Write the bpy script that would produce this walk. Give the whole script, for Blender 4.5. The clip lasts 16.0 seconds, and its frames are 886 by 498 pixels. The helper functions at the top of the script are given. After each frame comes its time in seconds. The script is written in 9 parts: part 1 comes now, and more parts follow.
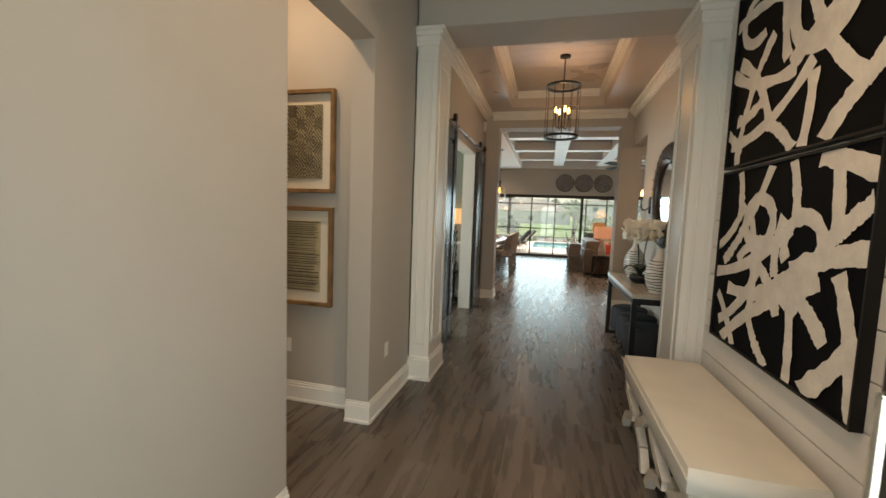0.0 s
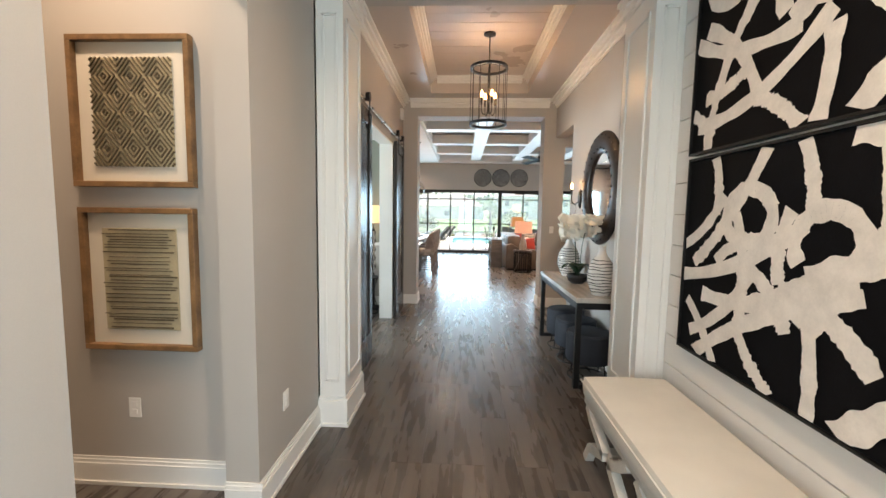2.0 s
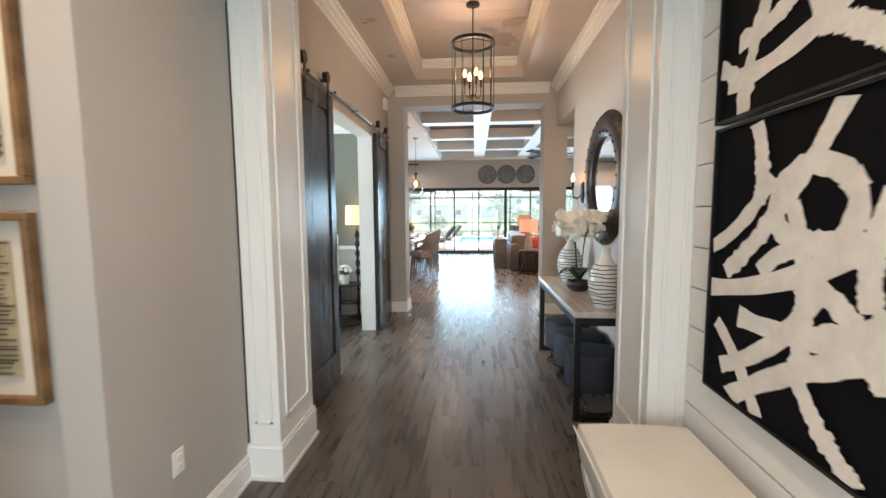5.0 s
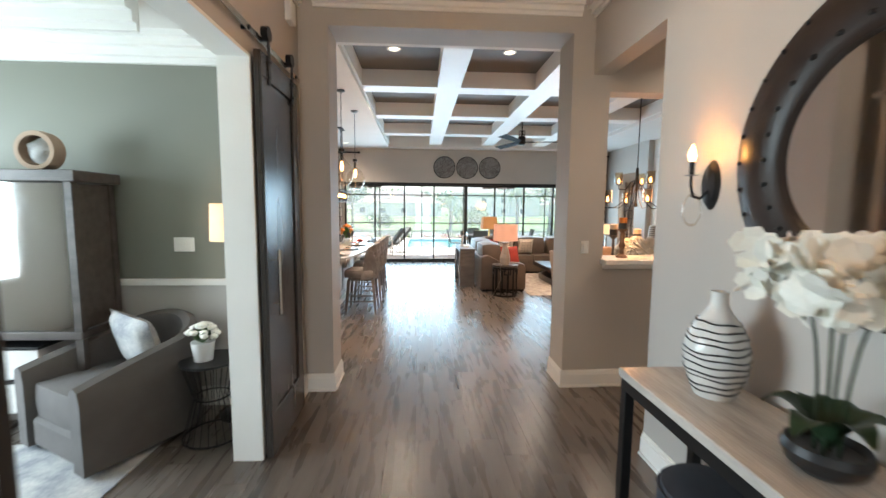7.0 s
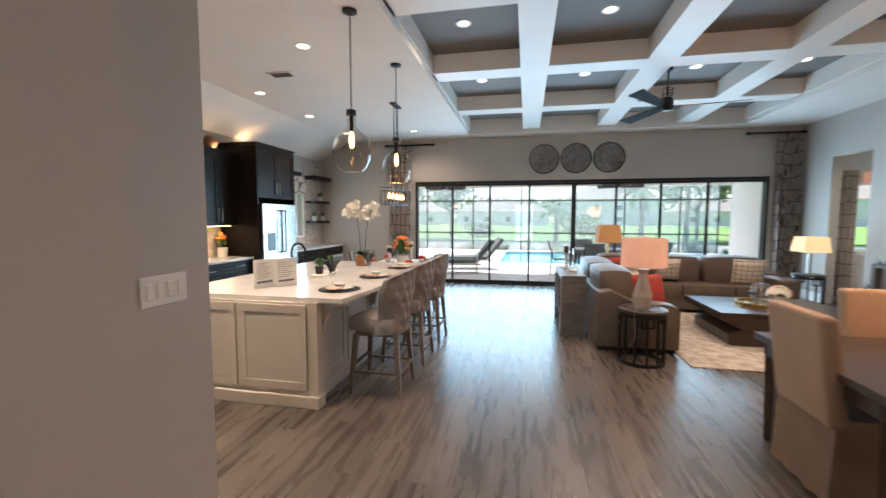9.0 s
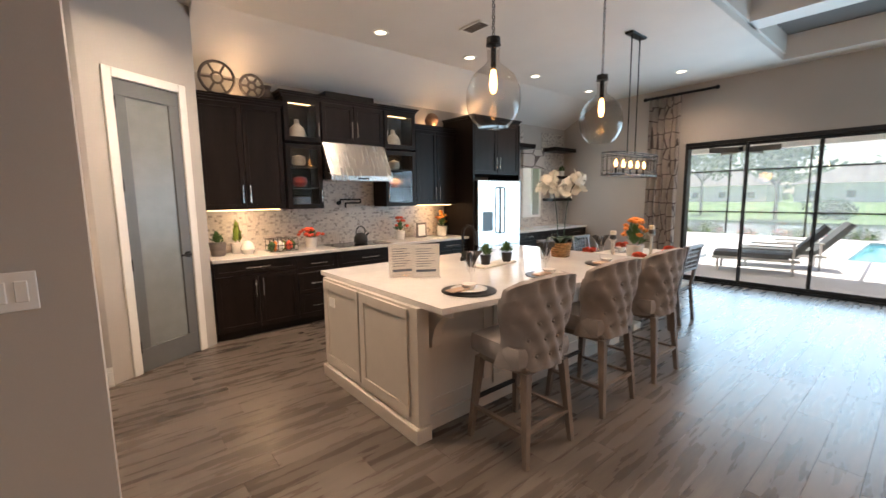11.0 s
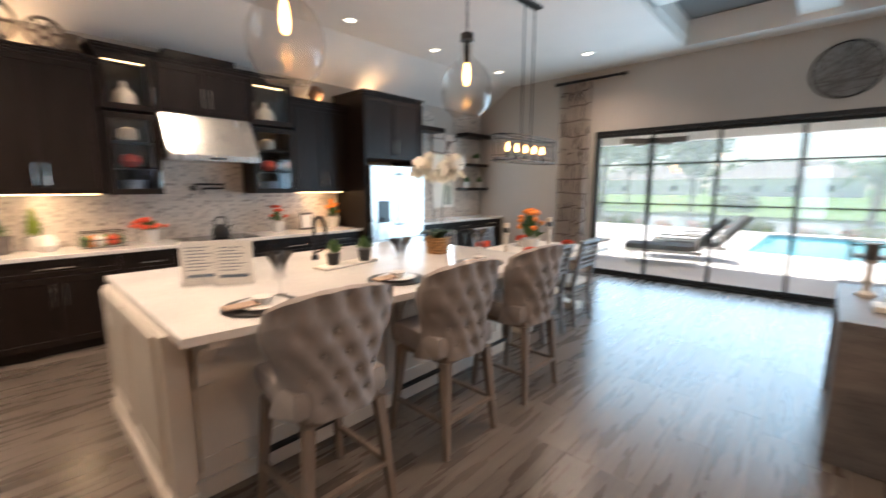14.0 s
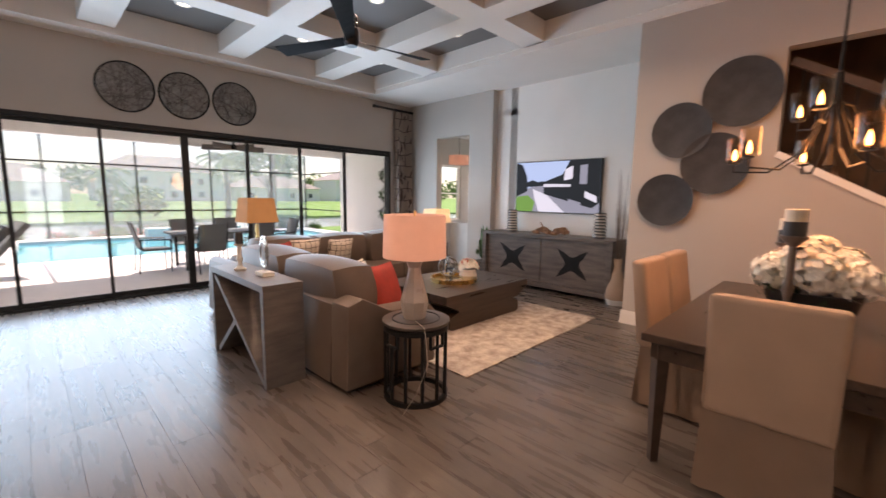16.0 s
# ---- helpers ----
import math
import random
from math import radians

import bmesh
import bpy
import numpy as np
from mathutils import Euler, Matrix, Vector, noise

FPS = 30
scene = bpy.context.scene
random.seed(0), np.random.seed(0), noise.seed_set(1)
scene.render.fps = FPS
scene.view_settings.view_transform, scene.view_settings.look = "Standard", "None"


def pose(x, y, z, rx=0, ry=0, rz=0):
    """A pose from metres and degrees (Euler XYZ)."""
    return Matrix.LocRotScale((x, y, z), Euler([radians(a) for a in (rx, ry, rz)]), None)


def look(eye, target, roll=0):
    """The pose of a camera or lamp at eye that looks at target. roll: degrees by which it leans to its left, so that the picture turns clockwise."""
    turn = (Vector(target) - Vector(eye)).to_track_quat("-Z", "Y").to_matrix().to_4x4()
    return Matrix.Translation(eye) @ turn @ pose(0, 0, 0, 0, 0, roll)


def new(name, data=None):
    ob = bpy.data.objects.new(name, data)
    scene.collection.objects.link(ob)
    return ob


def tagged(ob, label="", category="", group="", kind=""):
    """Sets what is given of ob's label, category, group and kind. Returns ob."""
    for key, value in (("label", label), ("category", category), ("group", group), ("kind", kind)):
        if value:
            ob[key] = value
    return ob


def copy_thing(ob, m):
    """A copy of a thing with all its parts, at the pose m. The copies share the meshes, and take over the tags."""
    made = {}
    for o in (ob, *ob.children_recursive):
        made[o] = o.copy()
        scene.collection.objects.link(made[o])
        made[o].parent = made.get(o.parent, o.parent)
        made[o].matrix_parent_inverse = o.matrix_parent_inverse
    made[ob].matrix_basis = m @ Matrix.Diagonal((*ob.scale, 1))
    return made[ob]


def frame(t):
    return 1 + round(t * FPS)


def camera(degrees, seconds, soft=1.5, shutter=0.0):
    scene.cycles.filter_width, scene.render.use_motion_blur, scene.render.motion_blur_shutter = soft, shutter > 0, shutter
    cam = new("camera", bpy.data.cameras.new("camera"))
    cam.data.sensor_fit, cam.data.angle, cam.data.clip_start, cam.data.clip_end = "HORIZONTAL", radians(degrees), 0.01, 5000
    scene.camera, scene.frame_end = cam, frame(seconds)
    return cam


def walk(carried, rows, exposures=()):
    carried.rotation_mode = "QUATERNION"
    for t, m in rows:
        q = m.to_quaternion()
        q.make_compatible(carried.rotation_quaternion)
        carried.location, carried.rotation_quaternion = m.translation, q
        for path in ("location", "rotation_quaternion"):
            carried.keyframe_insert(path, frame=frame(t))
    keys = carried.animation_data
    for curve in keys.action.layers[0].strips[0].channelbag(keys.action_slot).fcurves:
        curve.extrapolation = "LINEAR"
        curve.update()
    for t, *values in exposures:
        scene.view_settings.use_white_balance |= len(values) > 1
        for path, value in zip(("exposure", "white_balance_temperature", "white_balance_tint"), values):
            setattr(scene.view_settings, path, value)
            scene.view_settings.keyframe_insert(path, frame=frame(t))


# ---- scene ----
cam = camera(94.7, 16.0, shutter=0.35)
PATH = [
    (0, (0.255, -0.272, 1.576), (-0.234, 1.66, 1.403), 2.1),
    (0.5, (0.182, 0.069, 1.576), (-0.138, 2.035, 1.396), 1.5),
    (1, (0.078, 0.352, 1.595), (-0.082, 2.337, 1.409), 0.4),
    (1.5, (0.033, 0.406, 1.607), (-0.046, 2.397, 1.427), 0.3),
    (2, (0.077, 0.452, 1.594), (-0.015, 2.441, 1.413), 0.9),
    (2.5, (0.231, 0.449, 1.577), (0.037, 2.43, 1.387), 1.4),
    (3, (0.371, 0.403, 1.571), (0.129, 2.379, 1.377), 1.4),
    (3.5, (0.405, 0.399, 1.583), (0.141, 2.372, 1.386), 0.8),
    (4, (0.424, 0.445, 1.591), (0.173, 2.42, 1.399), 0.1),
    (4.2, (0.423, 0.491, 1.586), (0.183, 2.467, 1.396), -0.1),
    (6.3, (0.147, 2.764, 1.584), (0.179, 4.756, 1.407), 0.0),
    (6.5, (0.097, 3.01, 1.631), (0.156, 4.998, 1.427), 0.1),
    (7, (0.074, 3.786, 1.653), (0.189, 5.773, 1.459), 0.5),
    (7.5, (0.149, 4.543, 1.657), (0.262, 6.53, 1.46), 0.4),
    (8, (0.234, 5.357, 1.601), (0.306, 7.348, 1.417), 0.5),
    (8.5, (0.361, 6.055, 1.598), (0.241, 8.045, 1.441), 0.3),
    (9, (0.462, 6.753, 1.586), (0.063, 8.707, 1.434), 0.1),
    (9.5, (0.602, 7.331, 1.579), (-0.162, 9.173, 1.428), -0.1),
    (10, (0.659, 7.792, 1.565), (-0.426, 9.463, 1.39), -0.2),
    (10.2, (0.684, 7.938, 1.563), (-0.519, 9.524, 1.372), -0.3),
    (12.3, (0.856, 8.766, 1.601), (-0.884, 9.695, 1.273), -1.0),
    (12.5, (0.863, 8.845, 1.615), (-0.893, 9.741, 1.278), -1.0),
    (13, (0.966, 9.09, 1.627), (-0.836, 9.884, 1.275), -1.3),
    (13.5, (1.001, 9.234, 1.601), (-0.76, 10.112, 1.24), -1.0),
    (13.9, (0.889, 9.381, 1.543), (-0.604, 10.669, 1.208), -0.4),
    (14, (0.802, 9.379, 1.523), (-0.545, 10.827, 1.222), 0.1),
    (14.5, (0.532, 9.419, 1.562), (0.032, 11.337, 1.292), 0.4),
    (15, (0.355, 9.353, 1.547), (0.758, 11.294, 1.278), 0.6),
    (15.5, (0.086, 9.321, 1.524), (1.142, 10.999, 1.259), 0.8),
    (16, (-0.257, 9.321, 1.501), (1.16, 10.709, 1.248), 0.8),
]
walk(cam, [(t, look(eye, target, roll)) for t, eye, target, roll in PATH], [(0, 0.52, 8200, 10), (0.6, 1.15, 6900, 10), (3.5, 1.45, 6700, 10), (4.2, 1.45, 6600, 10), (7, 1.35, 6600, 9), (9, 1.02, 6200, 8), (10, 0.92, 6300, 9), (12.5, 0.84, 7100, 15), (13.5, 0.95, 7000, 15), (14, 0.98, 6400, 11), (14.5, 0.76, 5950, 12), (15.5, 0.80, 6750, 18), (16, 0.82, 7250, 25)])

# ---- world, sun, large lights ----
world = bpy.data.worlds.new("world")
scene.world = world
world.use_nodes = True
_n = world.node_tree.nodes
_sky = _n.new("ShaderNodeTexSky")
_sky.sky_type = "NISHITA"
_sky.sun_disc = False
_sky.sun_elevation, _sky.sun_rotation = radians(68), radians(9.5)
world.node_tree.links.new(_sky.outputs[0], _n["Background"].inputs[0])
_n["Background"].inputs[1].default_value = 0.15

SUN = bpy.data.lights.new("sun", "SUN")
SUN.energy, SUN.angle, SUN.color = 5.0, radians(0.6), (1.0, 0.95, 0.86)
new("sun", SUN).matrix_world = look((4, 44, 60), (0, 20, 0))


def area(name, eye, target, sx, sy, watts, color=(1, 1, 1), spread=180):
    d = bpy.data.lights.new(name, "AREA")
    d.shape, d.size, d.size_y, d.energy, d.color, d.spread = "RECTANGLE", sx, sy, watts, color, radians(spread)
    ob = new(name, d)
    ob.matrix_world = look(eye, target)
    return ob


def glow(name, at, watts, color, radius=0.03):
    d = bpy.data.lights.new(name, "POINT")
    d.energy, d.color, d.shadow_soft_size = watts, color, radius
    new(name, d).location = at


COOL, WARM, AMBER = (0.70, 0.87, 1.0), (1.0, 0.76, 0.56), (1.0, 0.42, 0.10)
area("slider_daylight", (1.6, 16.46, 1.3), (1.6, 10, 0.9), 7.3, 2.3, 150, (0.50, 0.77, 1.0))
area("entry_daylight", (0.32, -0.58, 1.3), (0.32, 5, 1.2), 1.1, 2.3, 30, COOL)
area("study_window_daylight", (-4.85, 5.6, 1.6), (-1, 5.8, 1.2), 2.0, 1.5, 105, COOL)
area("kitchen_window_daylight", (-4.7, 15.35, 1.7), (-1, 15, 1.2), 0.45, 0.9, 5, COOL)
# Fill lamp added to brighten the next room, set in its unseen east opening.
area("side_room_daylight", (9.43, 15.1, 1.6), (5, 15.1, 1.2), 0.95, 1.35, 14, COOL)
# Added warm fill lamp behind the stair wall, where there is no window.
area("stair_daylight", (6.6, 8.9, 3.3), (5.6, 8.9, 1.0), 0.8, 1.2, 4, WARM)

# ---- materials ----


def mat(name, color, rough=0.5, metal=0.0, var=0.12, scale=6.0, fine=90.0, bump=0.05, stretch=(1, 1, 1), rand=0.0, color2=None, spec=0.5, emit=None, strength=0.0, alpha=None):
    m = bpy.data.materials.new(name)
    m.use_nodes = True
    nt = m.node_tree
    b = nt.nodes["Principled BSDF"]
    L = nt.links.new
    tc = nt.nodes.new("ShaderNodeTexCoord")
    mp = nt.nodes.new("ShaderNodeMapping")
    mp.inputs["Scale"].default_value = stretch
    L(tc.outputs["Object"], mp.inputs[0])
    src = mp.outputs[0]
    oi = None
    if rand:
        oi = nt.nodes.new("ShaderNodeObjectInfo")
        add = nt.nodes.new("ShaderNodeVectorMath")
        sc = nt.nodes.new("ShaderNodeMath")
        sc.operation = "MULTIPLY"
        sc.inputs[1].default_value = 37.0
        L(oi.outputs["Random"], sc.inputs[0])
        L(src, add.inputs[0])
        L(sc.outputs[0], add.inputs[1])
        src = add.outputs[0]
    n1 = nt.nodes.new("ShaderNodeTexNoise")
    n1.inputs["Scale"].default_value, n1.inputs["Detail"].default_value = scale, 4
    n2 = nt.nodes.new("ShaderNodeTexNoise")
    n2.inputs["Scale"].default_value, n2.inputs["Detail"].default_value = fine, 3
    L(src, n1.inputs["Vector"])
    L(src, n2.inputs["Vector"])
    mix = nt.nodes.new("ShaderNodeMath")
    mix.operation = "MULTIPLY_ADD"
    mix.inputs[1].default_value = 0.35
    L(n2.outputs[0], mix.inputs[0])
    L(n1.outputs[0], mix.inputs[2])
    val = mix.outputs[0]
    if rand:
        r = nt.nodes.new("ShaderNodeMath")
        r.operation = "MULTIPLY_ADD"
        r.inputs[1].default_value = rand
        L(oi.outputs["Random"], r.inputs[0])
        L(val, r.inputs[2])
        val = r.outputs[0]
    ramp = nt.nodes.new("ShaderNodeValToRGB")
    c = Vector(color)
    lo = tuple(c * (1 - var)) if color2 is None else color2
    hi = tuple(min(1, v) for v in c * (1 + var * 0.6)) if color2 is None else color
    mid = 0.66 + rand / 2
    ramp.color_ramp.elements[0].position, ramp.color_ramp.elements[1].position = mid - 0.2 - rand / 2, mid + 0.2 + rand / 2
    ramp.color_ramp.elements[0].color, ramp.color_ramp.elements[1].color = (*lo, 1), (*hi, 1)
    L(val, ramp.inputs[0])
    L(ramp.outputs[0], b.inputs["Base Color"])
    rr = nt.nodes.new("ShaderNodeMapRange")
    rr.inputs["To Min"].default_value, rr.inputs["To Max"].default_value = max(0.02, rough - 0.07), min(1, rough + 0.07)
    L(n1.outputs[0], rr.inputs["Value"])
    L(rr.outputs[0], b.inputs["Roughness"])
    b.inputs["Metallic"].default_value = metal
    b.inputs["Specular IOR Level"].default_value = spec
    if bump:
        bp = nt.nodes.new("ShaderNodeBump")
        bp.inputs["Strength"].default_value, bp.inputs["Distance"].default_value = bump, 0.004
        L(n2.outputs[0], bp.inputs["Height"])
        L(bp.outputs[0], b.inputs["Normal"])
    if emit:
        b.inputs["Emission Color"].default_value, b.inputs["Emission Strength"].default_value = (*emit, 1), strength
    if alpha is not None:
        b.inputs["Alpha"].default_value = alpha
    return m


def glass(name, color=(1, 1, 1), rough=0.0, clear=0.9):
    """Thin pane: mostly clear, with a gloss that grows at grazing angles."""
    m = bpy.data.materials.new(name)
    m.use_nodes = True
    nt = m.node_tree
    nt.nodes.remove(nt.nodes["Principled BSDF"])
    out = nt.nodes["Material Output"]
    tr, gl, mx, fr, pw, ml = (nt.nodes.new(k) for k in ("ShaderNodeBsdfTransparent", "ShaderNodeBsdfGlossy", "ShaderNodeMixShader", "ShaderNodeLayerWeight", "ShaderNodeMath", "ShaderNodeMath"))
    tr.inputs[0].default_value = (*[c * clear for c in color], 1)
    gl.inputs["Roughness"].default_value = rough
    fr.inputs[0].default_value = 0.5
    pw.operation, ml.operation = "POWER", "MULTIPLY_ADD"
    pw.inputs[1].default_value, ml.inputs[1].default_value, ml.inputs[2].default_value = 3.0, 0.6, 0.035
    nt.links.new(fr.outputs["Facing"], pw.inputs[0])
    nt.links.new(pw.outputs[0], ml.inputs[0])
    nt.links.new(ml.outputs[0], mx.inputs[0])
    nt.links.new(tr.outputs[0], mx.inputs[1])
    nt.links.new(gl.outputs[0], mx.inputs[2])
    nt.links.new(mx.outputs[0], out.inputs[0])
    return m


def screen_mesh(name, color, cover):
    """Fine woven mesh: a share of the light is caught by the threads, the rest goes through."""
    m = bpy.data.materials.new(name)
    m.use_nodes = True
    nt = m.node_tree
    b = nt.nodes["Principled BSDF"]
    b.inputs["Base Color"].default_value, b.inputs["Roughness"].default_value = (*color, 1), 0.8
    tr, mx = nt.nodes.new("ShaderNodeBsdfTransparent"), nt.nodes.new("ShaderNodeMixShader")
    tl, half = nt.nodes.new("ShaderNodeBsdfTranslucent"), nt.nodes.new("ShaderNodeMixShader")
    tl.inputs[0].default_value = (*color, 1)
    nt.links.new(b.outputs[0], half.inputs[1])
    nt.links.new(tl.outputs[0], half.inputs[2])
    mx.inputs[0].default_value = cover
    nt.links.new(tr.outputs[0], mx.inputs[1])
    nt.links.new(half.outputs[0], mx.inputs[2])
    nt.links.new(mx.outputs[0], nt.nodes["Material Output"].inputs[0])
    return m


def pattern(m, scale, color2, wide=0.06, feature="DISTANCE_TO_EDGE", rand=1.0, stretch=(1, 1, 1)):
    """Adds lines between cells to a material's base colour."""
    nt = m.node_tree
    b = nt.nodes["Principled BSDF"]
    old = b.inputs["Base Color"].links[0].from_socket
    tc = nt.nodes.new("ShaderNodeTexCoord")
    v = nt.nodes.new("ShaderNodeTexVoronoi")
    v.feature = feature
    v.inputs["Scale"].default_value, v.inputs["Randomness"].default_value = scale, rand
    mp = nt.nodes.new("ShaderNodeMapping")
    mp.inputs["Scale"].default_value = stretch
    nt.links.new(tc.outputs["Object"], mp.inputs[0])
    nt.links.new(mp.outputs[0], v.inputs["Vector"])
    lt = nt.nodes.new("ShaderNodeMath")
    lt.operation = "LESS_THAN"
    lt.inputs[1].default_value = wide
    nt.links.new(v.outputs["Distance"], lt.inputs[0])
    mx = nt.nodes.new("ShaderNodeMix")
    mx.data_type = "RGBA"
    nt.links.new(lt.outputs[0], mx.inputs[0])
    nt.links.new(old, mx.inputs[6])
    mx.inputs[7].default_value = (*color2, 1)
    nt.links.new(mx.outputs[2], b.inputs["Base Color"])
    return m


M = {}
M["wall"] = mat("greige wall paint", (0.46, 0.425, 0.385), 0.62, var=0.05, scale=1.2, fine=260, bump=0.06)
M["study_wall"] = mat("sage grey wall paint", (0.195, 0.195, 0.158), 0.6, var=0.05, scale=1.2, fine=260, bump=0.06)
M["white"] = mat("white trim paint", (0.80, 0.78, 0.74), 0.38, var=0.03, scale=2, fine=120, bump=0.03)
M["ceiling"] = mat("ceiling paint", (0.74, 0.71, 0.67), 0.7, var=0.03, scale=2, fine=220, bump=0.08)
M["coffer"] = mat("grey coffer paint", (0.155, 0.147, 0.14), 0.6, var=0.06, scale=2, fine=200, bump=0.05)
M["tray"] = mat("greige tray ceiling gloss", (0.52, 0.45, 0.40), 0.30, var=0.04, scale=2, fine=200, bump=0.03)
M["plank"] = mat("grey brown wood plank", (0.138, 0.113, 0.095), 0.28, spec=0.52, var=0.4, scale=5, fine=46, bump=0.04, stretch=(3.2, 0.35, 1), rand=0.30, color2=(0.048, 0.037, 0.030))
M["grout"] = mat("dark plank joint", (0.05, 0.042, 0.035), 0.7, var=0.1)
M["shiplap"] = mat("white shiplap paint", (0.78, 0.76, 0.73), 0.42, var=0.04, scale=2, fine=60, bump=0.04, stretch=(1, 0.2, 1))
M["espresso"] = mat("espresso stained wood", (0.013, 0.009, 0.0075), 0.36, spec=0.2, var=0.35, scale=7, fine=70, bump=0.05, stretch=(1, 1, 0.2))
M["door"] = mat("charcoal brown door paint", (0.046, 0.039, 0.035), 0.26, spec=0.4, var=0.12, scale=5, fine=80, bump=0.04, stretch=(1, 1, 0.15))
M["pantry"] = mat("slate grey door paint", (0.13, 0.135, 0.135), 0.42, var=0.06, bump=0.03)
M["quartz"] = mat("white veined quartz", (0.66, 0.63, 0.60), 0.13, var=0.08, scale=2.2, fine=30, bump=0)
M["island"] = mat("taupe painted cabinet", (0.55, 0.50, 0.44), 0.4, var=0.04, bump=0.03)
M["steel"] = mat("brushed steel", (0.62, 0.61, 0.59), 0.26, metal=1, var=0.08, scale=4, fine=160, bump=0.03, stretch=(1, 12, 1))
M["nickel"] = mat("brushed nickel", (0.66, 0.63, 0.58), 0.25, metal=1, var=0.05, bump=0)
M["black"] = mat("matt black metal", (0.018, 0.017, 0.017), 0.42, metal=0.6, var=0.15, bump=0.04)
M["frame"] = mat("dark bronze aluminium", (0.022, 0.022, 0.022), 0.4, metal=0.5, var=0.1, bump=0.02)
M["blackglass"] = mat("black oven glass", (0.008, 0.008, 0.009), 0.06, var=0.1, bump=0)
M["linen"] = mat("grey beige linen", (0.265, 0.232, 0.215), 0.85, var=0.16, scale=9, fine=420, bump=0.35)
M["charcoal"] = mat("grey brown upholstery", (0.115, 0.102, 0.095), 0.85, var=0.14, scale=7, fine=360, bump=0.3)
M["cream"] = mat("cream bench fabric", (0.70, 0.66, 0.59), 0.85, var=0.06, scale=4, fine=380, bump=0.25)
M["slip"] = mat("tan slipcover cotton", (0.38, 0.265, 0.19), 0.88, var=0.09, scale=4, fine=300, bump=0.25)
M["leather"] = mat("taupe leather", (0.128, 0.094, 0.073), 0.46, spec=0.35, var=0.14, scale=5, fine=140, bump=0.16)
M["red"] = mat("rust red velvet", (0.34, 0.035, 0.022), 0.8, var=0.25, scale=9, fine=200, bump=0.2)
M["navy"] = mat("charcoal navy velvet", (0.022, 0.026, 0.036), 0.75, var=0.3, scale=7, fine=220, bump=0.2)
M["greywood"] = mat("grey weathered wood", (0.125, 0.104, 0.092), 0.5, var=0.35, scale=6, fine=60, bump=0.12, stretch=(0.5, 0.5, 3))
M["stoolwood"] = mat("weathered stool wood", (0.17, 0.125, 0.095), 0.5, var=0.35, scale=8, fine=60, bump=0.12, stretch=(2, 2, 0.3))
M["palewood"] = mat("whitewashed wood", (0.60, 0.55, 0.48), 0.55, var=0.18, scale=8, fine=60, bump=0.12)
M["darkwood"] = mat("dark brown table wood", (0.055, 0.036, 0.026), 0.3, var=0.4, scale=6, fine=60, bump=0.06, stretch=(0.3, 3, 3))
M["tabletop_dark"] = mat("smoky grey brown wood top", (0.075, 0.060, 0.052), 0.4, var=0.35, scale=6, fine=60, bump=0.08, stretch=(0.5, 3, 3))
M["lamp_glaze"] = mat("taupe glazed ceramic", (0.40, 0.35, 0.31), 0.3, var=0.08, bump=0.03)
M["marble"] = mat("pale stone console top", (0.50, 0.46, 0.41), 0.22, var=0.22, scale=5, fine=40, bump=0.02, stretch=(3, 0.3, 1))
M["picframe"] = mat("rustic oak frame", (0.22, 0.12, 0.05), 0.5, var=0.4, scale=10, fine=70, bump=0.1)
M["mat_board"] = mat("cream mat board", (0.66, 0.60, 0.50), 0.85, var=0.03, bump=0.03)
M["grass_art"] = mat("woven grass art", (0.42, 0.35, 0.22), 0.8, var=0.2, bump=0.2)
M["weave"] = mat("dark woven thread", (0.12, 0.09, 0.05), 0.8, var=0.25, bump=0.2)
M["black_paint"] = mat("black canvas paint", (0.005, 0.005, 0.006), 0.7, spec=0.08, var=0.3, scale=9, fine=120, bump=0.15)
M["white_paint"] = mat("off white brush paint", (0.80, 0.75, 0.69), 0.5, var=0.12, scale=12, fine=90, bump=0.3)
M["mirror"] = mat("mirror silver", (0.92, 0.92, 0.92), 0.02, metal=1, var=0.0, bump=0)
M["leatherdark"] = mat("dark brown leather frame", (0.026, 0.016, 0.012), 0.38, spec=0.3, var=0.35, scale=6, fine=90, bump=0.2)
M["ceramic"] = mat("white glazed ceramic", (0.68, 0.65, 0.61), 0.22, var=0.06, bump=0.02)
M["stripe"] = mat("charcoal glaze", (0.022, 0.021, 0.021), 0.4, spec=0.3, var=0.15, bump=0.03)
M["petal"] = mat("white petal", (0.82, 0.79, 0.70), 0.6, var=0.06, scale=20, bump=0.05)
M["leaf"] = mat("green leaf", (0.055, 0.12, 0.03), 0.45, var=0.35, scale=15, bump=0.08, rand=0.15)
M["darkleaf"] = mat("dark orchid leaf", (0.018, 0.04, 0.018), 0.35, var=0.3, bump=0.05)
M["coral"] = mat("coral flower", (0.75, 0.10, 0.045), 0.6, var=0.3, scale=25, bump=0.1)
M["orange"] = mat("orange flower", (0.80, 0.25, 0.04), 0.6, var=0.3, scale=25, bump=0.1)
M["shade"] = mat("lit linen lamp shade", (0.6, 0.43, 0.34), 0.9, var=0.08, fine=300, bump=0.2, emit=(1.0, 0.5, 0.34), strength=0.13)
M["shade_cream"] = mat("lit cream lamp shade", (0.8, 0.68, 0.5), 0.9, var=0.08, fine=300, bump=0.2, emit=(1.0, 0.60, 0.30), strength=0.2)
M["shade_gold"] = mat("tan lamp shade", (0.30, 0.17, 0.08), 0.9, var=0.15, fine=300, bump=0.2, emit=(1.0, 0.45, 0.16), strength=0.12)
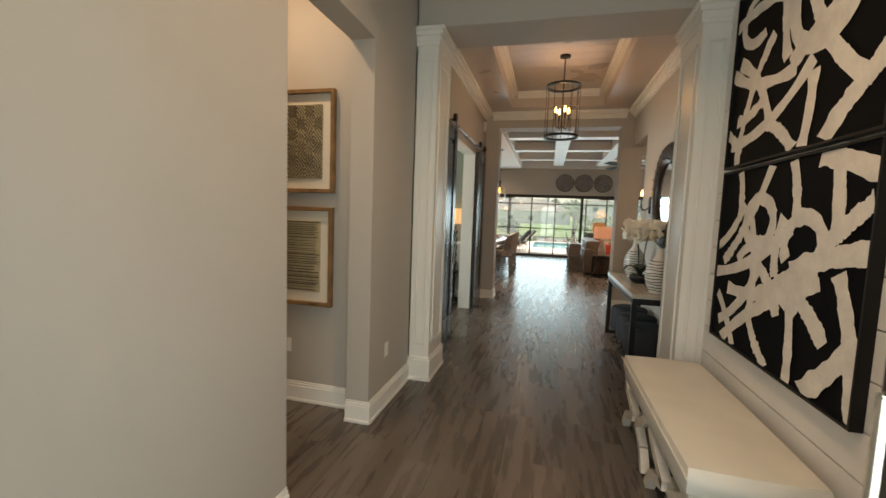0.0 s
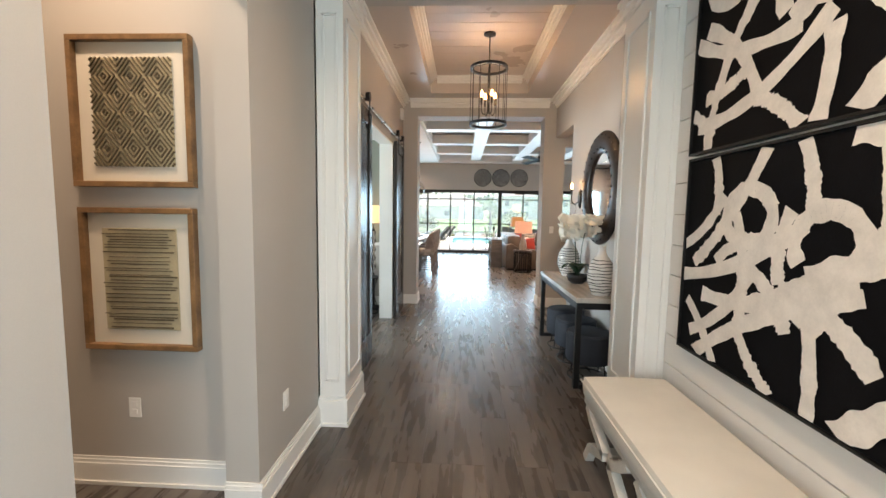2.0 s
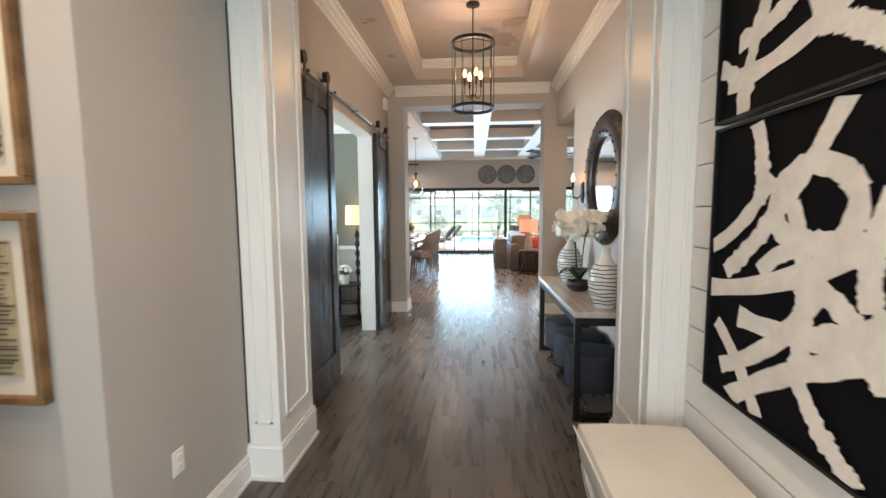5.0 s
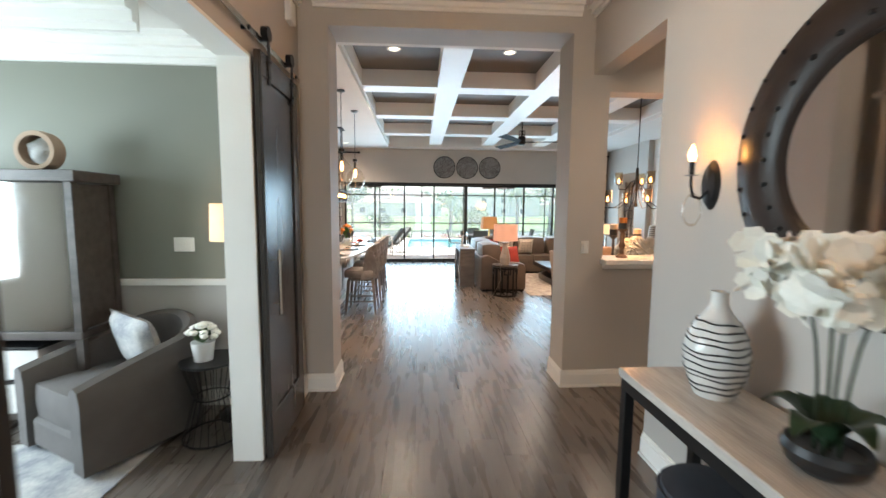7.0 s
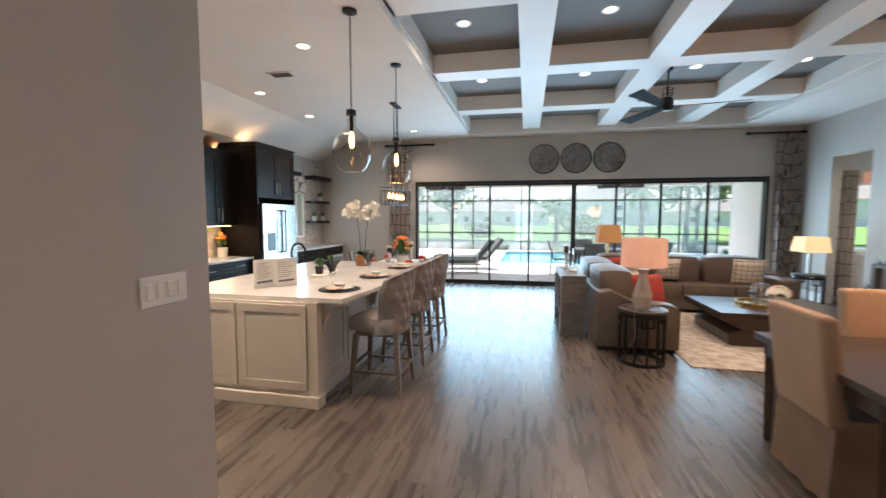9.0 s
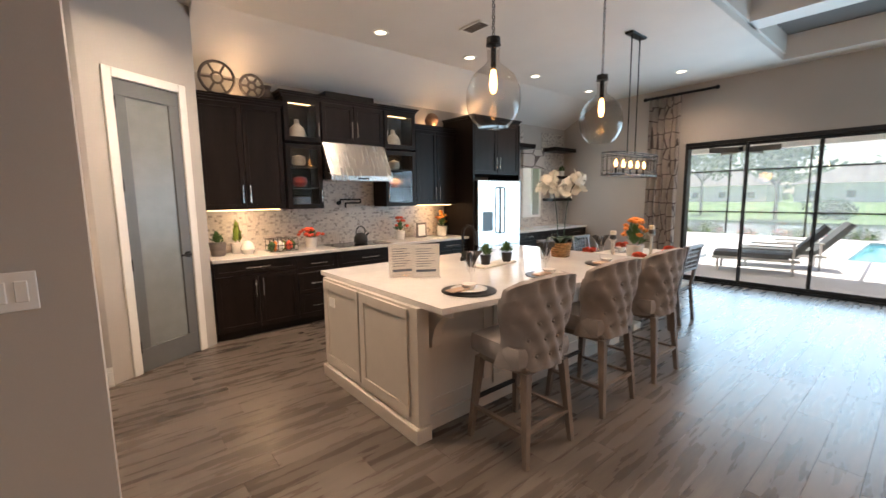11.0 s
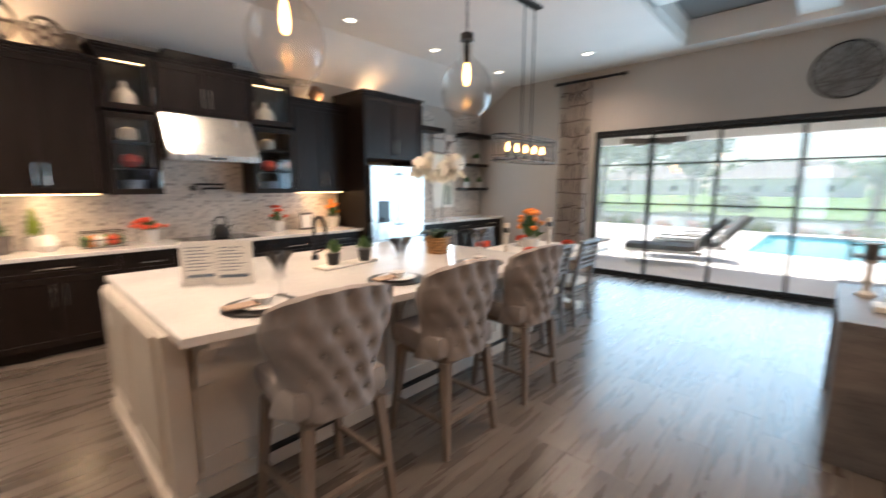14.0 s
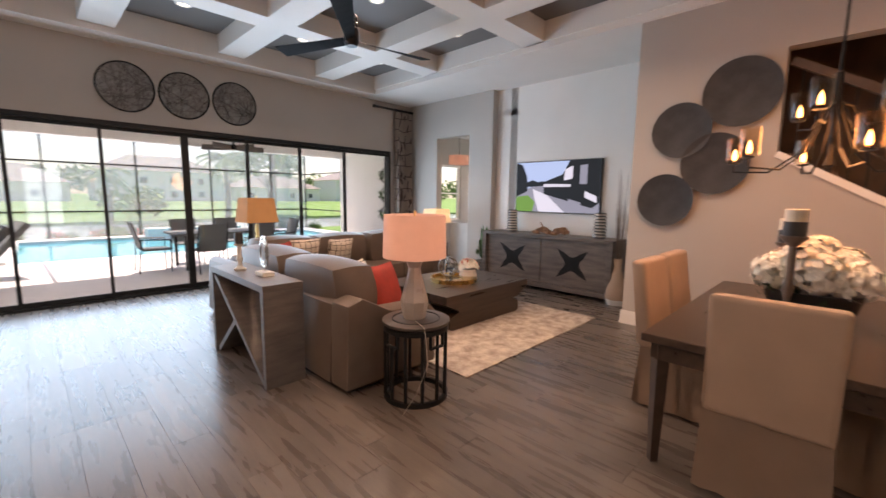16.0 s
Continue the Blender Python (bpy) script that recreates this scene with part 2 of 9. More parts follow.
M["bulb"] = mat("glowing bulb", (1, 0.8, 0.5), 0.4, var=0, bump=0, emit=(1.0, 0.46, 0.14), strength=8)
M["can"] = mat("recessed lamp lens", (1, 0.95, 0.85), 0.4, var=0, bump=0, emit=(1.0, 0.86, 0.64), strength=2.5)
M["ledstrip"] = mat("under cabinet light strip", (1, 0.9, 0.7), 0.4, var=0, bump=0, emit=(1.0, 0.66, 0.32), strength=3.5)
M["rug"] = mat("faded cream rug", (0.56, 0.48, 0.40), 0.95, var=0.4, scale=9, fine=45, bump=0.3, color2=(0.26, 0.20, 0.16))
M["bluerug"] = mat("faded grey blue rug", (0.50, 0.48, 0.45), 0.95, color2=(0.20, 0.21, 0.23), scale=6, fine=60, bump=0.3)
M["darkplate"] = mat("dark slate metal plate", (0.055, 0.056, 0.058), 0.5, metal=0.4, var=0.3, scale=7, bump=0.1)
M["wire"] = mat("grey woven wire", (0.30, 0.29, 0.275), 0.55, var=0.3, scale=20, bump=0.2)
M["curtain"] = pattern(mat("trellis curtain linen", (0.62, 0.55, 0.49), 0.9, var=0.06, fine=300, bump=0.2), 8.0, (0.16, 0.12, 0.11), 0.035, rand=0.3, stretch=(1, 0.25, 0.5))
M["pillow"] = pattern(mat("trellis pillow linen", (0.66, 0.58, 0.48), 0.9, var=0.05, fine=300, bump=0.2), 13, (0.09, 0.07, 0.06), 0.05, rand=0.2)
M["splash_base"] = mat("pale grout", (0.55, 0.50, 0.45), 0.7, var=0.05)
M["tile"] = mat("stone mosaic tile", (0.66, 0.60, 0.54), 0.25, var=0.2, bump=0.02, rand=0.8, color2=(0.19, 0.165, 0.15))
M["glass"] = glass("clear pane", clear=0.97)
M["tinted"] = glass("smoked pendant glass", (0.93, 0.90, 0.87), 0.0, 0.97)
M["amber_glass"] = glass("amber seeded glass", (1.0, 0.92, 0.82), 0.05, 0.96)
# Pale colour and cover also stand for the bright haze over the garden.
M["insect_screen"] = screen_mesh("insect screen whitened for haze", (0.74, 0.80, 0.82), 0.24)
M["frost"] = mat("frosted pantry glass", (0.22, 0.235, 0.23), 0.22, var=0.08, bump=0.05)
M["candle"] = mat("ivory candle wax", (0.72, 0.62, 0.48), 0.5, var=0.06, bump=0.02)
M["candledark"] = mat("charcoal candle wax", (0.05, 0.045, 0.04), 0.5, var=0.1, bump=0.02)
M["basket"] = mat("woven rattan", (0.33, 0.17, 0.06), 0.7, var=0.4, scale=40, fine=120, bump=0.4)
M["gold"] = mat("brass", (0.70, 0.46, 0.17), 0.28, metal=1, var=0.1, bump=0.02)
M["plastic"] = mat("white switch plastic", (0.82, 0.80, 0.76), 0.35, var=0.02, bump=0)
M["grass"] = mat("lawn grass", (0.13, 0.24, 0.045), 0.9, var=0.35, scale=0.6, fine=20, bump=0.3)
M["deck"] = mat("pale paver deck", (0.74, 0.70, 0.67), 0.7, var=0.10, scale=2, fine=30, bump=0.1)
M["pool"] = mat("pool water", (0.08, 0.42, 0.50), 0.06, var=0.2, scale=2, fine=9, bump=0.15)
M["lake"] = mat("lake water", (0.20, 0.25, 0.25), 0.08, var=0.15, scale=0.4, fine=4, bump=0.1)
M["stucco"] = mat("white stucco", (0.84, 0.82, 0.79), 0.8, var=0.05, fine=120, bump=0.2)
M["roof"] = mat("grey brown tile roof", (0.24, 0.21, 0.19), 0.8, var=0.2, scale=1, bump=0.2)
M["housewall"] = mat("pale stucco house", (0.72, 0.69, 0.66), 0.8, var=0.06, bump=0.1)
M["windowdark"] = mat("dark window glass", (0.05, 0.06, 0.07), 0.1, var=0.1, bump=0)
M["trunk"] = mat("palm bark", (0.16, 0.12, 0.09), 0.9, var=0.3, scale=10, bump=0.4)
M["foliage"] = mat("garden foliage", (0.11, 0.19, 0.045), 0.7, var=0.45, scale=1.2, fine=12, bump=0.3)
M["lime"] = mat("yellow green shrub", (0.20, 0.27, 0.03), 0.7, var=0.35, scale=2, fine=14, bump=0.3)
M["fabricgrey"] = mat("grey outdoor sling", (0.14, 0.15, 0.15), 0.8, var=0.1, fine=200, bump=0.1)
M["screen"] = mat("tv frame black", (0.01, 0.01, 0.01), 0.3, var=0.1, bump=0)
M["paper"] = mat("printed paper", (0.80, 0.78, 0.74), 0.5, var=0.03, bump=0)
M["teal"] = mat("grey blue ink", (0.10, 0.14, 0.20), 0.6, var=0.1, bump=0)
# Wood of treads and handrail; also paints the stairwell's shade on its wall and ceiling.
M["tread_and_dim"] = mat("dark stair wood and stairwell shade", (0.075, 0.042, 0.026), 0.4, var=0.3, bump=0.05)
M["driftwood"] = mat("driftwood", (0.30, 0.16, 0.09), 0.7, var=0.4, scale=12, bump=0.3)

# ---- mesh helpers ----


def box(bm, x0, y0, z0, x1, y1, z1, bevel=0.0, seg=1):
    r = bmesh.ops.create_cube(bm, size=1.0, matrix=Matrix.LocRotScale(((x0 + x1) / 2, (y0 + y1) / 2, (z0 + z1) / 2), None, (abs(x1 - x0), abs(y1 - y0), abs(z1 - z0))))
    if bevel:
        es = list({e for v in r["verts"] for e in v.link_edges})
        bmesh.ops.bevel(bm, geom=es, offset=min(bevel, abs(x1 - x0) * 0.45, abs(y1 - y0) * 0.45, abs(z1 - z0) * 0.45), segments=seg, profile=0.6, affect="EDGES")
    return r["verts"]


def rod(bm, a, b, r0, r1=None, seg=10, cap=True):
    a, b = Vector(a), Vector(b)
    d = b - a
    m = Matrix.Translation((a + b) / 2) @ d.to_track_quat("Z", "Y").to_matrix().to_4x4()
    bmesh.ops.create_cone(bm, cap_ends=cap, segments=seg, radius1=r0, radius2=r0 if r1 is None else r1, depth=d.length, matrix=m)


def bar(bm, a, b, w, h):
    """A square bar from a to b."""
    a, b = Vector(a), Vector(b)
    d = b - a
    m = Matrix.Translation((a + b) / 2) @ d.to_track_quat("Z", "Y").to_matrix().to_4x4() @ Matrix.Diagonal((w, h, d.length, 1))
    bmesh.ops.create_cube(bm, size=1.0, matrix=m)


def lathe(bm, prof, seg=24, at=(0, 0, 0)):
    """Turns a profile of (radius, z) round the z axis."""
    rings = []
    for r, z in prof:
        rings.append([bm.verts.new((at[0] + r * math.cos(2 * math.pi * i / seg), at[1] + r * math.sin(2 * math.pi * i / seg), at[2] + z)) for i in range(seg)] if r > 1e-5 else [bm.verts.new((at[0], at[1], at[2] + z))])
    for a, b in zip(rings, rings[1:]):
        for i in range(seg):
            j = (i + 1) % seg
            if len(a) == 1 and len(b) == 1:
                continue
            if len(a) == 1:
                bm.faces.new((a[0], b[j], b[i]))
            elif len(b) == 1:
                bm.faces.new((a[i], a[j], b[0]))
            else:
                bm.faces.new((a[i], a[j], b[j], b[i]))


def ring(bm, at, R, r, axis="Z", seg=32, tseg=8, sx=1.0, sy=1.0):
    """A torus of main radius R and thickness r."""
    q = {"Z": Matrix(), "X": Matrix.Rotation(radians(90), 4, "Y"), "Y": Matrix.Rotation(radians(90), 4, "X")}[axis]
    vs = []
    for i in range(seg):
        a = 2 * math.pi * i / seg
        row = []
        for k in range(tseg):
            t = 2 * math.pi * k / tseg
            p = Vector(((R + r * math.cos(t)) * math.cos(a) * sx, (R + r * math.cos(t)) * math.sin(a) * sy, r * math.sin(t)))
            row.append(bm.verts.new(Vector(at) + (q @ p)))
        vs.append(row)
    for i in range(seg):
        for k in range(tseg):
            bm.faces.new((vs[i][k], vs[(i + 1) % seg][k], vs[(i + 1) % seg][(k + 1) % tseg], vs[i][(k + 1) % tseg]))


def tube(bm, pts, r, seg=8):
    for a, b in zip(pts, pts[1:]):
        rod(bm, a, b, r, seg=seg)
    for p in pts[1:-1]:
        bmesh.ops.create_icosphere(bm, subdivisions=1, radius=r * 1.02, matrix=Matrix.Translation(p))


def ball(bm, at, r, sub=2, sx=1, sy=1, sz=1, rough=0.0):
    g = bmesh.ops.create_icosphere(bm, subdivisions=sub, radius=1.0, matrix=Matrix.Identity(4))
    for v in g["verts"]:
        k = 1 + (rough * noise.noise(v.co * 2.3 + Vector(at) * 5) if rough else 0)
        v.co = Vector((at[0] + v.co.x * r * sx * k, at[1] + v.co.y * r * sy * k, at[2] + v.co.z * r * sz * k))


def prism(bm, pts, axis, a, b):
    """Extrudes a flat outline of (u, v) along an axis from a to b."""
    def P(u, v, w):
        return {"x": (w, u, v), "y": (u, w, v), "z": (u, v, w)}[axis]
    f = [bm.verts.new(P(u, v, a)) for u, v in pts]
    g = [bm.verts.new(P(u, v, b)) for u, v in pts]
    n = len(pts)
    bm.faces.new(f)
    bm.faces.new(g[::-1])
    for i in range(n):
        bm.faces.new((f[i], g[i], g[(i + 1) % n], f[(i + 1) % n]))
    bmesh.ops.recalc_face_normals(bm, faces=bm.faces)


def cushion(bm, x0, y0, z0, x1, y1, z1, puff=0.5, n=6):
    """A soft pad: a rounded box that bulges."""
    tmp = bmesh.new()
    bmesh.ops.create_cube(tmp, size=2.0)
    bmesh.ops.subdivide_edges(tmp, edges=tmp.edges[:], cuts=n, use_grid_fill=True)
    c = Vector(((x0 + x1) / 2, (y0 + y1) / 2, (z0 + z1) / 2))
    h = Vector((abs(x1 - x0) / 2, abs(y1 - y0) / 2, abs(z1 - z0) / 2))
    for v in tmp.verts:
        p = v.co.copy()
        s = p.normalized() * (1.0 + 0.35 * (1 - max(abs(a) for a in p.normalized())))
        q = p.lerp(s * 1.05, puff)
        v.co = Vector((c.x + q.x * h.x, c.y + q.y * h.y, c.z + q.z * h.z))
    me = bpy.data.meshes.new("pad")
    tmp.to_mesh(me)
    tmp.free()
    bm.from_mesh(me)
    bpy.data.meshes.remove(me)


def thing(name, label, category, at=(0, 0, 0), rz=0, group="", kind=""):
    ob = new(name)
    ob.empty_display_size = 0.1
    ob.matrix_basis = pose(*at, 0, 0, rz)
    return tagged(ob, label, category, group, kind)


def part(name, bm, material, parent=None, label="", smooth=False, at=None):
    me = bpy.data.meshes.new(name)
    bm.normal_update()
    bm.to_mesh(me)
    bm.free()
    me.materials.append(M[material])
    if smooth:
        me.shade_smooth()
        me.set_sharp_from_angle(angle=radians(40))
    ob = new(name, me)
    ob.parent = parent
    if at is not None:
        ob.location = at
    if label:
        ob["label"] = label
    return ob


def solid(name, boxes, material, label, category="wall", kind="structure", bevel=0.0):
    """One piece of the setting, out of boxes that butt."""
    bm = bmesh.new()
    for b in boxes:
        box(bm, *b, bevel=bevel)
    return tagged(part(name, bm, material), label, category, kind=kind)


def B():
    return bmesh.new()

# ---- structure: shell ----
H = 3.47
solid("wall_front", [(-2.5, -0.6, 0, -0.25, -0.42, 3.6), (0.92, -0.6, 0, 1.66, -0.42, 3.6), (-0.25, -0.6, 2.5, 0.92, -0.42, 3.6)], "wall", "greige painted entry wall round the front doorway")
solid("wall_foyer_west", [(-1.14, -0.42, 0, -0.96, 1.45, 3.6), (-1.14, 1.45, 2.76, -0.96, 2.43, 3.6), (-1.14, 2.43, 0, -0.96, 3.32, 3.6)], "wall", "greige foyer wall with an opening to an alcove")
solid("wall_hall_west", [(-1.12, 3.32, 0, -0.95, 4.68, 3.6), (-1.12, 4.68, 2.57, -0.95, 6.4, 3.6), (-1.12, 6.4, 0, -0.95, 7.42, 3.6)], "wall", "greige hall wall with a wide study opening")
solid("wall_alcove", [(-2.42, 2.6, 0, -1.14, 2.75, 3.6), (-2.42, -0.1, 0, -2.27, 2.6, 3.6), (-2.42, -0.25, 0, -1.14, -0.1, 3.6)], "wall", "greige alcove walls behind the framed pictures")
solid("wall_foyer_east", [(1.49, -0.42, 0, 1.66, 3.32, 3.6)], "wall", "painted foyer wall behind the shiplap boards")
solid("wall_hall_east", [(1.6, 3.32, 0, 1.76, 6.35, 3.6), (1.6, 6.35, 2.84, 1.76, 7.42, 3.6)], "wall", "greige hall wall behind the console and mirror")
solid("wall_passage", [(1.76, 6.19, 0, 6.2, 6.35, 3.6), (6.04, 6.35, 0, 6.2, 7.43, 3.6)], "wall", "greige walls of the side passage")
solid("wall_arch", [(-0.95, 7.42, 0, -0.70, 7.77, 3.18), (1.41, 7.42, 0, 1.75, 7.77, 3.18), (-0.95, 7.42, 3.18, 1.75, 7.77, 3.6), (1.75, 7.43, 2.70, 6.2, 7.60, 3.6)], "wall", "greige piers and header between hall and great room")
solid("half_wall", [(1.75, 7.43, 0, 4.78, 7.60, 1.17)], "wall", "greige half wall below the pass-through sill")
solid("wall_kitchen_south", [(-4.75, 7.25, 0, -0.95, 7.42, 3.6)], "wall", "greige wall behind the ovens")
solid("wall_stub", [(-1.12, 7.77, 0, -0.91, 8.30, H), (-1.12, 7.42, 0, -0.95, 7.77, H)], "wall", "greige wall end with light switches")
solid("wall_kitchen_west", [(-4.95, 3.9, 0, -4.75, 4.6, 3.6), (-4.95, 4.6, 0, -4.75, 6.6, 0.8), (-4.95, 4.6, 2.4, -4.75, 6.6, 3.6), (-4.95, 6.6, 0, -4.75, 15.08, 3.6), (-4.95, 15.08, 0, -4.75, 15.62, 1.15), (-4.95, 15.08, 2.3, -4.75, 15.62, 3.6), (-4.95, 15.62, 0, -4.75, 16.7, 3.6)], "wall", "greige outer wall with a kitchen and a study window")
solid("wall_window", [(-4.75, 16.49, 0, -2.22, 16.70, 3.6), (5.40, 16.49, 0, 6.1, 16.70, 3.6), (-2.22, 16.49, 2.46, 5.40, 16.70, 3.6)], "wall", "greige rear wall round the sliding glass doors")
solid("wall_doorway", [(5.95, 15.62, 0, 6.1, 16.49, 3.6), (5.95, 14.15, 0, 6.25, 14.72, 3.6), (5.95, 14.72, 2.72, 6.1, 15.62, 3.6)], "wall", "greige wall with an opening to the next room")
solid("wall_tv", [(6.10, 10.8, 0, 6.25, 14.15, 3.6)], "white", "pale wall of the television recess")
solid("wall_stair", [(4.78, 9.84, 0, 4.95, 11.16, 3.6), (4.95, 11.01, 0, 6.1, 11.16, 3.6), (4.78, 7.6, 2.92, 4.95, 9.84, 3.6)], "wall", "greige stair wall with hanging slate plates")
_bm = B()
prism(_bm, [(7.6, 0), (9.84, 0), (9.84, 1.92), (7.6, 0.60)], "x", 4.78, 4.95)
tagged(part("wall_stair_knee", _bm, "wall"), "greige sloping knee wall below the stair rail", "wall", kind="structure")
# The dimness of the stairwell is put into this wall's colour.
solid("wall_stair_back", [(6.2, 6.35, 0, 6.35, 10.95, 3.6)], "tread_and_dim", "wall behind the stair, coloured dark as stairwell shade", "wall")
solid("wall_study", [(-4.75, 3.75, 0, -1.12, 3.9, 3.6), (-4.75, 7.20, 0, -1.12, 7.25, 3.6)], "study_wall", "sage grey study walls", "wall")
# The east opening at x 9.45 is unseen, added to hold the fill lamp.
solid("wall_next_room", [(6.1, 13.7, 0, 9.6, 13.85, 3.6), (9.45, 13.85, 0, 9.6, 14.6, 3.6), (9.45, 15.6, 0, 9.6, 16.7, 3.6), (9.45, 14.6, 0, 9.6, 15.6, 0.9), (9.45, 14.6, 2.3, 9.6, 15.6, 3.6), (6.1, 16.55, 0, 6.98, 16.7, 3.6), (7.75, 16.55, 0, 9.6, 16.7, 3.6), (6.98, 16.55, 0, 7.75, 16.7, 0.9), (6.98, 16.55, 2.3, 7.75, 16.7, 3.6)], "wall", "pale walls of the next room")

# diagonal pantry corner
_P0, _P1 = Vector((-3.60, 8.28, 0)), Vector((-4.14, 9.17, 0))
_d = (_P1 - _P0).normalized()
_nrm = Vector((_d.y, -_d.x, 0))
_ang = math.degrees(math.atan2(_d.y, _d.x))
_len = (_P1 - _P0).length


def along(s, off, z):
    p = _P0 + _d * s + _nrm * off
    return (p.x, p.y, z)


_bm = B()
_s0, _s1, _dh = 0.235, 0.835, 2.60
for a, b, z0, z1 in ((0, _s0, 0, 3.47), (_s1, _len, 0, 3.47), (_s0, _s1, _dh, 3.47)):
    box(_bm, a, -0.0, z0, b, 0.10, z1)
_w = tagged(part("wall_pantry", _bm, "wall"), "greige diagonal wall round the pantry door", "wall", kind="structure")
_w.matrix_basis = pose(*_P0, 0, 0, _ang)
solid("wall_pantry_side", [(-3.76, 7.42, 0, -3.60, 8.28, H), (-4.75, 9.03, 0, -4.20, 9.17, H)], "wall", "greige pantry side walls")

# ceilings
# Unseen roof added outside the door to block sun from the foyer floor.
solid("porch_roof", [(-3, -4.3, 2.75, 3, -0.6, 2.9), (-3, -4.3, -0.13, -2.6, -3.9, 2.75), (2.6, -4.3, -0.13, 3, -3.9, 2.75), (-1.6, -0.8, -0.13, -1.4, -0.6, 2.75)], "stucco", "added unseen roof on posts that keeps sun off the entry", "porch")
solid("ceiling_foyer", [(-2.5, -0.6, 3.6, 1.8, 3.32, 3.7)], "ceiling", "painted foyer ceiling", "ceiling")
_bm = B()
for b in ((-0.95, 3.8, 3.45, -0.45, 7.42, 3.75), (1.05, 3.8, 3.45, 1.60, 7.42, 3.75), (-0.45, 3.8, 3.45, 1.05, 4.12, 3.75), (-0.45, 7.05, 3.45, 1.05, 7.42, 3.75)):
    box(_bm, *b)
for i in range(14):
    box(_bm, -0.45, 4.12 + i * 0.22, 3.70, 1.05, 4.12 + i * 0.22 + 0.215, 3.75)
tagged(part("ceiling_hall", _bm, "tray"), "greige glossy hall tray ceiling", "ceiling", kind="structure")
TX, TY = (-0.85, 4.72), (8.60, 16.10)
solid("ceiling_great_room", [(-4.75, 7.42, H, TX[0], 16.49, 3.95), (TX[1], 7.6, H, 6.2, 16.49, 3.95), (TX[0], 7.77, H, TX[1], TY[0], 3.95), (TX[0], TY[1], H, TX[1], 16.49, 3.95)], "ceiling", "white ceiling round the coffers", "ceiling")
solid("ceiling_coffer_panel", [(TX[0], TY[0], 3.80, TX[1], TY[1], 3.9)], "coffer", "grey painted coffer panels", "ceiling")
BX, BY = (0.53, 2.08, 3.62), (10.55, 12.53, 14.52)
_bm = B()
for x in BX:
    box(_bm, x - 0.18, TY[0], 3.55, x + 0.18, TY[1], 3.80)
for y in BY:
    for a, b in zip((TX[0], *[x + 0.18 for x in BX]), (*[x - 0.18 for x in BX], TX[1])):
        box(_bm, a, y - 0.17, 3.55, b, y + 0.17, 3.80)
for b in ((TX[0], TY[0], 3.55, TX[0] + 0.03, TY[1], 3.8), (TX[1] - 0.03, TY[0], 3.55, TX[1], TY[1], 3.8)):
    box(_bm, *b)
tagged(part("ceiling_beams", _bm, "white"), "white painted coffer beams", "ceiling beam", kind="structure")
_bm = B()
prism(_bm, [(-4.75, 3.47), (-3.95, 3.47), (-4.75, 3.02)], "y", 9.17, 16.49)
tagged(part("ceiling_slope", _bm, "ceiling"), "sloping ceiling edge above the kitchen cabinets", "ceiling", kind="structure")
solid("ceiling_passage", [(1.76, 6.19, 3.3, 6.35, 7.43, 3.4)], "ceiling", "passage ceiling", "ceiling")
# Dark colour here stands for the unlit top of the stairwell.
solid("ceiling_stair", [(4.95, 7.6, 3.45, 6.35, 10.8, 3.466)], "tread_and_dim", "stairwell ceiling, coloured dark as shade", "ceiling")
_bm = B()
for b in ((-4.75, 3.9, 2.95, -4.2, 7.2, 3.6), (-1.7, 3.9, 2.95, -1.12, 7.2, 3.6), (-4.2, 3.9, 2.95, -1.7, 4.45, 3.6), (-4.2, 6.6, 2.95, -1.7, 7.2, 3.6), (-4.2, 4.45, 3.2, -1.7, 6.6, 3.3)):
    box(_bm, *b)
tagged(part("ceiling_study", _bm, "ceiling"), "white study tray ceiling", "ceiling", kind="structure")
solid("ceiling_next_room", [(6.1, 13.7, 3.0, 9.6, 16.7, 3.1)], "ceiling", "next room ceiling", "ceiling")


def crown(name, path, z, size=0.14, mat_="white", label="white crown moulding"):
    """Stepped crown moulding along straight runs ((x0, y0), (x1, y1), inward normal)."""
    bm = B()
    for (x0, y0), (x1, y1), (nx, ny) in path:
        for d, h0, h1 in ((0.9, 0.0, 0.22), (0.62, 0.22, 0.48), (0.34, 0.48, 0.78), (0.14, 0.78, 1.0)):
            box(bm, min(x0, x1, x0 + nx * d * size, x1 + nx * d * size), min(y0, y1, y0 + ny * d * size, y1 + ny * d * size), z - h1 * size,
                max(x0, x1, x0 + nx * d * size, x1 + nx * d * size), max(y0, y1, y0 + ny * d * size, y1 + ny * d * size), z - h0 * size)
    return tagged(part(name, bm, mat_), label, "moulding", kind="structure")


crown("trim_hall_crown", [((-0.95, 3.8), (-0.95, 7.42), (1, 0)), ((1.60, 3.8), (1.60, 7.42), (-1, 0)), ((-0.82, 7.42), (1.47, 7.42), (0, -1))], 3.45, 0.13)
crown("trim_tray_crown", [((-0.45, 4.12), (-0.45, 7.05), (1, 0)), ((1.05, 4.12), (1.05, 7.05), (-1, 0)), ((-0.36, 7.05), (0.96, 7.05), (0, -1))], 3.70, 0.10)
crown("trim_study_crown", [((-4.75, 7.20), (-1.12, 7.20), (0, -1)), ((-4.2, 6.6), (-1.7, 6.6), (0, -1))], 2.95, 0.2)


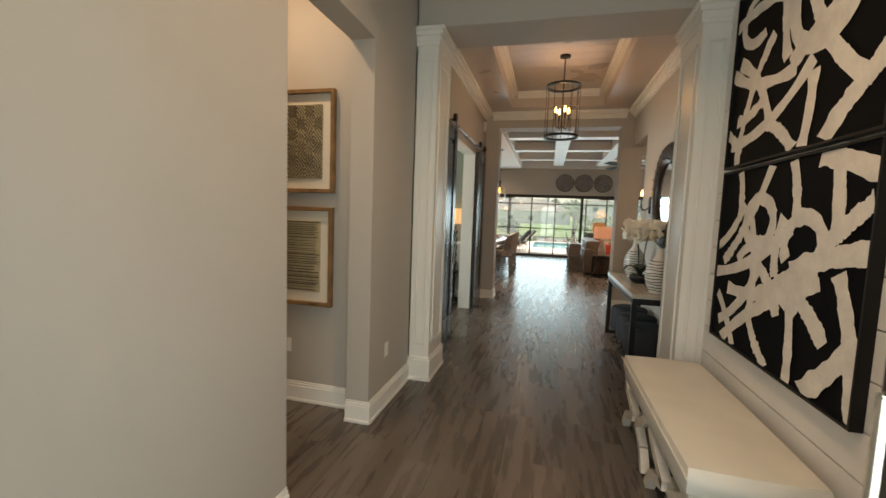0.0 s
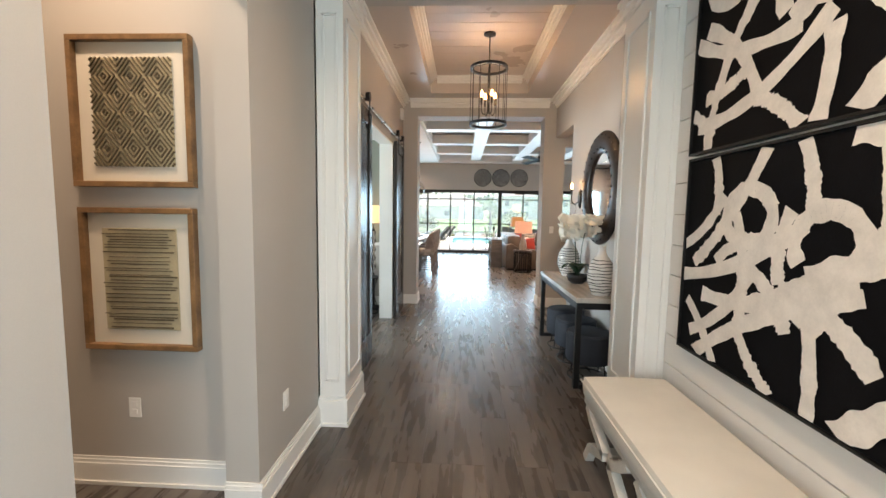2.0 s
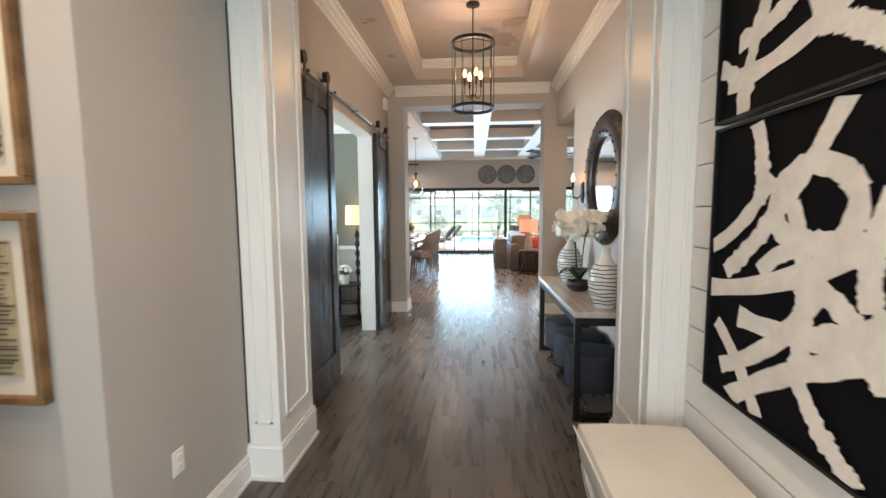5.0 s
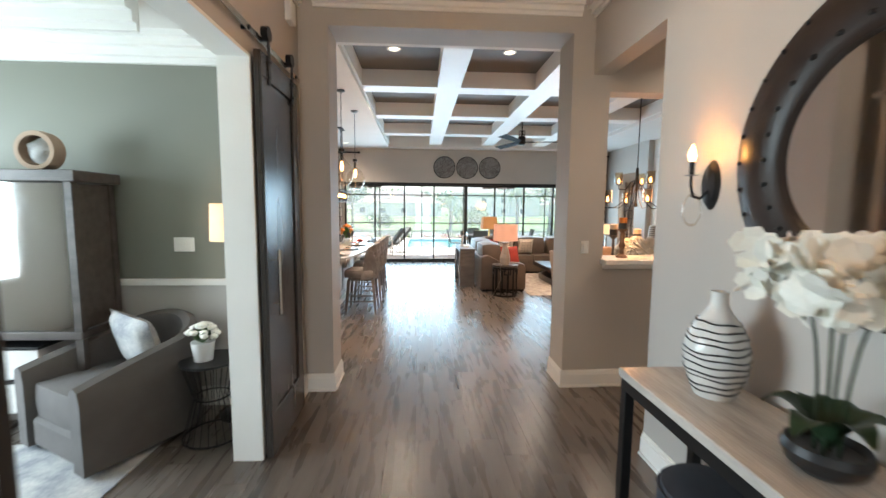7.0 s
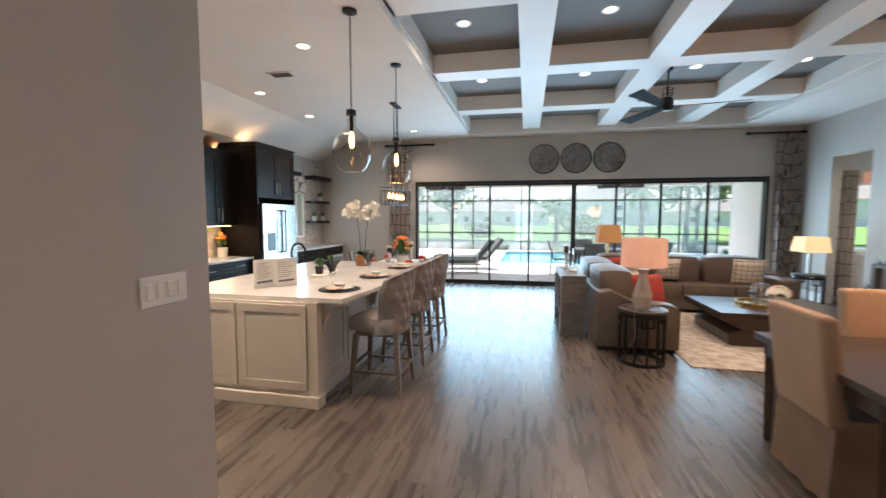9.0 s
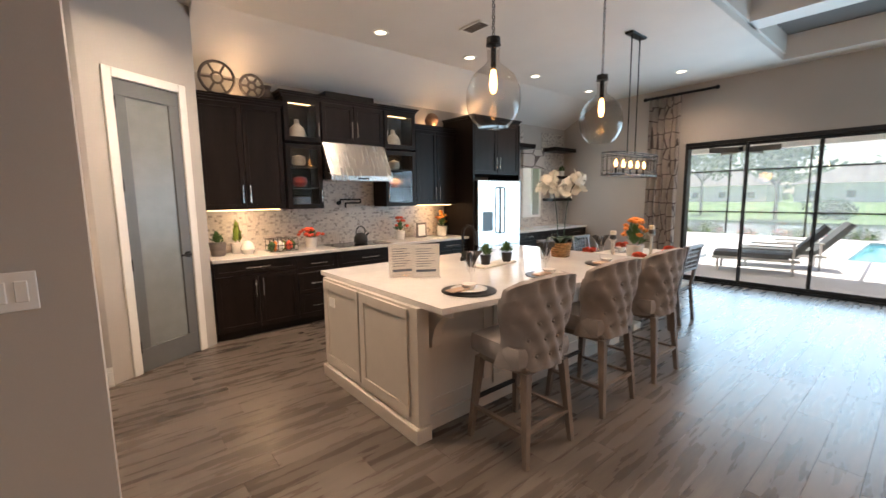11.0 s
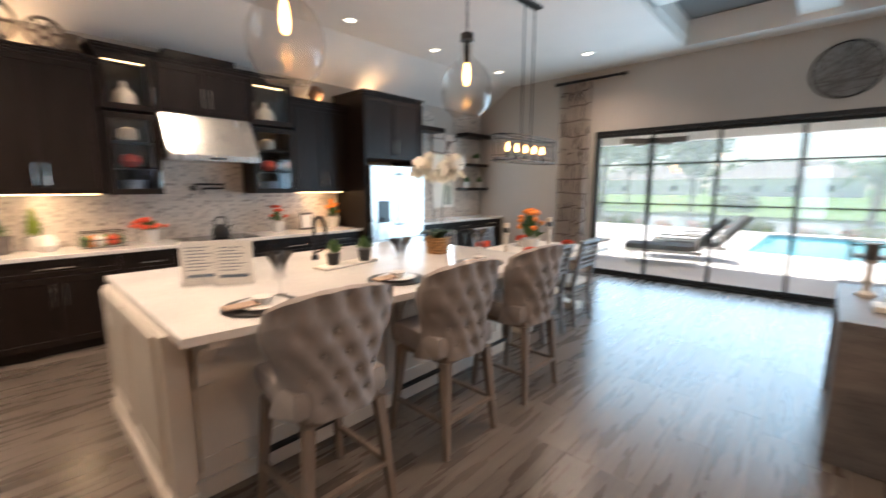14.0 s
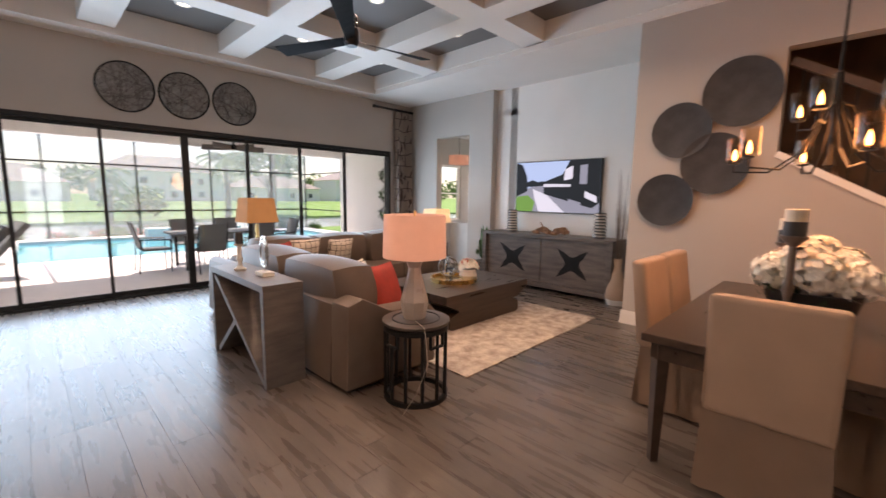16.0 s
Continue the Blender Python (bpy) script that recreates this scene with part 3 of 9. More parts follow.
def skirting(name, runs, h=0.15):
    """White baseboard with a stepped top, along (x0, y0, x1, y1, normal)."""
    bm = B()
    for x0, y0, x1, y1, nx, ny in runs:
        for d, z0, z1 in ((0.028, 0, 0.02), (0.018, 0.02, h * 0.78), (0.012, h * 0.78, h * 0.9), (0.006, h * 0.9, h)):
            box(bm, min(x0, x1, x0 + nx * d, x1 + nx * d), min(y0, y1, y0 + ny * d, y1 + ny * d), z0, max(x0, x1, x0 + nx * d, x1 + nx * d), max(y0, y1, y0 + ny * d, y1 + ny * d), z1)
    return tagged(part(name, bm, "white"), "white stepped baseboard", "baseboard", kind="structure")


skirting("baseboard_foyer", [(-0.96, -0.42, -0.96, 1.45, 1, 0), (-0.96, 2.42, -0.96, 3.3, 1, 0), (-1.14, 2.43, -0.94, 2.43, 0, -1), (-2.27, 2.6, -1.14, 2.6, 0, -1), (-2.27, -0.1, -2.27, 2.6, 1, 0)], 0.16)
skirting("baseboard_hall", [(-0.95, 3.8, -0.95, 4.9, 1, 0), (-0.95, 6.5, -0.95, 7.42, 1, 0), (1.6, 3.7, 1.6, 6.35, -1, 0), (1.6, 6.35, 1.76, 6.35, 0, 1)], 0.16)
skirting("baseboard_arch", [(-0.95, 7.42, -0.68, 7.42, 0, -1), (-0.70, 7.42, -0.70, 7.79, 1, 0), (-0.95, 7.77, -0.70, 7.77, 0, 1), (1.39, 7.42, 1.75, 7.42, 0, -1), (1.41, 7.40, 1.41, 7.79, -1, 0), (1.75, 7.43, 4.7, 7.43, 0, -1), (1.75, 7.60, 4.7, 7.60, 0, 1), (-0.91, 7.79, -0.91, 8.32, 1, 0), (-1.12, 8.30, -0.89, 8.30, 0, 1)], 0.16)
skirting("baseboard_great_room", [(-4.75, 16.49, -2.3, 16.49, 0, -1), (5.45, 16.49, 5.95, 16.49, 0, -1), (5.95, 15.65, 5.95, 16.49, -1, 0), (5.95, 14.15, 5.95, 14.7, -1, 0), (6.10, 11.16, 6.10, 14.15, -1, 0), (4.78, 7.6, 4.78, 11.18, -1, 0), (4.76, 11.16, 6.1, 11.16, 0, 1), (-3.60, 8.05, -3.60, 8.28, 1, 0)], 0.16)
skirting("baseboard_study", [(-4.75, 7.20, -1.12, 7.20, 0, -1)], 0.16)
solid("chair_rail", [(-4.75, 7.165, 1.02, -1.12, 7.20, 1.07)], "white", "white chair rail on the study wall", "moulding")
solid("wainscot", [(-4.75, 7.19, 0.16, -1.12, 7.196, 1.02)], "wall", "pale wainscot below the chair rail", "wall panel")
solid("window_sill_ledge", [(1.73, 7.30, 1.17, 4.78, 7.70, 1.215), (1.75, 7.40, 1.12, 4.78, 7.43, 1.17)], "white", "white ledge on the half wall", "ledge", bevel=0.006)
_bm = B()
bar(_bm, (4.865, 7.6, 0.63), (4.865, 9.84, 1.95), 0.23, 0.06)
tagged(part("trim_stair_cap", _bm, "white"), "white sloping cap on the stair knee wall", "trim", kind="structure")


# pilasters and header of the foyer
def pilaster(name, x0, x1, y0, y1, room, side):
    ob = thing(name, "white panelled pilaster with cap and plinth", "pilaster", kind="structure")
    bm = B()
    box(bm, x0, y0, 0.22, x1, y1, 3.05)
    part("shaft", bm, "white", ob)
    bm = B()
    box(bm, x0 - 0.018, y0 - 0.018, 0, x1 + 0.018, y1 + 0.018, 0.20, 0.004)
    box(bm, x0 - 0.028, y0 - 0.028, 0, x1 + 0.028, y1 + 0.028, 0.025)
    box(bm, x0 - 0.01, y0 - 0.01, 0.20, x1 + 0.01, y1 + 0.01, 0.22)
    part("plinth", bm, "white", ob)
    bm = B()
    for i, (z0, z1) in enumerate(((3.05, 3.08), (3.08, 3.13), (3.13, 3.17), (3.17, 3.20))):
        g = (0.012, 0.02, 0.04, 0.055)[i]
        box(bm, x0 - g, y0 - g, z0, x1 + g, y1 + g, z1)
    part("cap", bm, "white", ob)
    xf = x1 if side > 0 else x0
    bm = B()
    ya, yb, za, zb = y0 + 0.07, y1 - 0.07, 0.34, 2.93
    for b in ((ya, za, yb, za + 0.03), (ya, zb - 0.03, yb, zb), (ya, za, ya + 0.03, zb), (yb - 0.03, za, yb, zb)):
        box(bm, min(xf, xf + side * 0.014), b[0], b[1], max(xf, xf + side * 0.014), b[2], b[3], 0.004)
    xa, xb = x0 + 0.05, x1 - 0.04
    for b in ((xa, za, xb, za + 0.02), (xa, zb - 0.02, xb, zb), (xa, za, xa + 0.02, zb), (xb - 0.02, za, xb, zb)):
        box(bm, b[0], y0 - 0.010, b[1], b[2], y0, b[3], 0.003)
    part("panel_moulding", bm, "white", ob)


pilaster("pilaster_1", -0.96, -0.76, 3.32, 3.80, 1, 1)
pilaster("pilaster_2", 1.29, 1.49, 3.25, 3.76, 1, -1)
solid("header_beam", [(-0.96, 3.32, 3.2, 1.6, 3.8, 3.75)], "wall", "greige header above the foyer pilasters", "beam")
solid("wall_filler", [(1.49, 3.32, 0, 1.6, 3.76, 3.2)], "white", "white pilaster return", "wall")

# ground sheet under the house and beyond
solid("floor_base", [(-2.5, -0.6, -0.12, 1.7, 3.75, -0.014), (-4.95, 3.75, -0.12, 1.76, 6.19, -0.014), (-4.95, 6.19, -0.12, 6.35, 16.6, -0.014), (6.35, 13.7, -0.12, 9.6, 16.6, -0.014)], "grout", "dark sub-floor below the planks", "floor")

# ---- recessed lamps ----
def recessed(x, y, z, watts=0.0):
    ob = thing("recessed_light", "lit white recessed ceiling downlight", "ceiling light", (x, y, z), group="recessed ceiling lights")
    bm = B()
    lathe(bm, [(0.062, 0.0), (0.064, -0.006), (0.09, -0.008), (0.095, 0.0)], 20)
    part("trim_ring", bm, "white", ob, smooth=True)
    bm = B()
    lathe(bm, [(0.0, -0.003), (0.062, -0.003)], 20)
    part("lens", bm, "can", ob, "glowing warm lens")
    if watts:
        d = bpy.data.lights.new("downlight", "AREA")
        d.shape, d.size, d.energy, d.color, d.spread = "DISK", 0.13, watts * 0.42, WARM, radians(140)
        new("downlight", d).location = (x, y, z - 0.02)


for x, y, w in ((-3.53, 11.0, 26), (-3.53, 12.42, 0), (-3.53, 13.86, 26), (-3.53, 15.43, 0), (-1.98, 11.0, 12), (-1.98, 15.5, 22), (-1.9, 9.0, 58), (-3.0, 9.1, 46)):
    recessed(x, y, H, w)
for i, x in enumerate((-0.28, 1.30, 2.85, 4.24)):
    for j, y in enumerate((9.55, 11.54, 13.52, 15.35)):
        recessed(x, y, 3.80, 40 if (i, j) in ((0, 1), (2, 1), (1, 2), (2, 2), (2, 0)) else 0)
recessed(-1.7, 1.95, 3.6, 24)
recessed(0.2, 1.3, 3.6, 34)
recessed(3.0, 6.9, 3.3, 22)
recessed(7.4, 15.0, 3.0, 30)


# ---- small fittings ----
def switch(at, n, axis, side, group="light switches"):
    """A wall plate with n rocker switches; axis is the wall's normal."""
    w = 0.07 + 0.046 * (n - 1)
    ob = thing("light_switch", "white plastic light switch plate on the wall" if n < 9 else "", "light switch", at, group=group)
    ob.matrix_basis = pose(*at, 0, 0, {("x", 1): 90, ("x", -1): -90, ("y", -1): 0, ("y", 1): 180}[(axis, side)])
    bm = B()
    box(bm, -w / 2, -0.006, -0.058, w / 2, 0, 0.058, 0.003)
    part("plate", bm, "plastic", ob)
    for i in range(n):
        bm = B()
        c = (i - (n - 1) / 2) * 0.046
        box(bm, c - 0.015, -0.011, -0.032, c + 0.015, -0.005, 0.032, 0.003)
        part("rocker", bm, "plastic", ob)


def outlet(at, axis, side):
    ob = thing("power_outlet", "white double power outlet on the wall", "outlet", at, group="power outlets")
    ob.matrix_basis = pose(*at, 0, 0, {("x", 1): 90, ("y", -1): 0}[(axis, side)])
    bm = B()
    box(bm, -0.036, -0.006, -0.058, 0.036, 0, 0.058, 0.003)
    part("plate", bm, "plastic", ob)
    for z in (-0.022, 0.022):
        bm = B()
        box(bm, -0.016, -0.010, z - 0.015, 0.016, -0.005, z + 0.015, 0.004)
        part("socket", bm, "plastic", ob)


outlet((-1.76, 2.60, 0.46), "y", -1)
outlet((-0.96, 2.76, 0.46), "x", 1)
switch((1.58, 7.42, 1.32), 1, "y", -1)
switch((-0.91, 8.07, 1.308), 4, "x", 1)
switch((-0.91, 7.863, 1.308), 1, "x", 1)
switch((-1.83, 7.20, 1.35), 3, "y", -1)


def vent(at, sx, sy):
    ob = thing("ceiling_vent", "white slatted ceiling air vent", "air vent", at, group="ceiling vents")
    bm = B()
    for b in ((-sx / 2, -sy / 2, sx / 2, -sy / 2 + 0.025), (-sx / 2, sy / 2 - 0.025, sx / 2, sy / 2), (-sx / 2, -sy / 2, -sx / 2 + 0.025, sy / 2), (sx / 2 - 0.025, -sy / 2, sx / 2, sy / 2)):
        box(bm, b[0], b[1], -0.012, b[2], b[3], 0)
    part("frame", bm, "white", ob)
    for i in range(6):
        bm = B()
        y = -sy / 2 + 0.03 + i * (sy - 0.06) / 5
        box(bm, -sx / 2 + 0.02, y - 0.008, -0.009, sx / 2 - 0.02, y + 0.003, -0.001)
        part("slat", bm, "greywood", ob)


vent((0.17, 8.39, H), 0.36, 0.2)
vent((-2.74, 11.76, H), 0.34, 0.2)

# ---- foyer ----
_wall = bpy.data.objects["wall_foyer_east"]
for i in range(18):
    bm = B()
    box(bm, 1.475, -0.40, i * 0.2 + 0.004, 1.489, 3.24, min(3.6, i * 0.2 + 0.197), 0.002)
    part("board", bm, "shiplap", _wall)


def canvas(at, w, h, seed, label, loops, strokes):
    """A black canvas with wide white brush strokes, on a wall that faces -x; u runs along -y, v up."""
    ob = thing("abstract_painting", label, "painting", at, group="black and white canvases")
    bm = B()
    box(bm, -0.035, -w, 0, 0.0, 0, h, 0.003)
    part("canvas", bm, "black_paint", ob)
    rng = random.Random(seed)
    bm = B()

    def stroke(p, q, bend, wd):
        n = 40
        P, Q = Vector(p), Vector(q)
        nrm = Vector((-(Q - P).y, (Q - P).x))
        rows = []
        for i in range(n + 1):
            t = i / n
            c = P.lerp(Q, t) + nrm * bend * 4 * t * (1 - t)
            d = (Q - P) + nrm * bend * 4 * (1 - 2 * t)
            m = Vector((-d.y, d.x)).normalized()
            k = 1.15 * wd * (0.85 + 0.3 * noise.noise(Vector((t * 6, seed, wd * 30))))
            j = 0.012 * noise.noise(Vector((t * 40, seed * 3, p[0])))
            rows.append((c + m * (k / 2 + j), c - m * (k / 2 - j)))
        lim = lambda c: Vector((min(max(c.x, 0.004), w - 0.004), min(max(c.y, 0.004), h - 0.004)))
        z = -0.0375 - rng.random() * 0.004
        for (a, b), (c, d) in zip(rows, rows[1:]):
            f = [lim(v) for v in (a, b, d, c)]
            if (f[0] - f[2]).length < 0.006 or (f[1] - f[3]).length < 0.002:
                continue
            bm.faces.new([bm.verts.new((z, -v.x, v.y)) for v in f])

    def loop(cx, cy, rx, ry, wd, a0, a1):
        n = 26
        z0 = -0.0375 - rng.random() * 0.002
        last = None
        for i in range(n + 1):
            t = radians(a0 + (a1 - a0) * i / n)
            z = z0 - 0.00011 * i
            k = 1.15 * wd * (0.85 + 0.35 * noise.noise(Vector((t * 3, seed, cx * 7))))
            row = [Vector((cx + (rx + s * k / 2) * math.cos(t), cy + (ry + s * k / 2) * math.sin(t))) for s in (-1, 1)]
            row = [Vector((min(max(v.x, 0.004), w - 0.004), min(max(v.y, 0.004), h - 0.004))) for v in row]
            if last:
                f = [last[0], last[1], row[1], row[0]]
                if (f[0] - f[2]).length > 0.01 and (f[1] - f[3]).length > 0.004:
                    bm.faces.new([bm.verts.new((z, -v.x, v.y)) for v in f])
            last = row
    for cx, cy, rx, ry, wd, a0, a1 in loops:
        loop(cx, cy, rx, ry, wd, a0, a1)
    for p0, p1, q0, q1, bend, wd in strokes:
        stroke((p0, p1), (q0, q1), bend, wd)
    part("brush_strokes", bm, "white_paint", ob, "off-white crossing brush strokes")
    bm = B()
    for b in ((0, -w - 0.012, -0.012, -w, h + 0.012), (0, 0, -0.012, 0.012, h + 0.012)):
        box(bm, -0.048, b[1], b[2], 0, b[3], b[4])
    box(bm, -0.048, -w, -0.012, 0, 0, 0)
    box(bm, -0.048, -w, h, 0, 0, h + 0.012)
    part("frame", bm, "black", ob)


canvas((1.474, 2.99, 0.805), 1.39, 1.11, 3, "black canvas with looping off-white brush strokes, above the bench",
       [(0.52, 0.79, 0.16, 0.13, 0.075, 20, 400), (0.96, 0.68, 0.15, 0.14, 0.08, -20, 215)],
       [(0.0, 0.44, 0.86, 0.76, -0.06, 0.075), (0.20, 0.36, 0.90, 0.54, -0.10, 0.08), (0.88, 0.55, 1.39, 0.68, 0.03, 0.10), (1.12, 0.74, 0.90, 0.33, 0.04, 0.08),
        (1.14, 1.11, 1.19, 0.72, 0.02, 0.08), (1.39, 0.88, 1.10, 0.66, -0.03, 0.085), (0.81, 1.11, 0.88, 0.82, 0.06, 0.07), (0.62, 1.11, 0.10, 0.52, 0.05, 0.075),
        (0.24, 1.11, 0.28, 0.80, 0.08, 0.07), (0.44, 0.80, 0.50, 0.24, 0.08, 0.07), (0.50, 0.24, 0.75, 0.0, -0.06, 0.07), (0.10, 0.12, 0.58, 0.54, -0.08, 0.07),
        (0.16, 0.0, 1.12, 0.52, 0.05, 0.08), (0.74, 0.48, 1.18, 0.26, 0.10, 0.09), (0.91, 0.36, 0.94, 0.0, 0.03, 0.07), (1.05, 0.0, 1.39, 0.36, -0.05, 0.10),
        (1.23, 0.58, 1.39, 0.0, 0.05, 0.085), (0.06, 0.30, 0.34, 0.0, 0.05, 0.065), (0.0, 0.62, 0.34, 0.90, -0.08, 0.065), (0.30, 0.55, 0.70, 0.68, 0.12, 0.07), (0.56, 0.54, 0.80, 0.30, 0.10, 0.08), (1.10, 0.55, 0.84, 0.36, -0.12, 0.08), (0.78, 0.82, 0.74, 0.50, -0.10, 0.075), (1.02, 1.09, 1.39, 0.98, 0.04, 0.09)])
canvas((1.474, 3.00, 1.96), 1.39, 1.11, 11, "upper black canvas with crossing off-white brush strokes",
       [(0.95, 0.72, 0.26, 0.24, 0.09, 150, 400), (0.30, 0.88, 0.20, 0.15, 0.07, 30, 300)],
       [(0.10, 0.66, 0.55, 0.16, 0.10, 0.08), (0.52, 0.20, 0.80, 0.0, 0.04, 0.08), (0.06, 0.14, 0.90, 0.42, -0.10, 0.08), (0.91, 0.36, 0.87, 0.0, 0.04, 0.085),
        (1.39, 0.30, 1.02, 0.0, -0.04, 0.10), (0.50, 0.70, 0.16, 0.0, -0.10, 0.075), (0.0, 0.62, 0.76, 0.42, -0.08, 0.075), (0.48, 0.36, 0.12, 0.28, 0.06, 0.07),
        (0.70, 0.45, 1.39, 0.62, 0.08, 0.10), (0.60, 1.11, 0.66, 0.50, -0.06, 0.08), (1.20, 1.11, 1.24, 0.55, 0.05, 0.09), (0.0, 0.92, 0.62, 0.86, 0.06, 0.07), (0.0, 0.22, 0.20, 0.06, 0.06, 0.07), (0.98, 1.11, 1.39, 0.50, 0.08, 0.10), (0.80, 0.90, 1.30, 0.20, -0.10, 0.09), (0.30, 1.11, 0.72, 0.62, 0.10, 0.08)])


def bench(at):
    ob = thing("bench", "cream upholstered bench with carved pale wooden legs", "bench", at)
    bm = B()
    cushion(bm, 0, 0, 0.41, 0.54, 1.55, 0.535, 0.16, 8)
    part("seat", bm, "cream", ob, "cream fabric pad with piped edge", smooth=True)
    bm = B()
    for x in (0.0, 0.54):
        tube(bm, [(x, 0.0, 0.50), (x, 1.55, 0.50)], 0.006, 6)
    part("piping", bm, "cream", ob, smooth=True)
    bm = B()
    box(bm, 0.02, 0.03, 0.36, 0.52, 1.52, 0.41, 0.006)
    part("seat_frame", bm, "palewood", ob)
    for y0 in (0.06, 0.81):
        bm = B()
        for s in (0, 1):
            pts = [(0.03, y0 + (0.02 if not s else 0.66), 0.36), (0.03, y0 + (0.10 if not s else 0.58), 0.30), (0.03, y0 + 0.30 + 0.04 * (-1 if not s else 1), 0.21), (0.03, y0 + (0.10 if not s else 0.58), 0.12), (0.03, y0 + (0.02 if not s else 0.66), 0.0)]
            for xo in (0.03, 0.48):
                for a, b in zip(pts, pts[1:]):
                    bar(bm, (a[0] + xo - 0.03 + 0.015, a[1], a[2]), (b[0] + xo - 0.03 + 0.015, b[1], b[2]), 0.05, 0.055)
        box(bm, 0.05, y0 + 0.29, 0.18, 0.50, y0 + 0.39, 0.24, 0.01)
        part("x_leg", bm, "palewood", ob, "pale carved crossed leg")


bench((0.885, 1.57, 0))


def framed(at, w, h, style, label):
    ob = thing("framed_picture", label, "picture", at, group="framed pictures in the alcove")
    bm = B()
    for b in ((0, 0, w, 0.03), (0, h - 0.03, w, h), (0, 0.03, 0.03, h - 0.03), (w - 0.03, 0.03, w, h - 0.03)):
        box(bm, b[0], -0.045, b[1], b[2], 0, b[3], 0.003)
    part("frame", bm, "picframe", ob)
    bm = B()
    box(bm, 0.03, -0.012, 0.03, w - 0.03, 0, h - 0.03)
    part("mat", bm, "mat_board", ob)
    a, b, c, d = 0.11, 0.11, w - 0.11, h - 0.11
    bm = B()
    box(bm, a, -0.020, b, c, -0.012, d, 0.003)
    part("woven_panel", bm, "grass_art", ob)
    bm = B()
    if style == 0:
        cw, chh = (c - a) / 3, (d - b) / 3
        for i in range(7):
            for j in range(7):
                if (i + j) % 2:
                    continue
                cx, cz = a + i * cw / 2, b + j * chh / 2
                for k in (0.84, 0.50, 0.18):
                    q = [(cx - k * cw / 2, cz), (cx, cz + k * chh / 2), (cx + k * cw / 2, cz), (cx, cz - k * chh / 2)]
                    for (x0, z0), (x1, z1) in zip(q, q[1:] + q[:1]):
                        if a <= (x0 + x1) / 2 <= c and b <= (z0 + z1) / 2 <= d:
                            x0, x1, z0, z1 = min(max(x0, a), c), min(max(x1, a), c), min(max(z0, b), d), min(max(z1, b), d)
                            bar(bm, (x0, -0.021, z0), (x1, -0.021, z1), 0.013, 0.006)
    else:
        rng = random.Random(5)
        z = b + 0.01
        while z < d - 0.01:
            x0, x1 = a + rng.uniform(0, 0.05), c - rng.uniform(0, 0.05)
            box(bm, x0, -0.0245, z, x1, -0.020, z + rng.uniform(0.004, 0.009))
            z += rng.uniform(0.012, 0.026)
    part("weave_relief", bm, "weave", ob)


framed((-2.0, 2.597, 1.70), 0.66, 0.78, 0, "oak framed woven art with a diamond pattern on cream")
framed((-1.99, 2.597, 0.81), 0.64, 0.78, 1, "oak framed woven art with fine horizontal strands")

ob = thing("front_door", "dark open front door leaf", "door", (0, 0, 0))
bm = B()
box(bm, 0.862, -0.41, 0.01, 0.905, 0.63, 2.45, 0.004)
part("leaf", bm, "door", ob)
bm = B()
tube(bm, [(0.862, 0.54, 1.0), (0.81, 0.54, 1.0), (0.81, 0.54, 1.3), (0.862, 0.54, 1.3)], 0.011)
part("handle", bm, "nickel", ob, smooth=True)

# ---- hall ----


def barn_door(name, y0, y1, hy):
    ob = thing(name, "dark charcoal panelled sliding barn door on a steel rail", "sliding door", group="barn doors")
    x = -0.905
    bm = B()
    box(bm, x - 0.02, y0, 0.012, x + 0.01, y1, 2.60, 0.002)
    part("panel", bm, "door", ob)
    bm = B()
    for b in ((y0, 0.012, y1, 0.30), (y0, 2.45, y1, 2.60), (y0, 0.30, y0 + 0.12, 2.45), (y1 - 0.12, 0.30, y1, 2.45)):
        box(bm, x + 0.011, b[0], b[1], x + 0.024, b[2], b[3], 0.003)
    part("stiles_and_rails", bm, "door", ob)
    h = part("handle", B(), "nickel", ob, "brushed nickel bar pull")
    bm = B()
    tube(bm, [(x + 0.062, hy, 0.95), (x + 0.062, hy, 1.38)], 0.011)
    for z in (1.02, 1.31):
        rod(bm, (x + 0.02, hy, z), (x + 0.062, hy, z), 0.008)
    bm.to_mesh(h.data)
    bm.free()
    for y in (y0 + 0.13, y1 - 0.13):
        bm = B()
        box(bm, x + 0.024, y - 0.02, 2.42, x + 0.032, y + 0.02, 2.74, 0.002)
        rod(bm, (x - 0.005, y, 2.735), (x + 0.036, y, 2.735), 0.045, seg=18)
        for z in (2.47, 2.56):
            rod(bm, (x + 0.03, y, z), (x + 0.04, y, z), 0.010)
        part("roller", bm, "black", ob, "black roller hanger")


barn_door("barn_door", 4.02, 4.76, 4.66)
barn_door("barn_door", 6.39, 7.12, 6.50)
ob = thing("barn_door_rail", "brushed steel barn door rail on the hall wall", "rail")
bm = B()
box(bm, -0.915, 3.84, 2.665, -0.907, 7.30, 2.705, 0.002)
part("rail", bm, "nickel", ob)
for y in (4.3, 4.9, 5.6, 6.3, 7.2):
    bm = B()
    rod(bm, (-0.95, y, 2.685), (-0.90, y, 2.685), 0.014)
    part("standoff", bm, "black", ob)
solid("door_1", [(-1.135, 6.38, 0, -0.945, 6.40, 2.57), (-1.135, 4.68, 0, -0.945, 4.70, 2.57), (-1.135, 4.70, 2.55, -0.945, 6.38, 2.57), (-0.95, 6.40, 0, -0.942, 6.385, 2.57)], "white", "white jamb lining of the study opening", "door frame")
ob = thing("door_chime", "small white door chime box high on the wall", "chime", (-0.95, 7.15, 3.15))
bm = B()
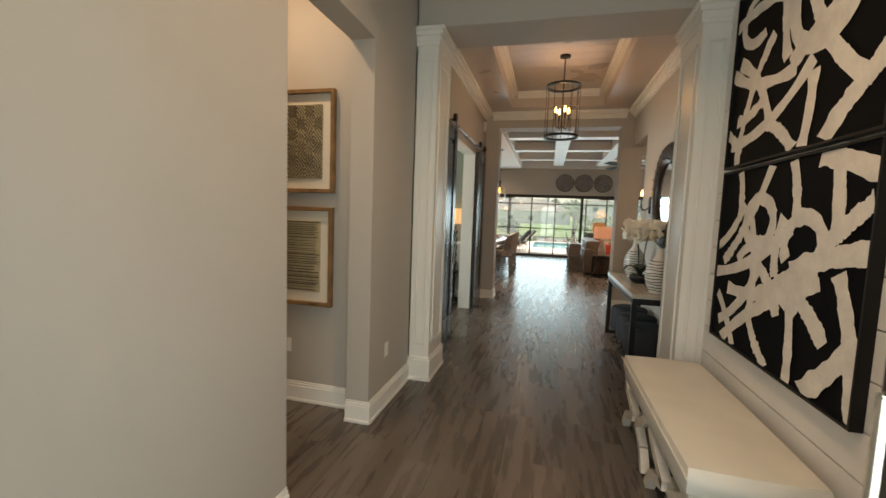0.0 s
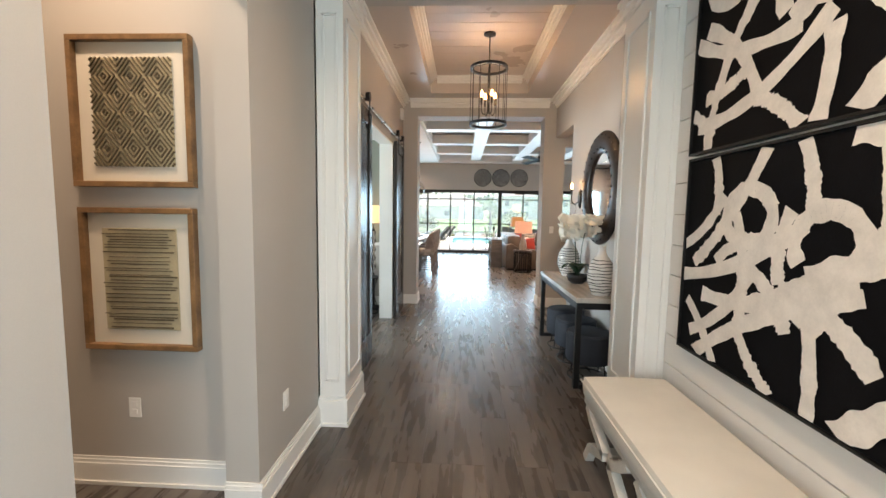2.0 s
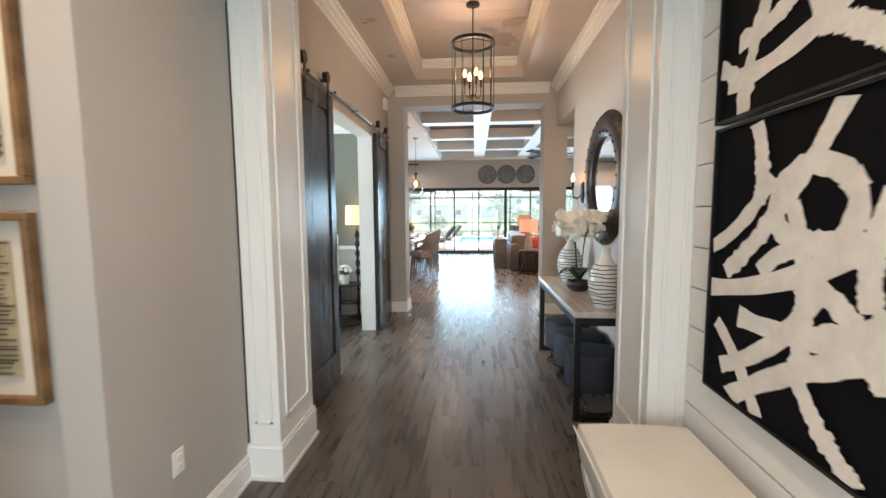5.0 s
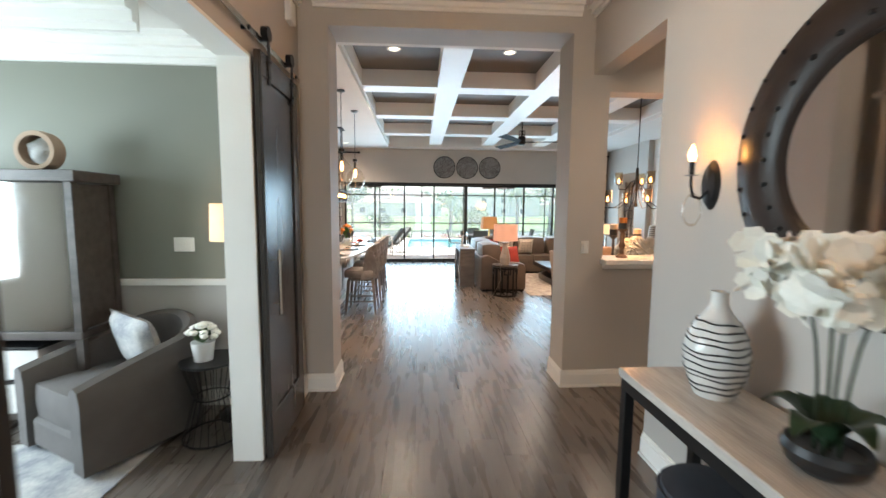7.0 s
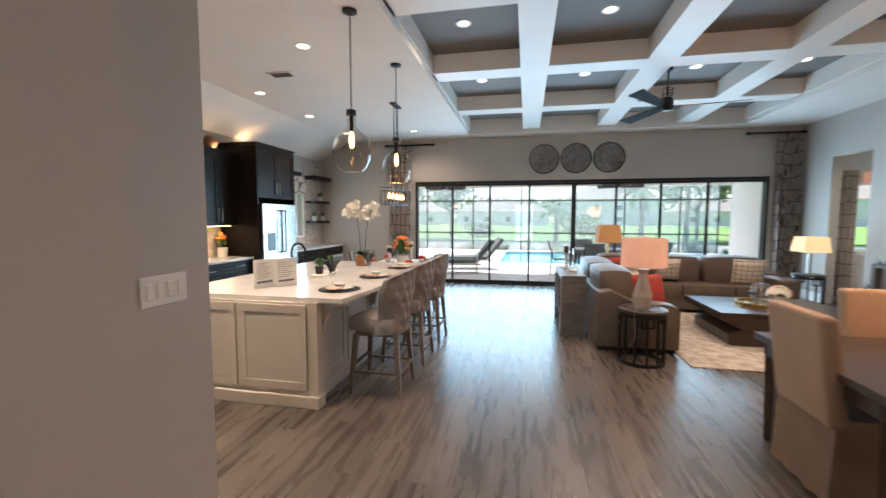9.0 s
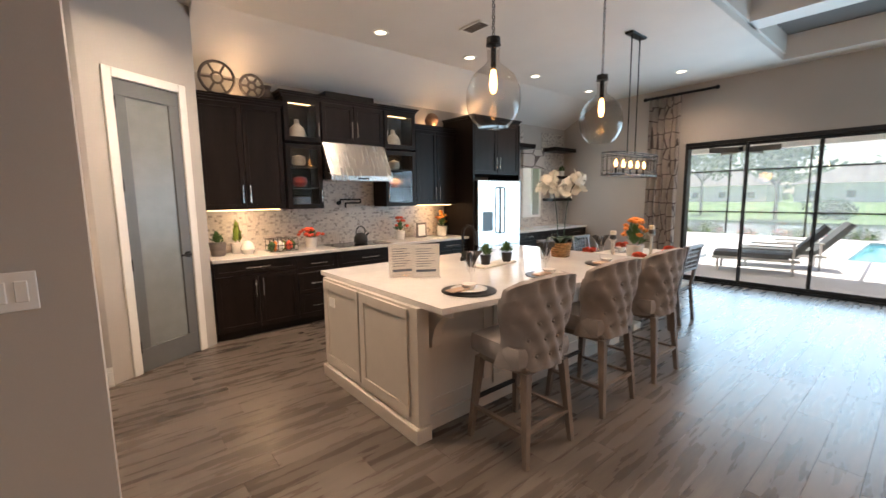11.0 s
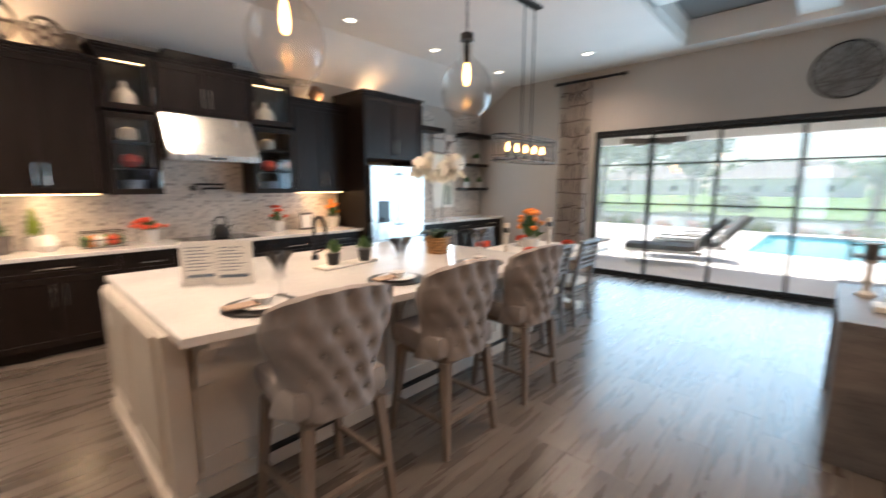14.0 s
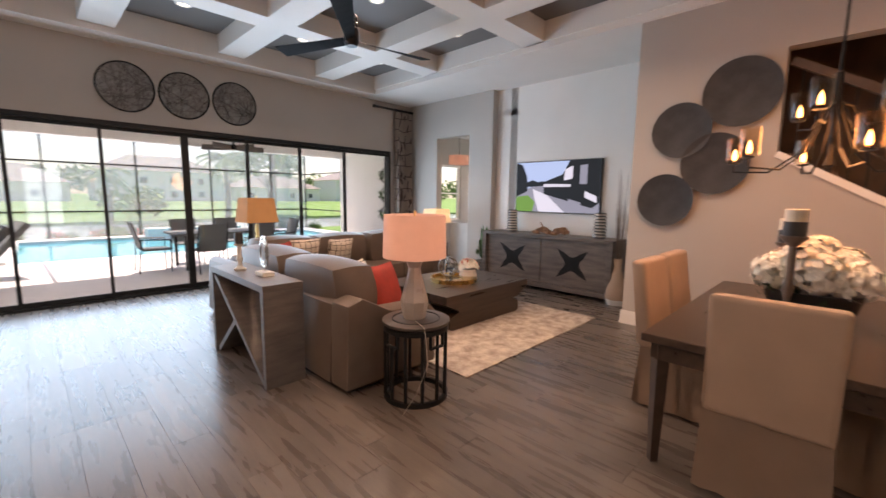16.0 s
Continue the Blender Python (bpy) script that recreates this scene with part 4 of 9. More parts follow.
box(bm, 0, -0.06, -0.08, 0.05, 0.06, 0.08, 0.006)
part("cover", bm, "plastic", ob)


def candle_bulb(bm, at, s=1.0):
    lathe(bm, [(0.0, 0.0), (0.010 * s, 0.004), (0.014 * s, 0.022 * s), (0.009 * s, 0.045 * s), (0.0, 0.066 * s)], 10, at)


def lantern(at):
    ob = thing("hall_lantern", "black drum lantern with lit candle bulbs", "pendant light", at)
    bm = B()
    lathe(bm, [(0.0, 0.0), (0.07, 0.0), (0.07, -0.02), (0.03, -0.03), (0.0, -0.03)], 20)
    part("canopy", bm, "black", ob, smooth=True)
    bm = B()
    rod(bm, (0, 0, -0.03), (0, 0, -0.38), 0.007)
    for i in range(4):
        a = i * math.pi / 2
        rod(bm, (0, 0, -0.34), (0.21 * math.cos(a), 0.21 * math.sin(a), -0.38), 0.004)
    part("stem", bm, "black", ob)
    for z in (-0.38, -1.03):
        bm = B()
        lathe(bm, [(0.205, z), (0.225, z), (0.225, z - 0.03), (0.205, z - 0.03), (0.205, z)], 32)
        part("hoop_frame", bm, "black", ob, smooth=True)
    for i in range(12):
        bm = B()
        a = 2 * math.pi * i / 12
        rod(bm, (0.215 * math.cos(a), 0.215 * math.sin(a), -0.39), (0.215 * math.cos(a), 0.215 * math.sin(a), -1.03), 0.004, seg=6)
        part("bar", bm, "black", ob)
    bm = B()
    rod(bm, (0, 0, -0.38), (0, 0, -0.92), 0.008)
    for i in range(4):
        a = i * math.pi / 2 + 0.4
        c, s = math.cos(a), math.sin(a)
        tube(bm, [(0, 0, -0.90), (0.06 * c, 0.06 * s, -0.94), (0.09 * c, 0.09 * s, -0.90), (0.09 * c, 0.09 * s, -0.82)], 0.005, 6)
        rod(bm, (0.09 * c, 0.09 * s, -0.82), (0.09 * c, 0.09 * s, -0.74), 0.011)
    part("candle_cluster", bm, "black", ob)
    for i in range(4):
        a = i * math.pi / 2 + 0.4
        bm = B()
        candle_bulb(bm, (0.09 * math.cos(a), 0.09 * math.sin(a), -0.74), 1.3)
        part("bulb", bm, "bulb", ob, "glowing candle bulb", smooth=True)
    glow("lantern_glow", (at[0], at[1], at[2] - 0.62), 11, (1.0, 0.6, 0.3), 0.06)


lantern((0.36, 5.50, 3.70))

ob = thing("round_mirror", "large round mirror in a studded dark leather frame", "mirror", (1.60, 5.05, 1.875))
bm = B()
lathe(bm, [(0.0, 0.012), (0.40, 0.012)], 64)
bmesh.ops.rotate(bm, verts=bm.verts, matrix=Matrix.Rotation(radians(-90), 3, "Y"))
part("glass", bm, "mirror", ob, "clear mirror glass")
bm = B()
lathe(bm, [(0.385, 0.0), (0.385, 0.03), (0.41, 0.05), (0.51, 0.055), (0.59, 0.045), (0.615, 0.02), (0.615, 0.0)], 64)
bmesh.ops.rotate(bm, verts=bm.verts, matrix=Matrix.Rotation(radians(-90), 3, "Y"))
part("frame", bm, "leatherdark", ob, smooth=True)
for R, n in ((0.435, 26), (0.575, 30)):
    for i in range(n):
        a = 2 * math.pi * i / n
        bm = B()
        ball(bm, (-0.055 if R < 0.5 else -0.047, R * math.cos(a), R * math.sin(a)), 0.012, 1)
        part("stud", bm, "black", ob, smooth=True)


def sconce(at):
    ob = thing("wall_sconce", "black wall sconce with a lit candle bulb", "wall light", at, group="hall sconces")
    bm = B()
    lathe(bm, [(0.0, 0.025), (0.05, 0.022), (0.065, 0.0)], 24)
    for v in bm.verts:
        v.co.y *= 2.0
    bmesh.ops.rotate(bm, verts=bm.verts, matrix=Matrix.Rotation(radians(-90), 3, "Y") @ Matrix.Rotation(radians(90), 3, "Z"))
    part("backplate", bm, "black", ob, smooth=True)
    bm = B()
    tube(bm, [(-0.02, 0, -0.03), (-0.06, 0, -0.07), (-0.10, 0, -0.06), (-0.115, 0, 0.0), (-0.115, 0, 0.05)], 0.007)
    lathe(bm, [(0.0, 0.045), (0.035, 0.05), (0.0, 0.055)], 16, (-0.115, 0, 0))
    rod(bm, (-0.115, 0, 0.05), (-0.115, 0, 0.12), 0.012)
    part("arm", bm, "black", ob, smooth=True)
    bm = B()
    candle_bulb(bm, (-0.115, 0, 0.12), 1.4)
    part("bulb", bm, "bulb", ob, "glowing candle bulb", smooth=True)
    bm = B()
    ring(bm, (-0.10, 0, -0.13), 0.05, 0.005, "Y", sy=1.6)
    part("glass_drop", bm, "tinted", ob, smooth=True)
    glow("sconce_glow", (at[0] - 0.12, at[1], at[2] + 0.17), 5.5, AMBER, 0.02)


sconce((1.60, 5.86, 1.79))
sconce((1.60, 4.18, 1.76))

ob = thing("console_table", "pale stone topped console table on a black metal frame", "console table", (1.11, 4.10, 0))
bm = B()
box(bm, 0, 0, 0.80, 0.45, 1.68, 0.845, 0.004)
part("tabletop", bm, "marble", ob)
bm = B()
for b in ((0.01, 0.01, 0.74, 0.06, 1.67, 0.80), (0.39, 0.01, 0.74, 0.44, 1.67, 0.80), (0.06, 0.01, 0.74, 0.39, 0.06, 0.80), (0.06, 1.62, 0.74, 0.39, 1.67, 0.80)):
    box(bm, *b)
part("apron", bm, "black", ob)
for x in (0.01, 0.39):
    for y in (0.01, 1.62):
        bm = B()
        box(bm, x, y, 0, x + 0.05, y + 0.05, 0.74, 0.003)
        part("leg", bm, "black", ob)
for y in (0.01, 1.62):
    bm = B()
    box(bm, 0.06, y, 0, 0.39, y + 0.05, 0.04)
    part("foot_rail", bm, "black", ob)


def ottoman(at):
    ob = thing("ottoman", "round dark navy upholstered ottoman on a metal ring base", "ottoman", at, group="ottomans under the console")
    bm = B()
    lathe(bm, [(0.0, 0.47), (0.15, 0.47), (0.20, 0.455), (0.215, 0.42), (0.215, 0.20), (0.205, 0.17), (0.0, 0.17)], 32)
    part("cushion", bm, "navy", ob, smooth=True)
    bm = B()
    ring(bm, (0, 0, 0.435), 0.213, 0.006)
    part("piping", bm, "navy", ob, smooth=True)
    bm = B()
    ring(bm, (0, 0, 0.008), 0.19, 0.008)
    for i in range(4):
        a = i * math.pi / 2 + 0.7
        rod(bm, (0.19 * math.cos(a), 0.19 * math.sin(a), 0.0), (0.17 * math.cos(a), 0.17 * math.sin(a), 0.18), 0.007)
    part("base", bm, "black", ob, smooth=True)


for y in (4.42, 4.90, 5.36):
    ottoman((1.34, y, 0))


def striped_vase(at, s, group="striped vases"):
    ob = thing("vase", "white ceramic vase with thin dark wrapped stripes", "vase", at, group=group)
    prof = [(0.0, 0.0), (0.075, 0.0), (0.08, 0.012), (0.095, 0.05), (0.118, 0.12), (0.125, 0.19), (0.112, 0.26), (0.085, 0.32), (0.05, 0.365), (0.034, 0.40), (0.033, 0.44), (0.036, 0.455), (0.028, 0.455), (0.0, 0.40)]
    bm = B()
    lathe(bm, [(r * s, z * s) for r, z in prof], 36)
    part("body", bm, "ceramic", ob, smooth=True)
    pr = prof[2:10]
    for i in range(11):
        z = 0.035 + i * 0.029
        r = 0.1
        for (r0, z0), (r1, z1) in zip(pr, pr[1:]):
            if z0 <= z <= z1:
                r = r0 + (r1 - r0) * (z - z0) / (z1 - z0)
        bm = B()
        ring(bm, (0, 0, 0), r * s, 0.0042 * s, tseg=6)
        tilt = 0.05 * math.sin(i * 2.4)
        for v in bm.verts:
            v.co.z += z * s + v.co.x * tilt + 0.003 * math.sin(5 * math.atan2(v.co.y, v.co.x) + i)
        part("stripe", bm, "stripe", ob, smooth=True)


striped_vase((1.38, 4.29, 0.845), 1.0)
striped_vase((1.38, 5.46, 0.845), 1.02)


def petal_flower(bm, at, r, face, rng):
    """Five cupped petals facing a direction."""
    q = Vector(face).to_track_quat("Z", "Y").to_matrix()
    for i in range(5):
        a = 2 * math.pi * i / 5 + rng.random()
        for w0, w1, d0, d1 in ((0.25, 0.55, 0.0, 0.55), (0.55, 0.3, 0.55, 1.0)):
            vs = []
            for d, w in ((d0, -w0), (d0, w0), (d1, w1), (d1, -w1)):
                p = Vector((math.cos(a) * d - math.sin(a) * w * (1 if d else 0.2), math.sin(a) * d + math.cos(a) * w * (1 if d else 0.2), 0.25 * d * d))
                vs.append(bm.verts.new(Vector(at) + (q @ (p * r))))
            bm.faces.new(vs)


def orchid(at, h, spread, n, seed, label, pot, stems=3):
    ob = thing("orchid", label, "plant", at, group="white orchids")
    rng = random.Random(seed)
    if pot == "bowl":
        bm = B()
        lathe(bm, [(0.0, 0.0), (0.06, 0.0), (0.10, 0.03), (0.115, 0.07), (0.105, 0.095), (0.09, 0.07), (0.0, 0.06)], 24)
        part("bowl", bm, "stripe", ob, smooth=True)
    else:
        bm = B()
        lathe(bm, [(0.0, 0.0), (0.08, 0.0), (0.095, 0.06), (0.105, 0.15), (0.095, 0.15), (0.0, 0.13)], 20)
        for k in range(6):
            ring(bm, (0, 0, 0.015 + k * 0.025), 0.088 + k * 0.004, 0.011, seg=24, tseg=6)
        part("basket", bm, "basket", ob, "woven rattan basket", smooth=True)
    for k in range(6):
        a = k * 1.05 + rng.random() * 0.4
        L = rng.uniform(0.14, 0.22)
        bm = B()
        rows = []
        for i in range(7):
            t = i / 6
            w = 0.045 * math.sin(math.pi * (0.1 + 0.87 * t)) + 0.004
            c = Vector((math.cos(a) * L * t, math.sin(a) * L * t, 0.08 + 0.12 * math.sin(t * 2.4)))
            m = Vector((-math.sin(a), math.cos(a), 0)) * w
            rows.append((bm.verts.new(c + m + Vector((0, 0, 0.012))), bm.verts.new(c), bm.verts.new(c - m + Vector((0, 0, 0.012)))))
        for r0, r1 in zip(rows, rows[1:]):
            bm.faces.new((r0[0], r0[1], r1[1], r1[0]))
            bm.faces.new((r0[1], r0[2], r1[2], r1[1]))
        part("leaf", bm, "darkleaf", ob, smooth=True)
    for k in range(stems):
        a = 2 * math.pi * k / stems + 0.5
        bm = B()
        pts = []
        for i in range(9):
            t = i / 8
            pts.append((spread * t ** 2.2 * math.cos(a) + 0.03 * math.cos(a), spread * t ** 2.2 * math.sin(a) + 0.03 * math.sin(a), 0.06 + h * (math.sin(t * 1.75) / math.sin(1.57))))
        tube(bm, pts, 0.005, 6)
        part("stem", bm, "darkleaf", ob)
        bm = B()
        for i in range(n):
            t = rng.uniform(0.62, 1.05)
            p = (spread * t ** 2.2 * math.cos(a) + rng.uniform(-0.07, 0.07), spread * t ** 2.2 * math.sin(a) + rng.uniform(-0.07, 0.07), 0.06 + h * math.sin(min(t, 1.0) * 1.75) + rng.uniform(-0.09, 0.07))
            petal_flower(bm, p, rng.uniform(0.050, 0.074), (rng.uniform(-1, 1), rng.uniform(-1, 0.6), rng.uniform(-0.2, 0.8)), rng)
        part("blossoms", bm, "petal", ob, "white orchid blossoms")


orchid((1.34, 4.92, 0.845), 0.57, 0.17, 34, 4, "white orchid with dark leaves in a low bowl", "bowl", 4)

# ---- kitchen ----


def shaker(bm, axis, face, side, u0, z0, u1, z1, rail=0.055, t=0.02):
    """A framed door or drawer front on a plane; axis is its normal, u runs along it."""
    def bx(a, b, c, d, f0, f1, bev=0.002):
        lo, hi = min(face + side * f0, face + side * f1), max(face + side * f0, face + side * f1)
        if axis == "x":
            box(bm, lo, a, b, hi, c, d, bev)
        else:
            box(bm, a, lo, b, c, hi, d, bev)
    g = 0.003
    u0, u1, z0, z1 = u0 + g, u1 - g, z0 + g, z1 - g
    r = min(rail, (z1 - z0) * 0.3)
    bx(u0, z0, u1, z0 + r, 0, t)
    bx(u0, z1 - r, u1, z1, 0, t)
    bx(u0, z0 + r, u0 + r, z1 - r, 0, t)
    bx(u1 - r, z0 + r, u1, z1 - r, 0, t)
    bx(u0 + r, z0 + r, u1 - r, z1 - r, 0, t * 0.45, 0)


def pull(axis, face, side, u, z, length, upright, parent):
    bm = B()
    f = face + side * 0.05

    def P(d, uu, zz):
        return (d, uu, zz) if axis == "x" else (uu, d, zz)
    du, dz = (0, length / 2) if upright else (length / 2, 0)
    rod(bm, P(f, u - du, z - dz), P(f, u + du, z + dz), 0.006, seg=8)
    for s in (-0.8, 0.8):
        rod(bm, P(face + side * 0.018, u + du * s, z + dz * s), P(f, u + du * s, z + dz * s), 0.005, seg=6)
    part("handle", bm, "nickel", parent, "brushed nickel bar handle", smooth=True)


def cabinet(name, axis, back, face, u0, u1, z0, z1, fronts, label, mat_="espresso", toe=False, group="kitchen cabinets", crown_=False):
    """A cabinet body with fronts (u0, z0, u1, z1, handle) in shares of its face; handle: 'l', 'r', 'h' or ''."""
    side = 1 if face > back else -1
    ob = thing(name, label, "cabinet", group=group)
    bm = B()
    zb = z0 + (0.10 if toe else 0)

    def bx(a, b, c, d, f0, f1):
        if axis == "x":
            box(bm, min(f0, f1), a, b, max(f0, f1), c, d)
        else:
            box(bm, a, min(f0, f1), b, c, max(f0, f1), d)
    bx(u0, zb, u1, z1, back, face)
    if toe:
        bx(u0, z0, u1, zb, back, face - side * 0.06)
    part("body", bm, mat_, ob)
    for fu0, fz0, fu1, fz1, hd in fronts:
        a, b = u0 + (u1 - u0) * fu0, u0 + (u1 - u0) * fu1
        c, d = zb + (z1 - zb) * fz0, zb + (z1 - zb) * fz1
        bm = B()
        shaker(bm, axis, face, side, a, c, b, d)
        dr = part("drawer" if hd == "h" else "door", bm, mat_, ob)
        if hd == "h":
            pull(axis, face, side, (a + b) / 2, (c + d) / 2, min(0.26, (b - a) * 0.4), False, dr)
        elif hd in ("l", "r"):
            zz = c + 0.18 if c > 1.2 else d - 0.16
            pull(axis, face, side, a + 0.04 if hd == "l" else b - 0.04, zz, 0.2, True, dr)
    if crown_:
        bm = B()
        for g, h0, h1 in ((0.015, 0, 0.03), (0.03, 0.03, 0.055), (0.05, 0.055, 0.075)):
            bx2 = (u0 - g, z1 + h0, u1 + g, z1 + h1)
            if axis == "x":
                box(bm, min(back, face + side * g), bx2[0], bx2[1], max(back, face + side * g), bx2[2], bx2[3])
            else:
                box(bm, bx2[0], min(back, face + side * g), bx2[1], bx2[2], max(back, face + side * g), bx2[3])
        part("crown", bm, mat_, ob)
    return ob


XB = -4.745
two = [(0, 0.8, 1, 1, "h"), (0, 0, 0.5, 0.8, "r"), (0.5, 0, 1, 0.8, "l")]
three = [(0, 0.72, 1, 1, "h"), (0, 0.37, 1, 0.72, "h"), (0, 0, 1, 0.37, "h")]
for a, b, fr, lb in ((9.19, 10.09, two, "dark espresso base cabinet with doors and a drawer"), (10.09, 10.62, three, "dark espresso base cabinet with three drawers"), (10.62, 11.55, three, "dark espresso drawer cabinet below the cooktop"), (11.55, 12.22, three, "dark espresso base cabinet with three drawers"), (12.22, 12.92, two, "dark espresso base cabinet with doors and a drawer")):
    cabinet("base_cabinet", "x", XB, -4.14, a, b, 0, 0.885, fr, lb, toe=True)
solid("worktop", [(XB, 9.18, 0.885, -4.105, 12.93, 0.922)], "quartz", "white quartz worktop along the range wall", "worktop", kind="thing", bevel=0.003)
ups = [(0, 0, 0.5, 1, "r"), (0.5, 0, 1, 1, "l")]
cabinet("wall_cabinet", "x", XB, -4.42, 9.19, 10.10, 1.45, 2.66, ups, "tall dark espresso wall cabinet with two doors", crown_=True, group="wall cabinets")
cabinet("wall_cabinet", "x", XB, -4.42, 12.10, 12.92, 1.45, 2.60, ups, "dark espresso wall cabinet with two doors", crown_=True, group="wall cabinets")
cabinet("wall_cabinet", "x", XB, -4.40, 10.60, 11.52, 2.30, 2.80, ups, "dark espresso cabinet above the range hood", crown_=True, group="wall cabinets")
cabinet("wall_cabinet", "x", XB, -4.02, 12.96, 14.02, 1.93, 2.78, ups, "deep dark espresso cabinet above the refrigerator", crown_=True, group="wall cabinets")
cabinet("wall_cabinet", "x", XB, -4.45, 10.70, 11.42, 2.885, 2.96, [], "dark wooden top panel above the hood cabinet", group="wall cabinets")
solid("fridge_panel", [(XB, 12.925, 0, -4.0, 12.955, 2.78), (XB, 14.03, 0, -4.0, 14.06, 2.78)], "espresso", "dark espresso side panels round the refrigerator", "cabinet panel", kind="thing")


def glass_tower(u0, u1, label):
    ob = thing("glass_cabinet", label, "cabinet", group="glass cabinets")
    f = -4.40
    for z0, z1 in ((1.44, 2.25), (2.28, 2.80)):
        bm = B()
        for b in ((XB, u0, z0, XB + 0.015, u1, z1), (XB + 0.015, u0, z0, f, u0 + 0.018, z1), (XB + 0.015, u1 - 0.018, z0, f, u1, z1), (XB + 0.015, u0 + 0.018, z0, f, u1 - 0.018, z0 + 0.018), (XB + 0.015, u0 + 0.018, z1 - 0.018, f, u1 - 0.018, z1)):
            box(bm, *b)
        if z1 < 2.27:
            for k in (1, 2):
                z = z0 + (z1 - z0) * k / 3
                box(bm, XB + 0.015, u0 + 0.018, z - 0.008, f - 0.03, u1 - 0.018, z + 0.008)
        part("carcass", bm, "espresso", ob)
        bm = B()
        r = 0.06
        for b in ((u0, z0, u1, z0 + r), (u0, z1 - r, u1, z1), (u0, z0 + r, u0 + r, z1 - r), (u1 - r, z0 + r, u1, z1 - r)):
            box(bm, f, b[0], b[1], f + 0.02, b[2], b[3], 0.002)
        d = part("door", bm, "espresso", ob)
        bm = B()
        box(bm, f + 0.006, u0 + r, z0 + r, f + 0.009, u1 - r, z1 - r)
        part("pane", bm, "glass", d, "clear glass pane").visible_shadow = False
        pull("x", f, 1, u1 - 0.03 if u0 < 11 else u0 + 0.03, z0 + 0.16, 0.16, True, d)
        bm = B()
        box(bm, -4.60, u0 + 0.04, z1 - 0.026, -4.55, u1 - 0.04, z1 - 0.019)
        part("light_strip", bm, "ledstrip", ob, "warm light strip")
    bm = B()
    for g, h0, h1 in ((0.015, 0, 0.03), (0.03, 0.03, 0.055), (0.05, 0.055, 0.075)):
        box(bm, XB, u0 - g, 2.80 + h0, f + g, u1 + g, 2.80 + h1)
    part("crown", bm, "espresso", ob)
    y = (u0 + u1) / 2
    lab = "glazed jar on a lit cabinet shelf"
    for at, prof, mm in (((-4.58, y, 2.30), [(0, 0), (0.09, 0.0), (0.11, 0.08), (0.09, 0.17), (0.035, 0.22), (0.03, 0.28), (0.0, 0.28)], "palewood"), ((-4.58, y, 1.988), [(0, 0), (0.06, 0), (0.09, 0.05), (0.08, 0.12), (0.0, 0.15)], "palewood"), ((-4.58, y, 1.718), [(0, 0), (0.05, 0), (0.095, 0.06), (0.08, 0.12), (0.0, 0.15)], "red"), ((-4.56, y, 1.46), [(0, 0), (0.10, 0), (0.115, 0.05), (0.115, 0.13), (0.10, 0.13), (0.0, 0.05)], "teal")):
        bm = B()
        lathe(bm, prof, 20)
        tagged(part("jar", bm, mm, smooth=True, at=at), {"palewood": "pale stoneware jar on a lit cabinet shelf", "red": "round rust red vase inside the glass cabinet", "teal": "dark blue bowl inside the glass cabinet"}[mm], "vase", group="cabinet ceramics")


glass_tower(10.12, 10.58, "dark cabinet with lit glass doors showing ceramics")
glass_tower(11.54, 12.08, "dark cabinet with lit glass doors showing ceramics")

ob = thing("range_hood", "brushed steel tapered range hood", "range hood")
bm = B()
prism(bm, [(XB, 1.80), (-4.16, 1.80), (-4.16, 1.86), (-4.38, 2.29), (XB, 2.29)], "y", 10.60, 11.52)
part("canopy", bm, "steel", ob)
bm = B()
box(bm, -4.16, 10.98, 1.815, -4.155, 11.14, 1.835)
part("controls", bm, "black", ob)

ob = thing("refrigerator", "stainless steel french door refrigerator", "refrigerator")
bm = B()
box(bm, XB, 12.97, 0.02, -4.02, 14.02, 1.83)
part("body", bm, "black", ob)
for a, b, z0, z1 in ((12.975, 13.493, 0.74, 1.83), (13.497, 14.015, 0.74, 1.83), (12.975, 14.015, 0.05, 0.735)):
    bm = B()
    box(bm, -4.018, a, z0, -3.94, b, z1, 0.008, 2)
    d = part("door", bm, "steel", ob)
    bm = B()
    if z0 > 0.5:
        y = b - 0.05 if a < 13.2 else a + 0.05
        tube(bm, [(-3.94, y, 0.95), (-3.885, y, 0.97), (-3.885, y, 1.70), (-3.94, y, 1.72)], 0.012)
    else:
        tube(bm, [(-3.94, 13.1, 0.62), (-3.885, 13.12, 0.62), (-3.885, 13.88, 0.62), (-3.94, 13.9, 0.62)], 0.012)
    part("handle", bm, "black", d, "dark bar handle", smooth=True)
bm = B()
box(bm, -3.945, 13.08, 1.0, -3.935, 13.32, 1.32, 0.004)
part("dispenser", bm, "blackglass", ob, "dark water dispenser")

ob = thing("cooktop", "black glass induction cooktop on the worktop", "cooktop")
bm = B()
box(bm, -4.66, 10.66, 0.923, -4.18, 11.48, 0.930, 0.002)
part("glass_top", bm, "blackglass", ob)
ob = thing("kettle", "black stovetop kettle on the cooktop", "kettle", (-4.42, 11.12, 0.930))
bm = B()
lathe(bm, [(0, 0), (0.085, 0), (0.10, 0.03), (0.095, 0.09), (0.06, 0.14), (0.03, 0.155), (0.0, 0.155)], 24)
part("body", bm, "stripe", ob, smooth=True)
bm = B()
ring(bm, (0, 0, 0.17), 0.07, 0.009, "X")
part("handle", bm, "black", ob, smooth=True)
bm = B()
rod(bm, (0, 0.06, 0.09), (0, 0.13, 0.14), 0.018, 0.01)
part("spout", bm, "black", ob)
ob = thing("pot_filler", "black folding pot filler tap above the cooktop", "tap", (-4.72, 10.95, 1.50))
bm = B()
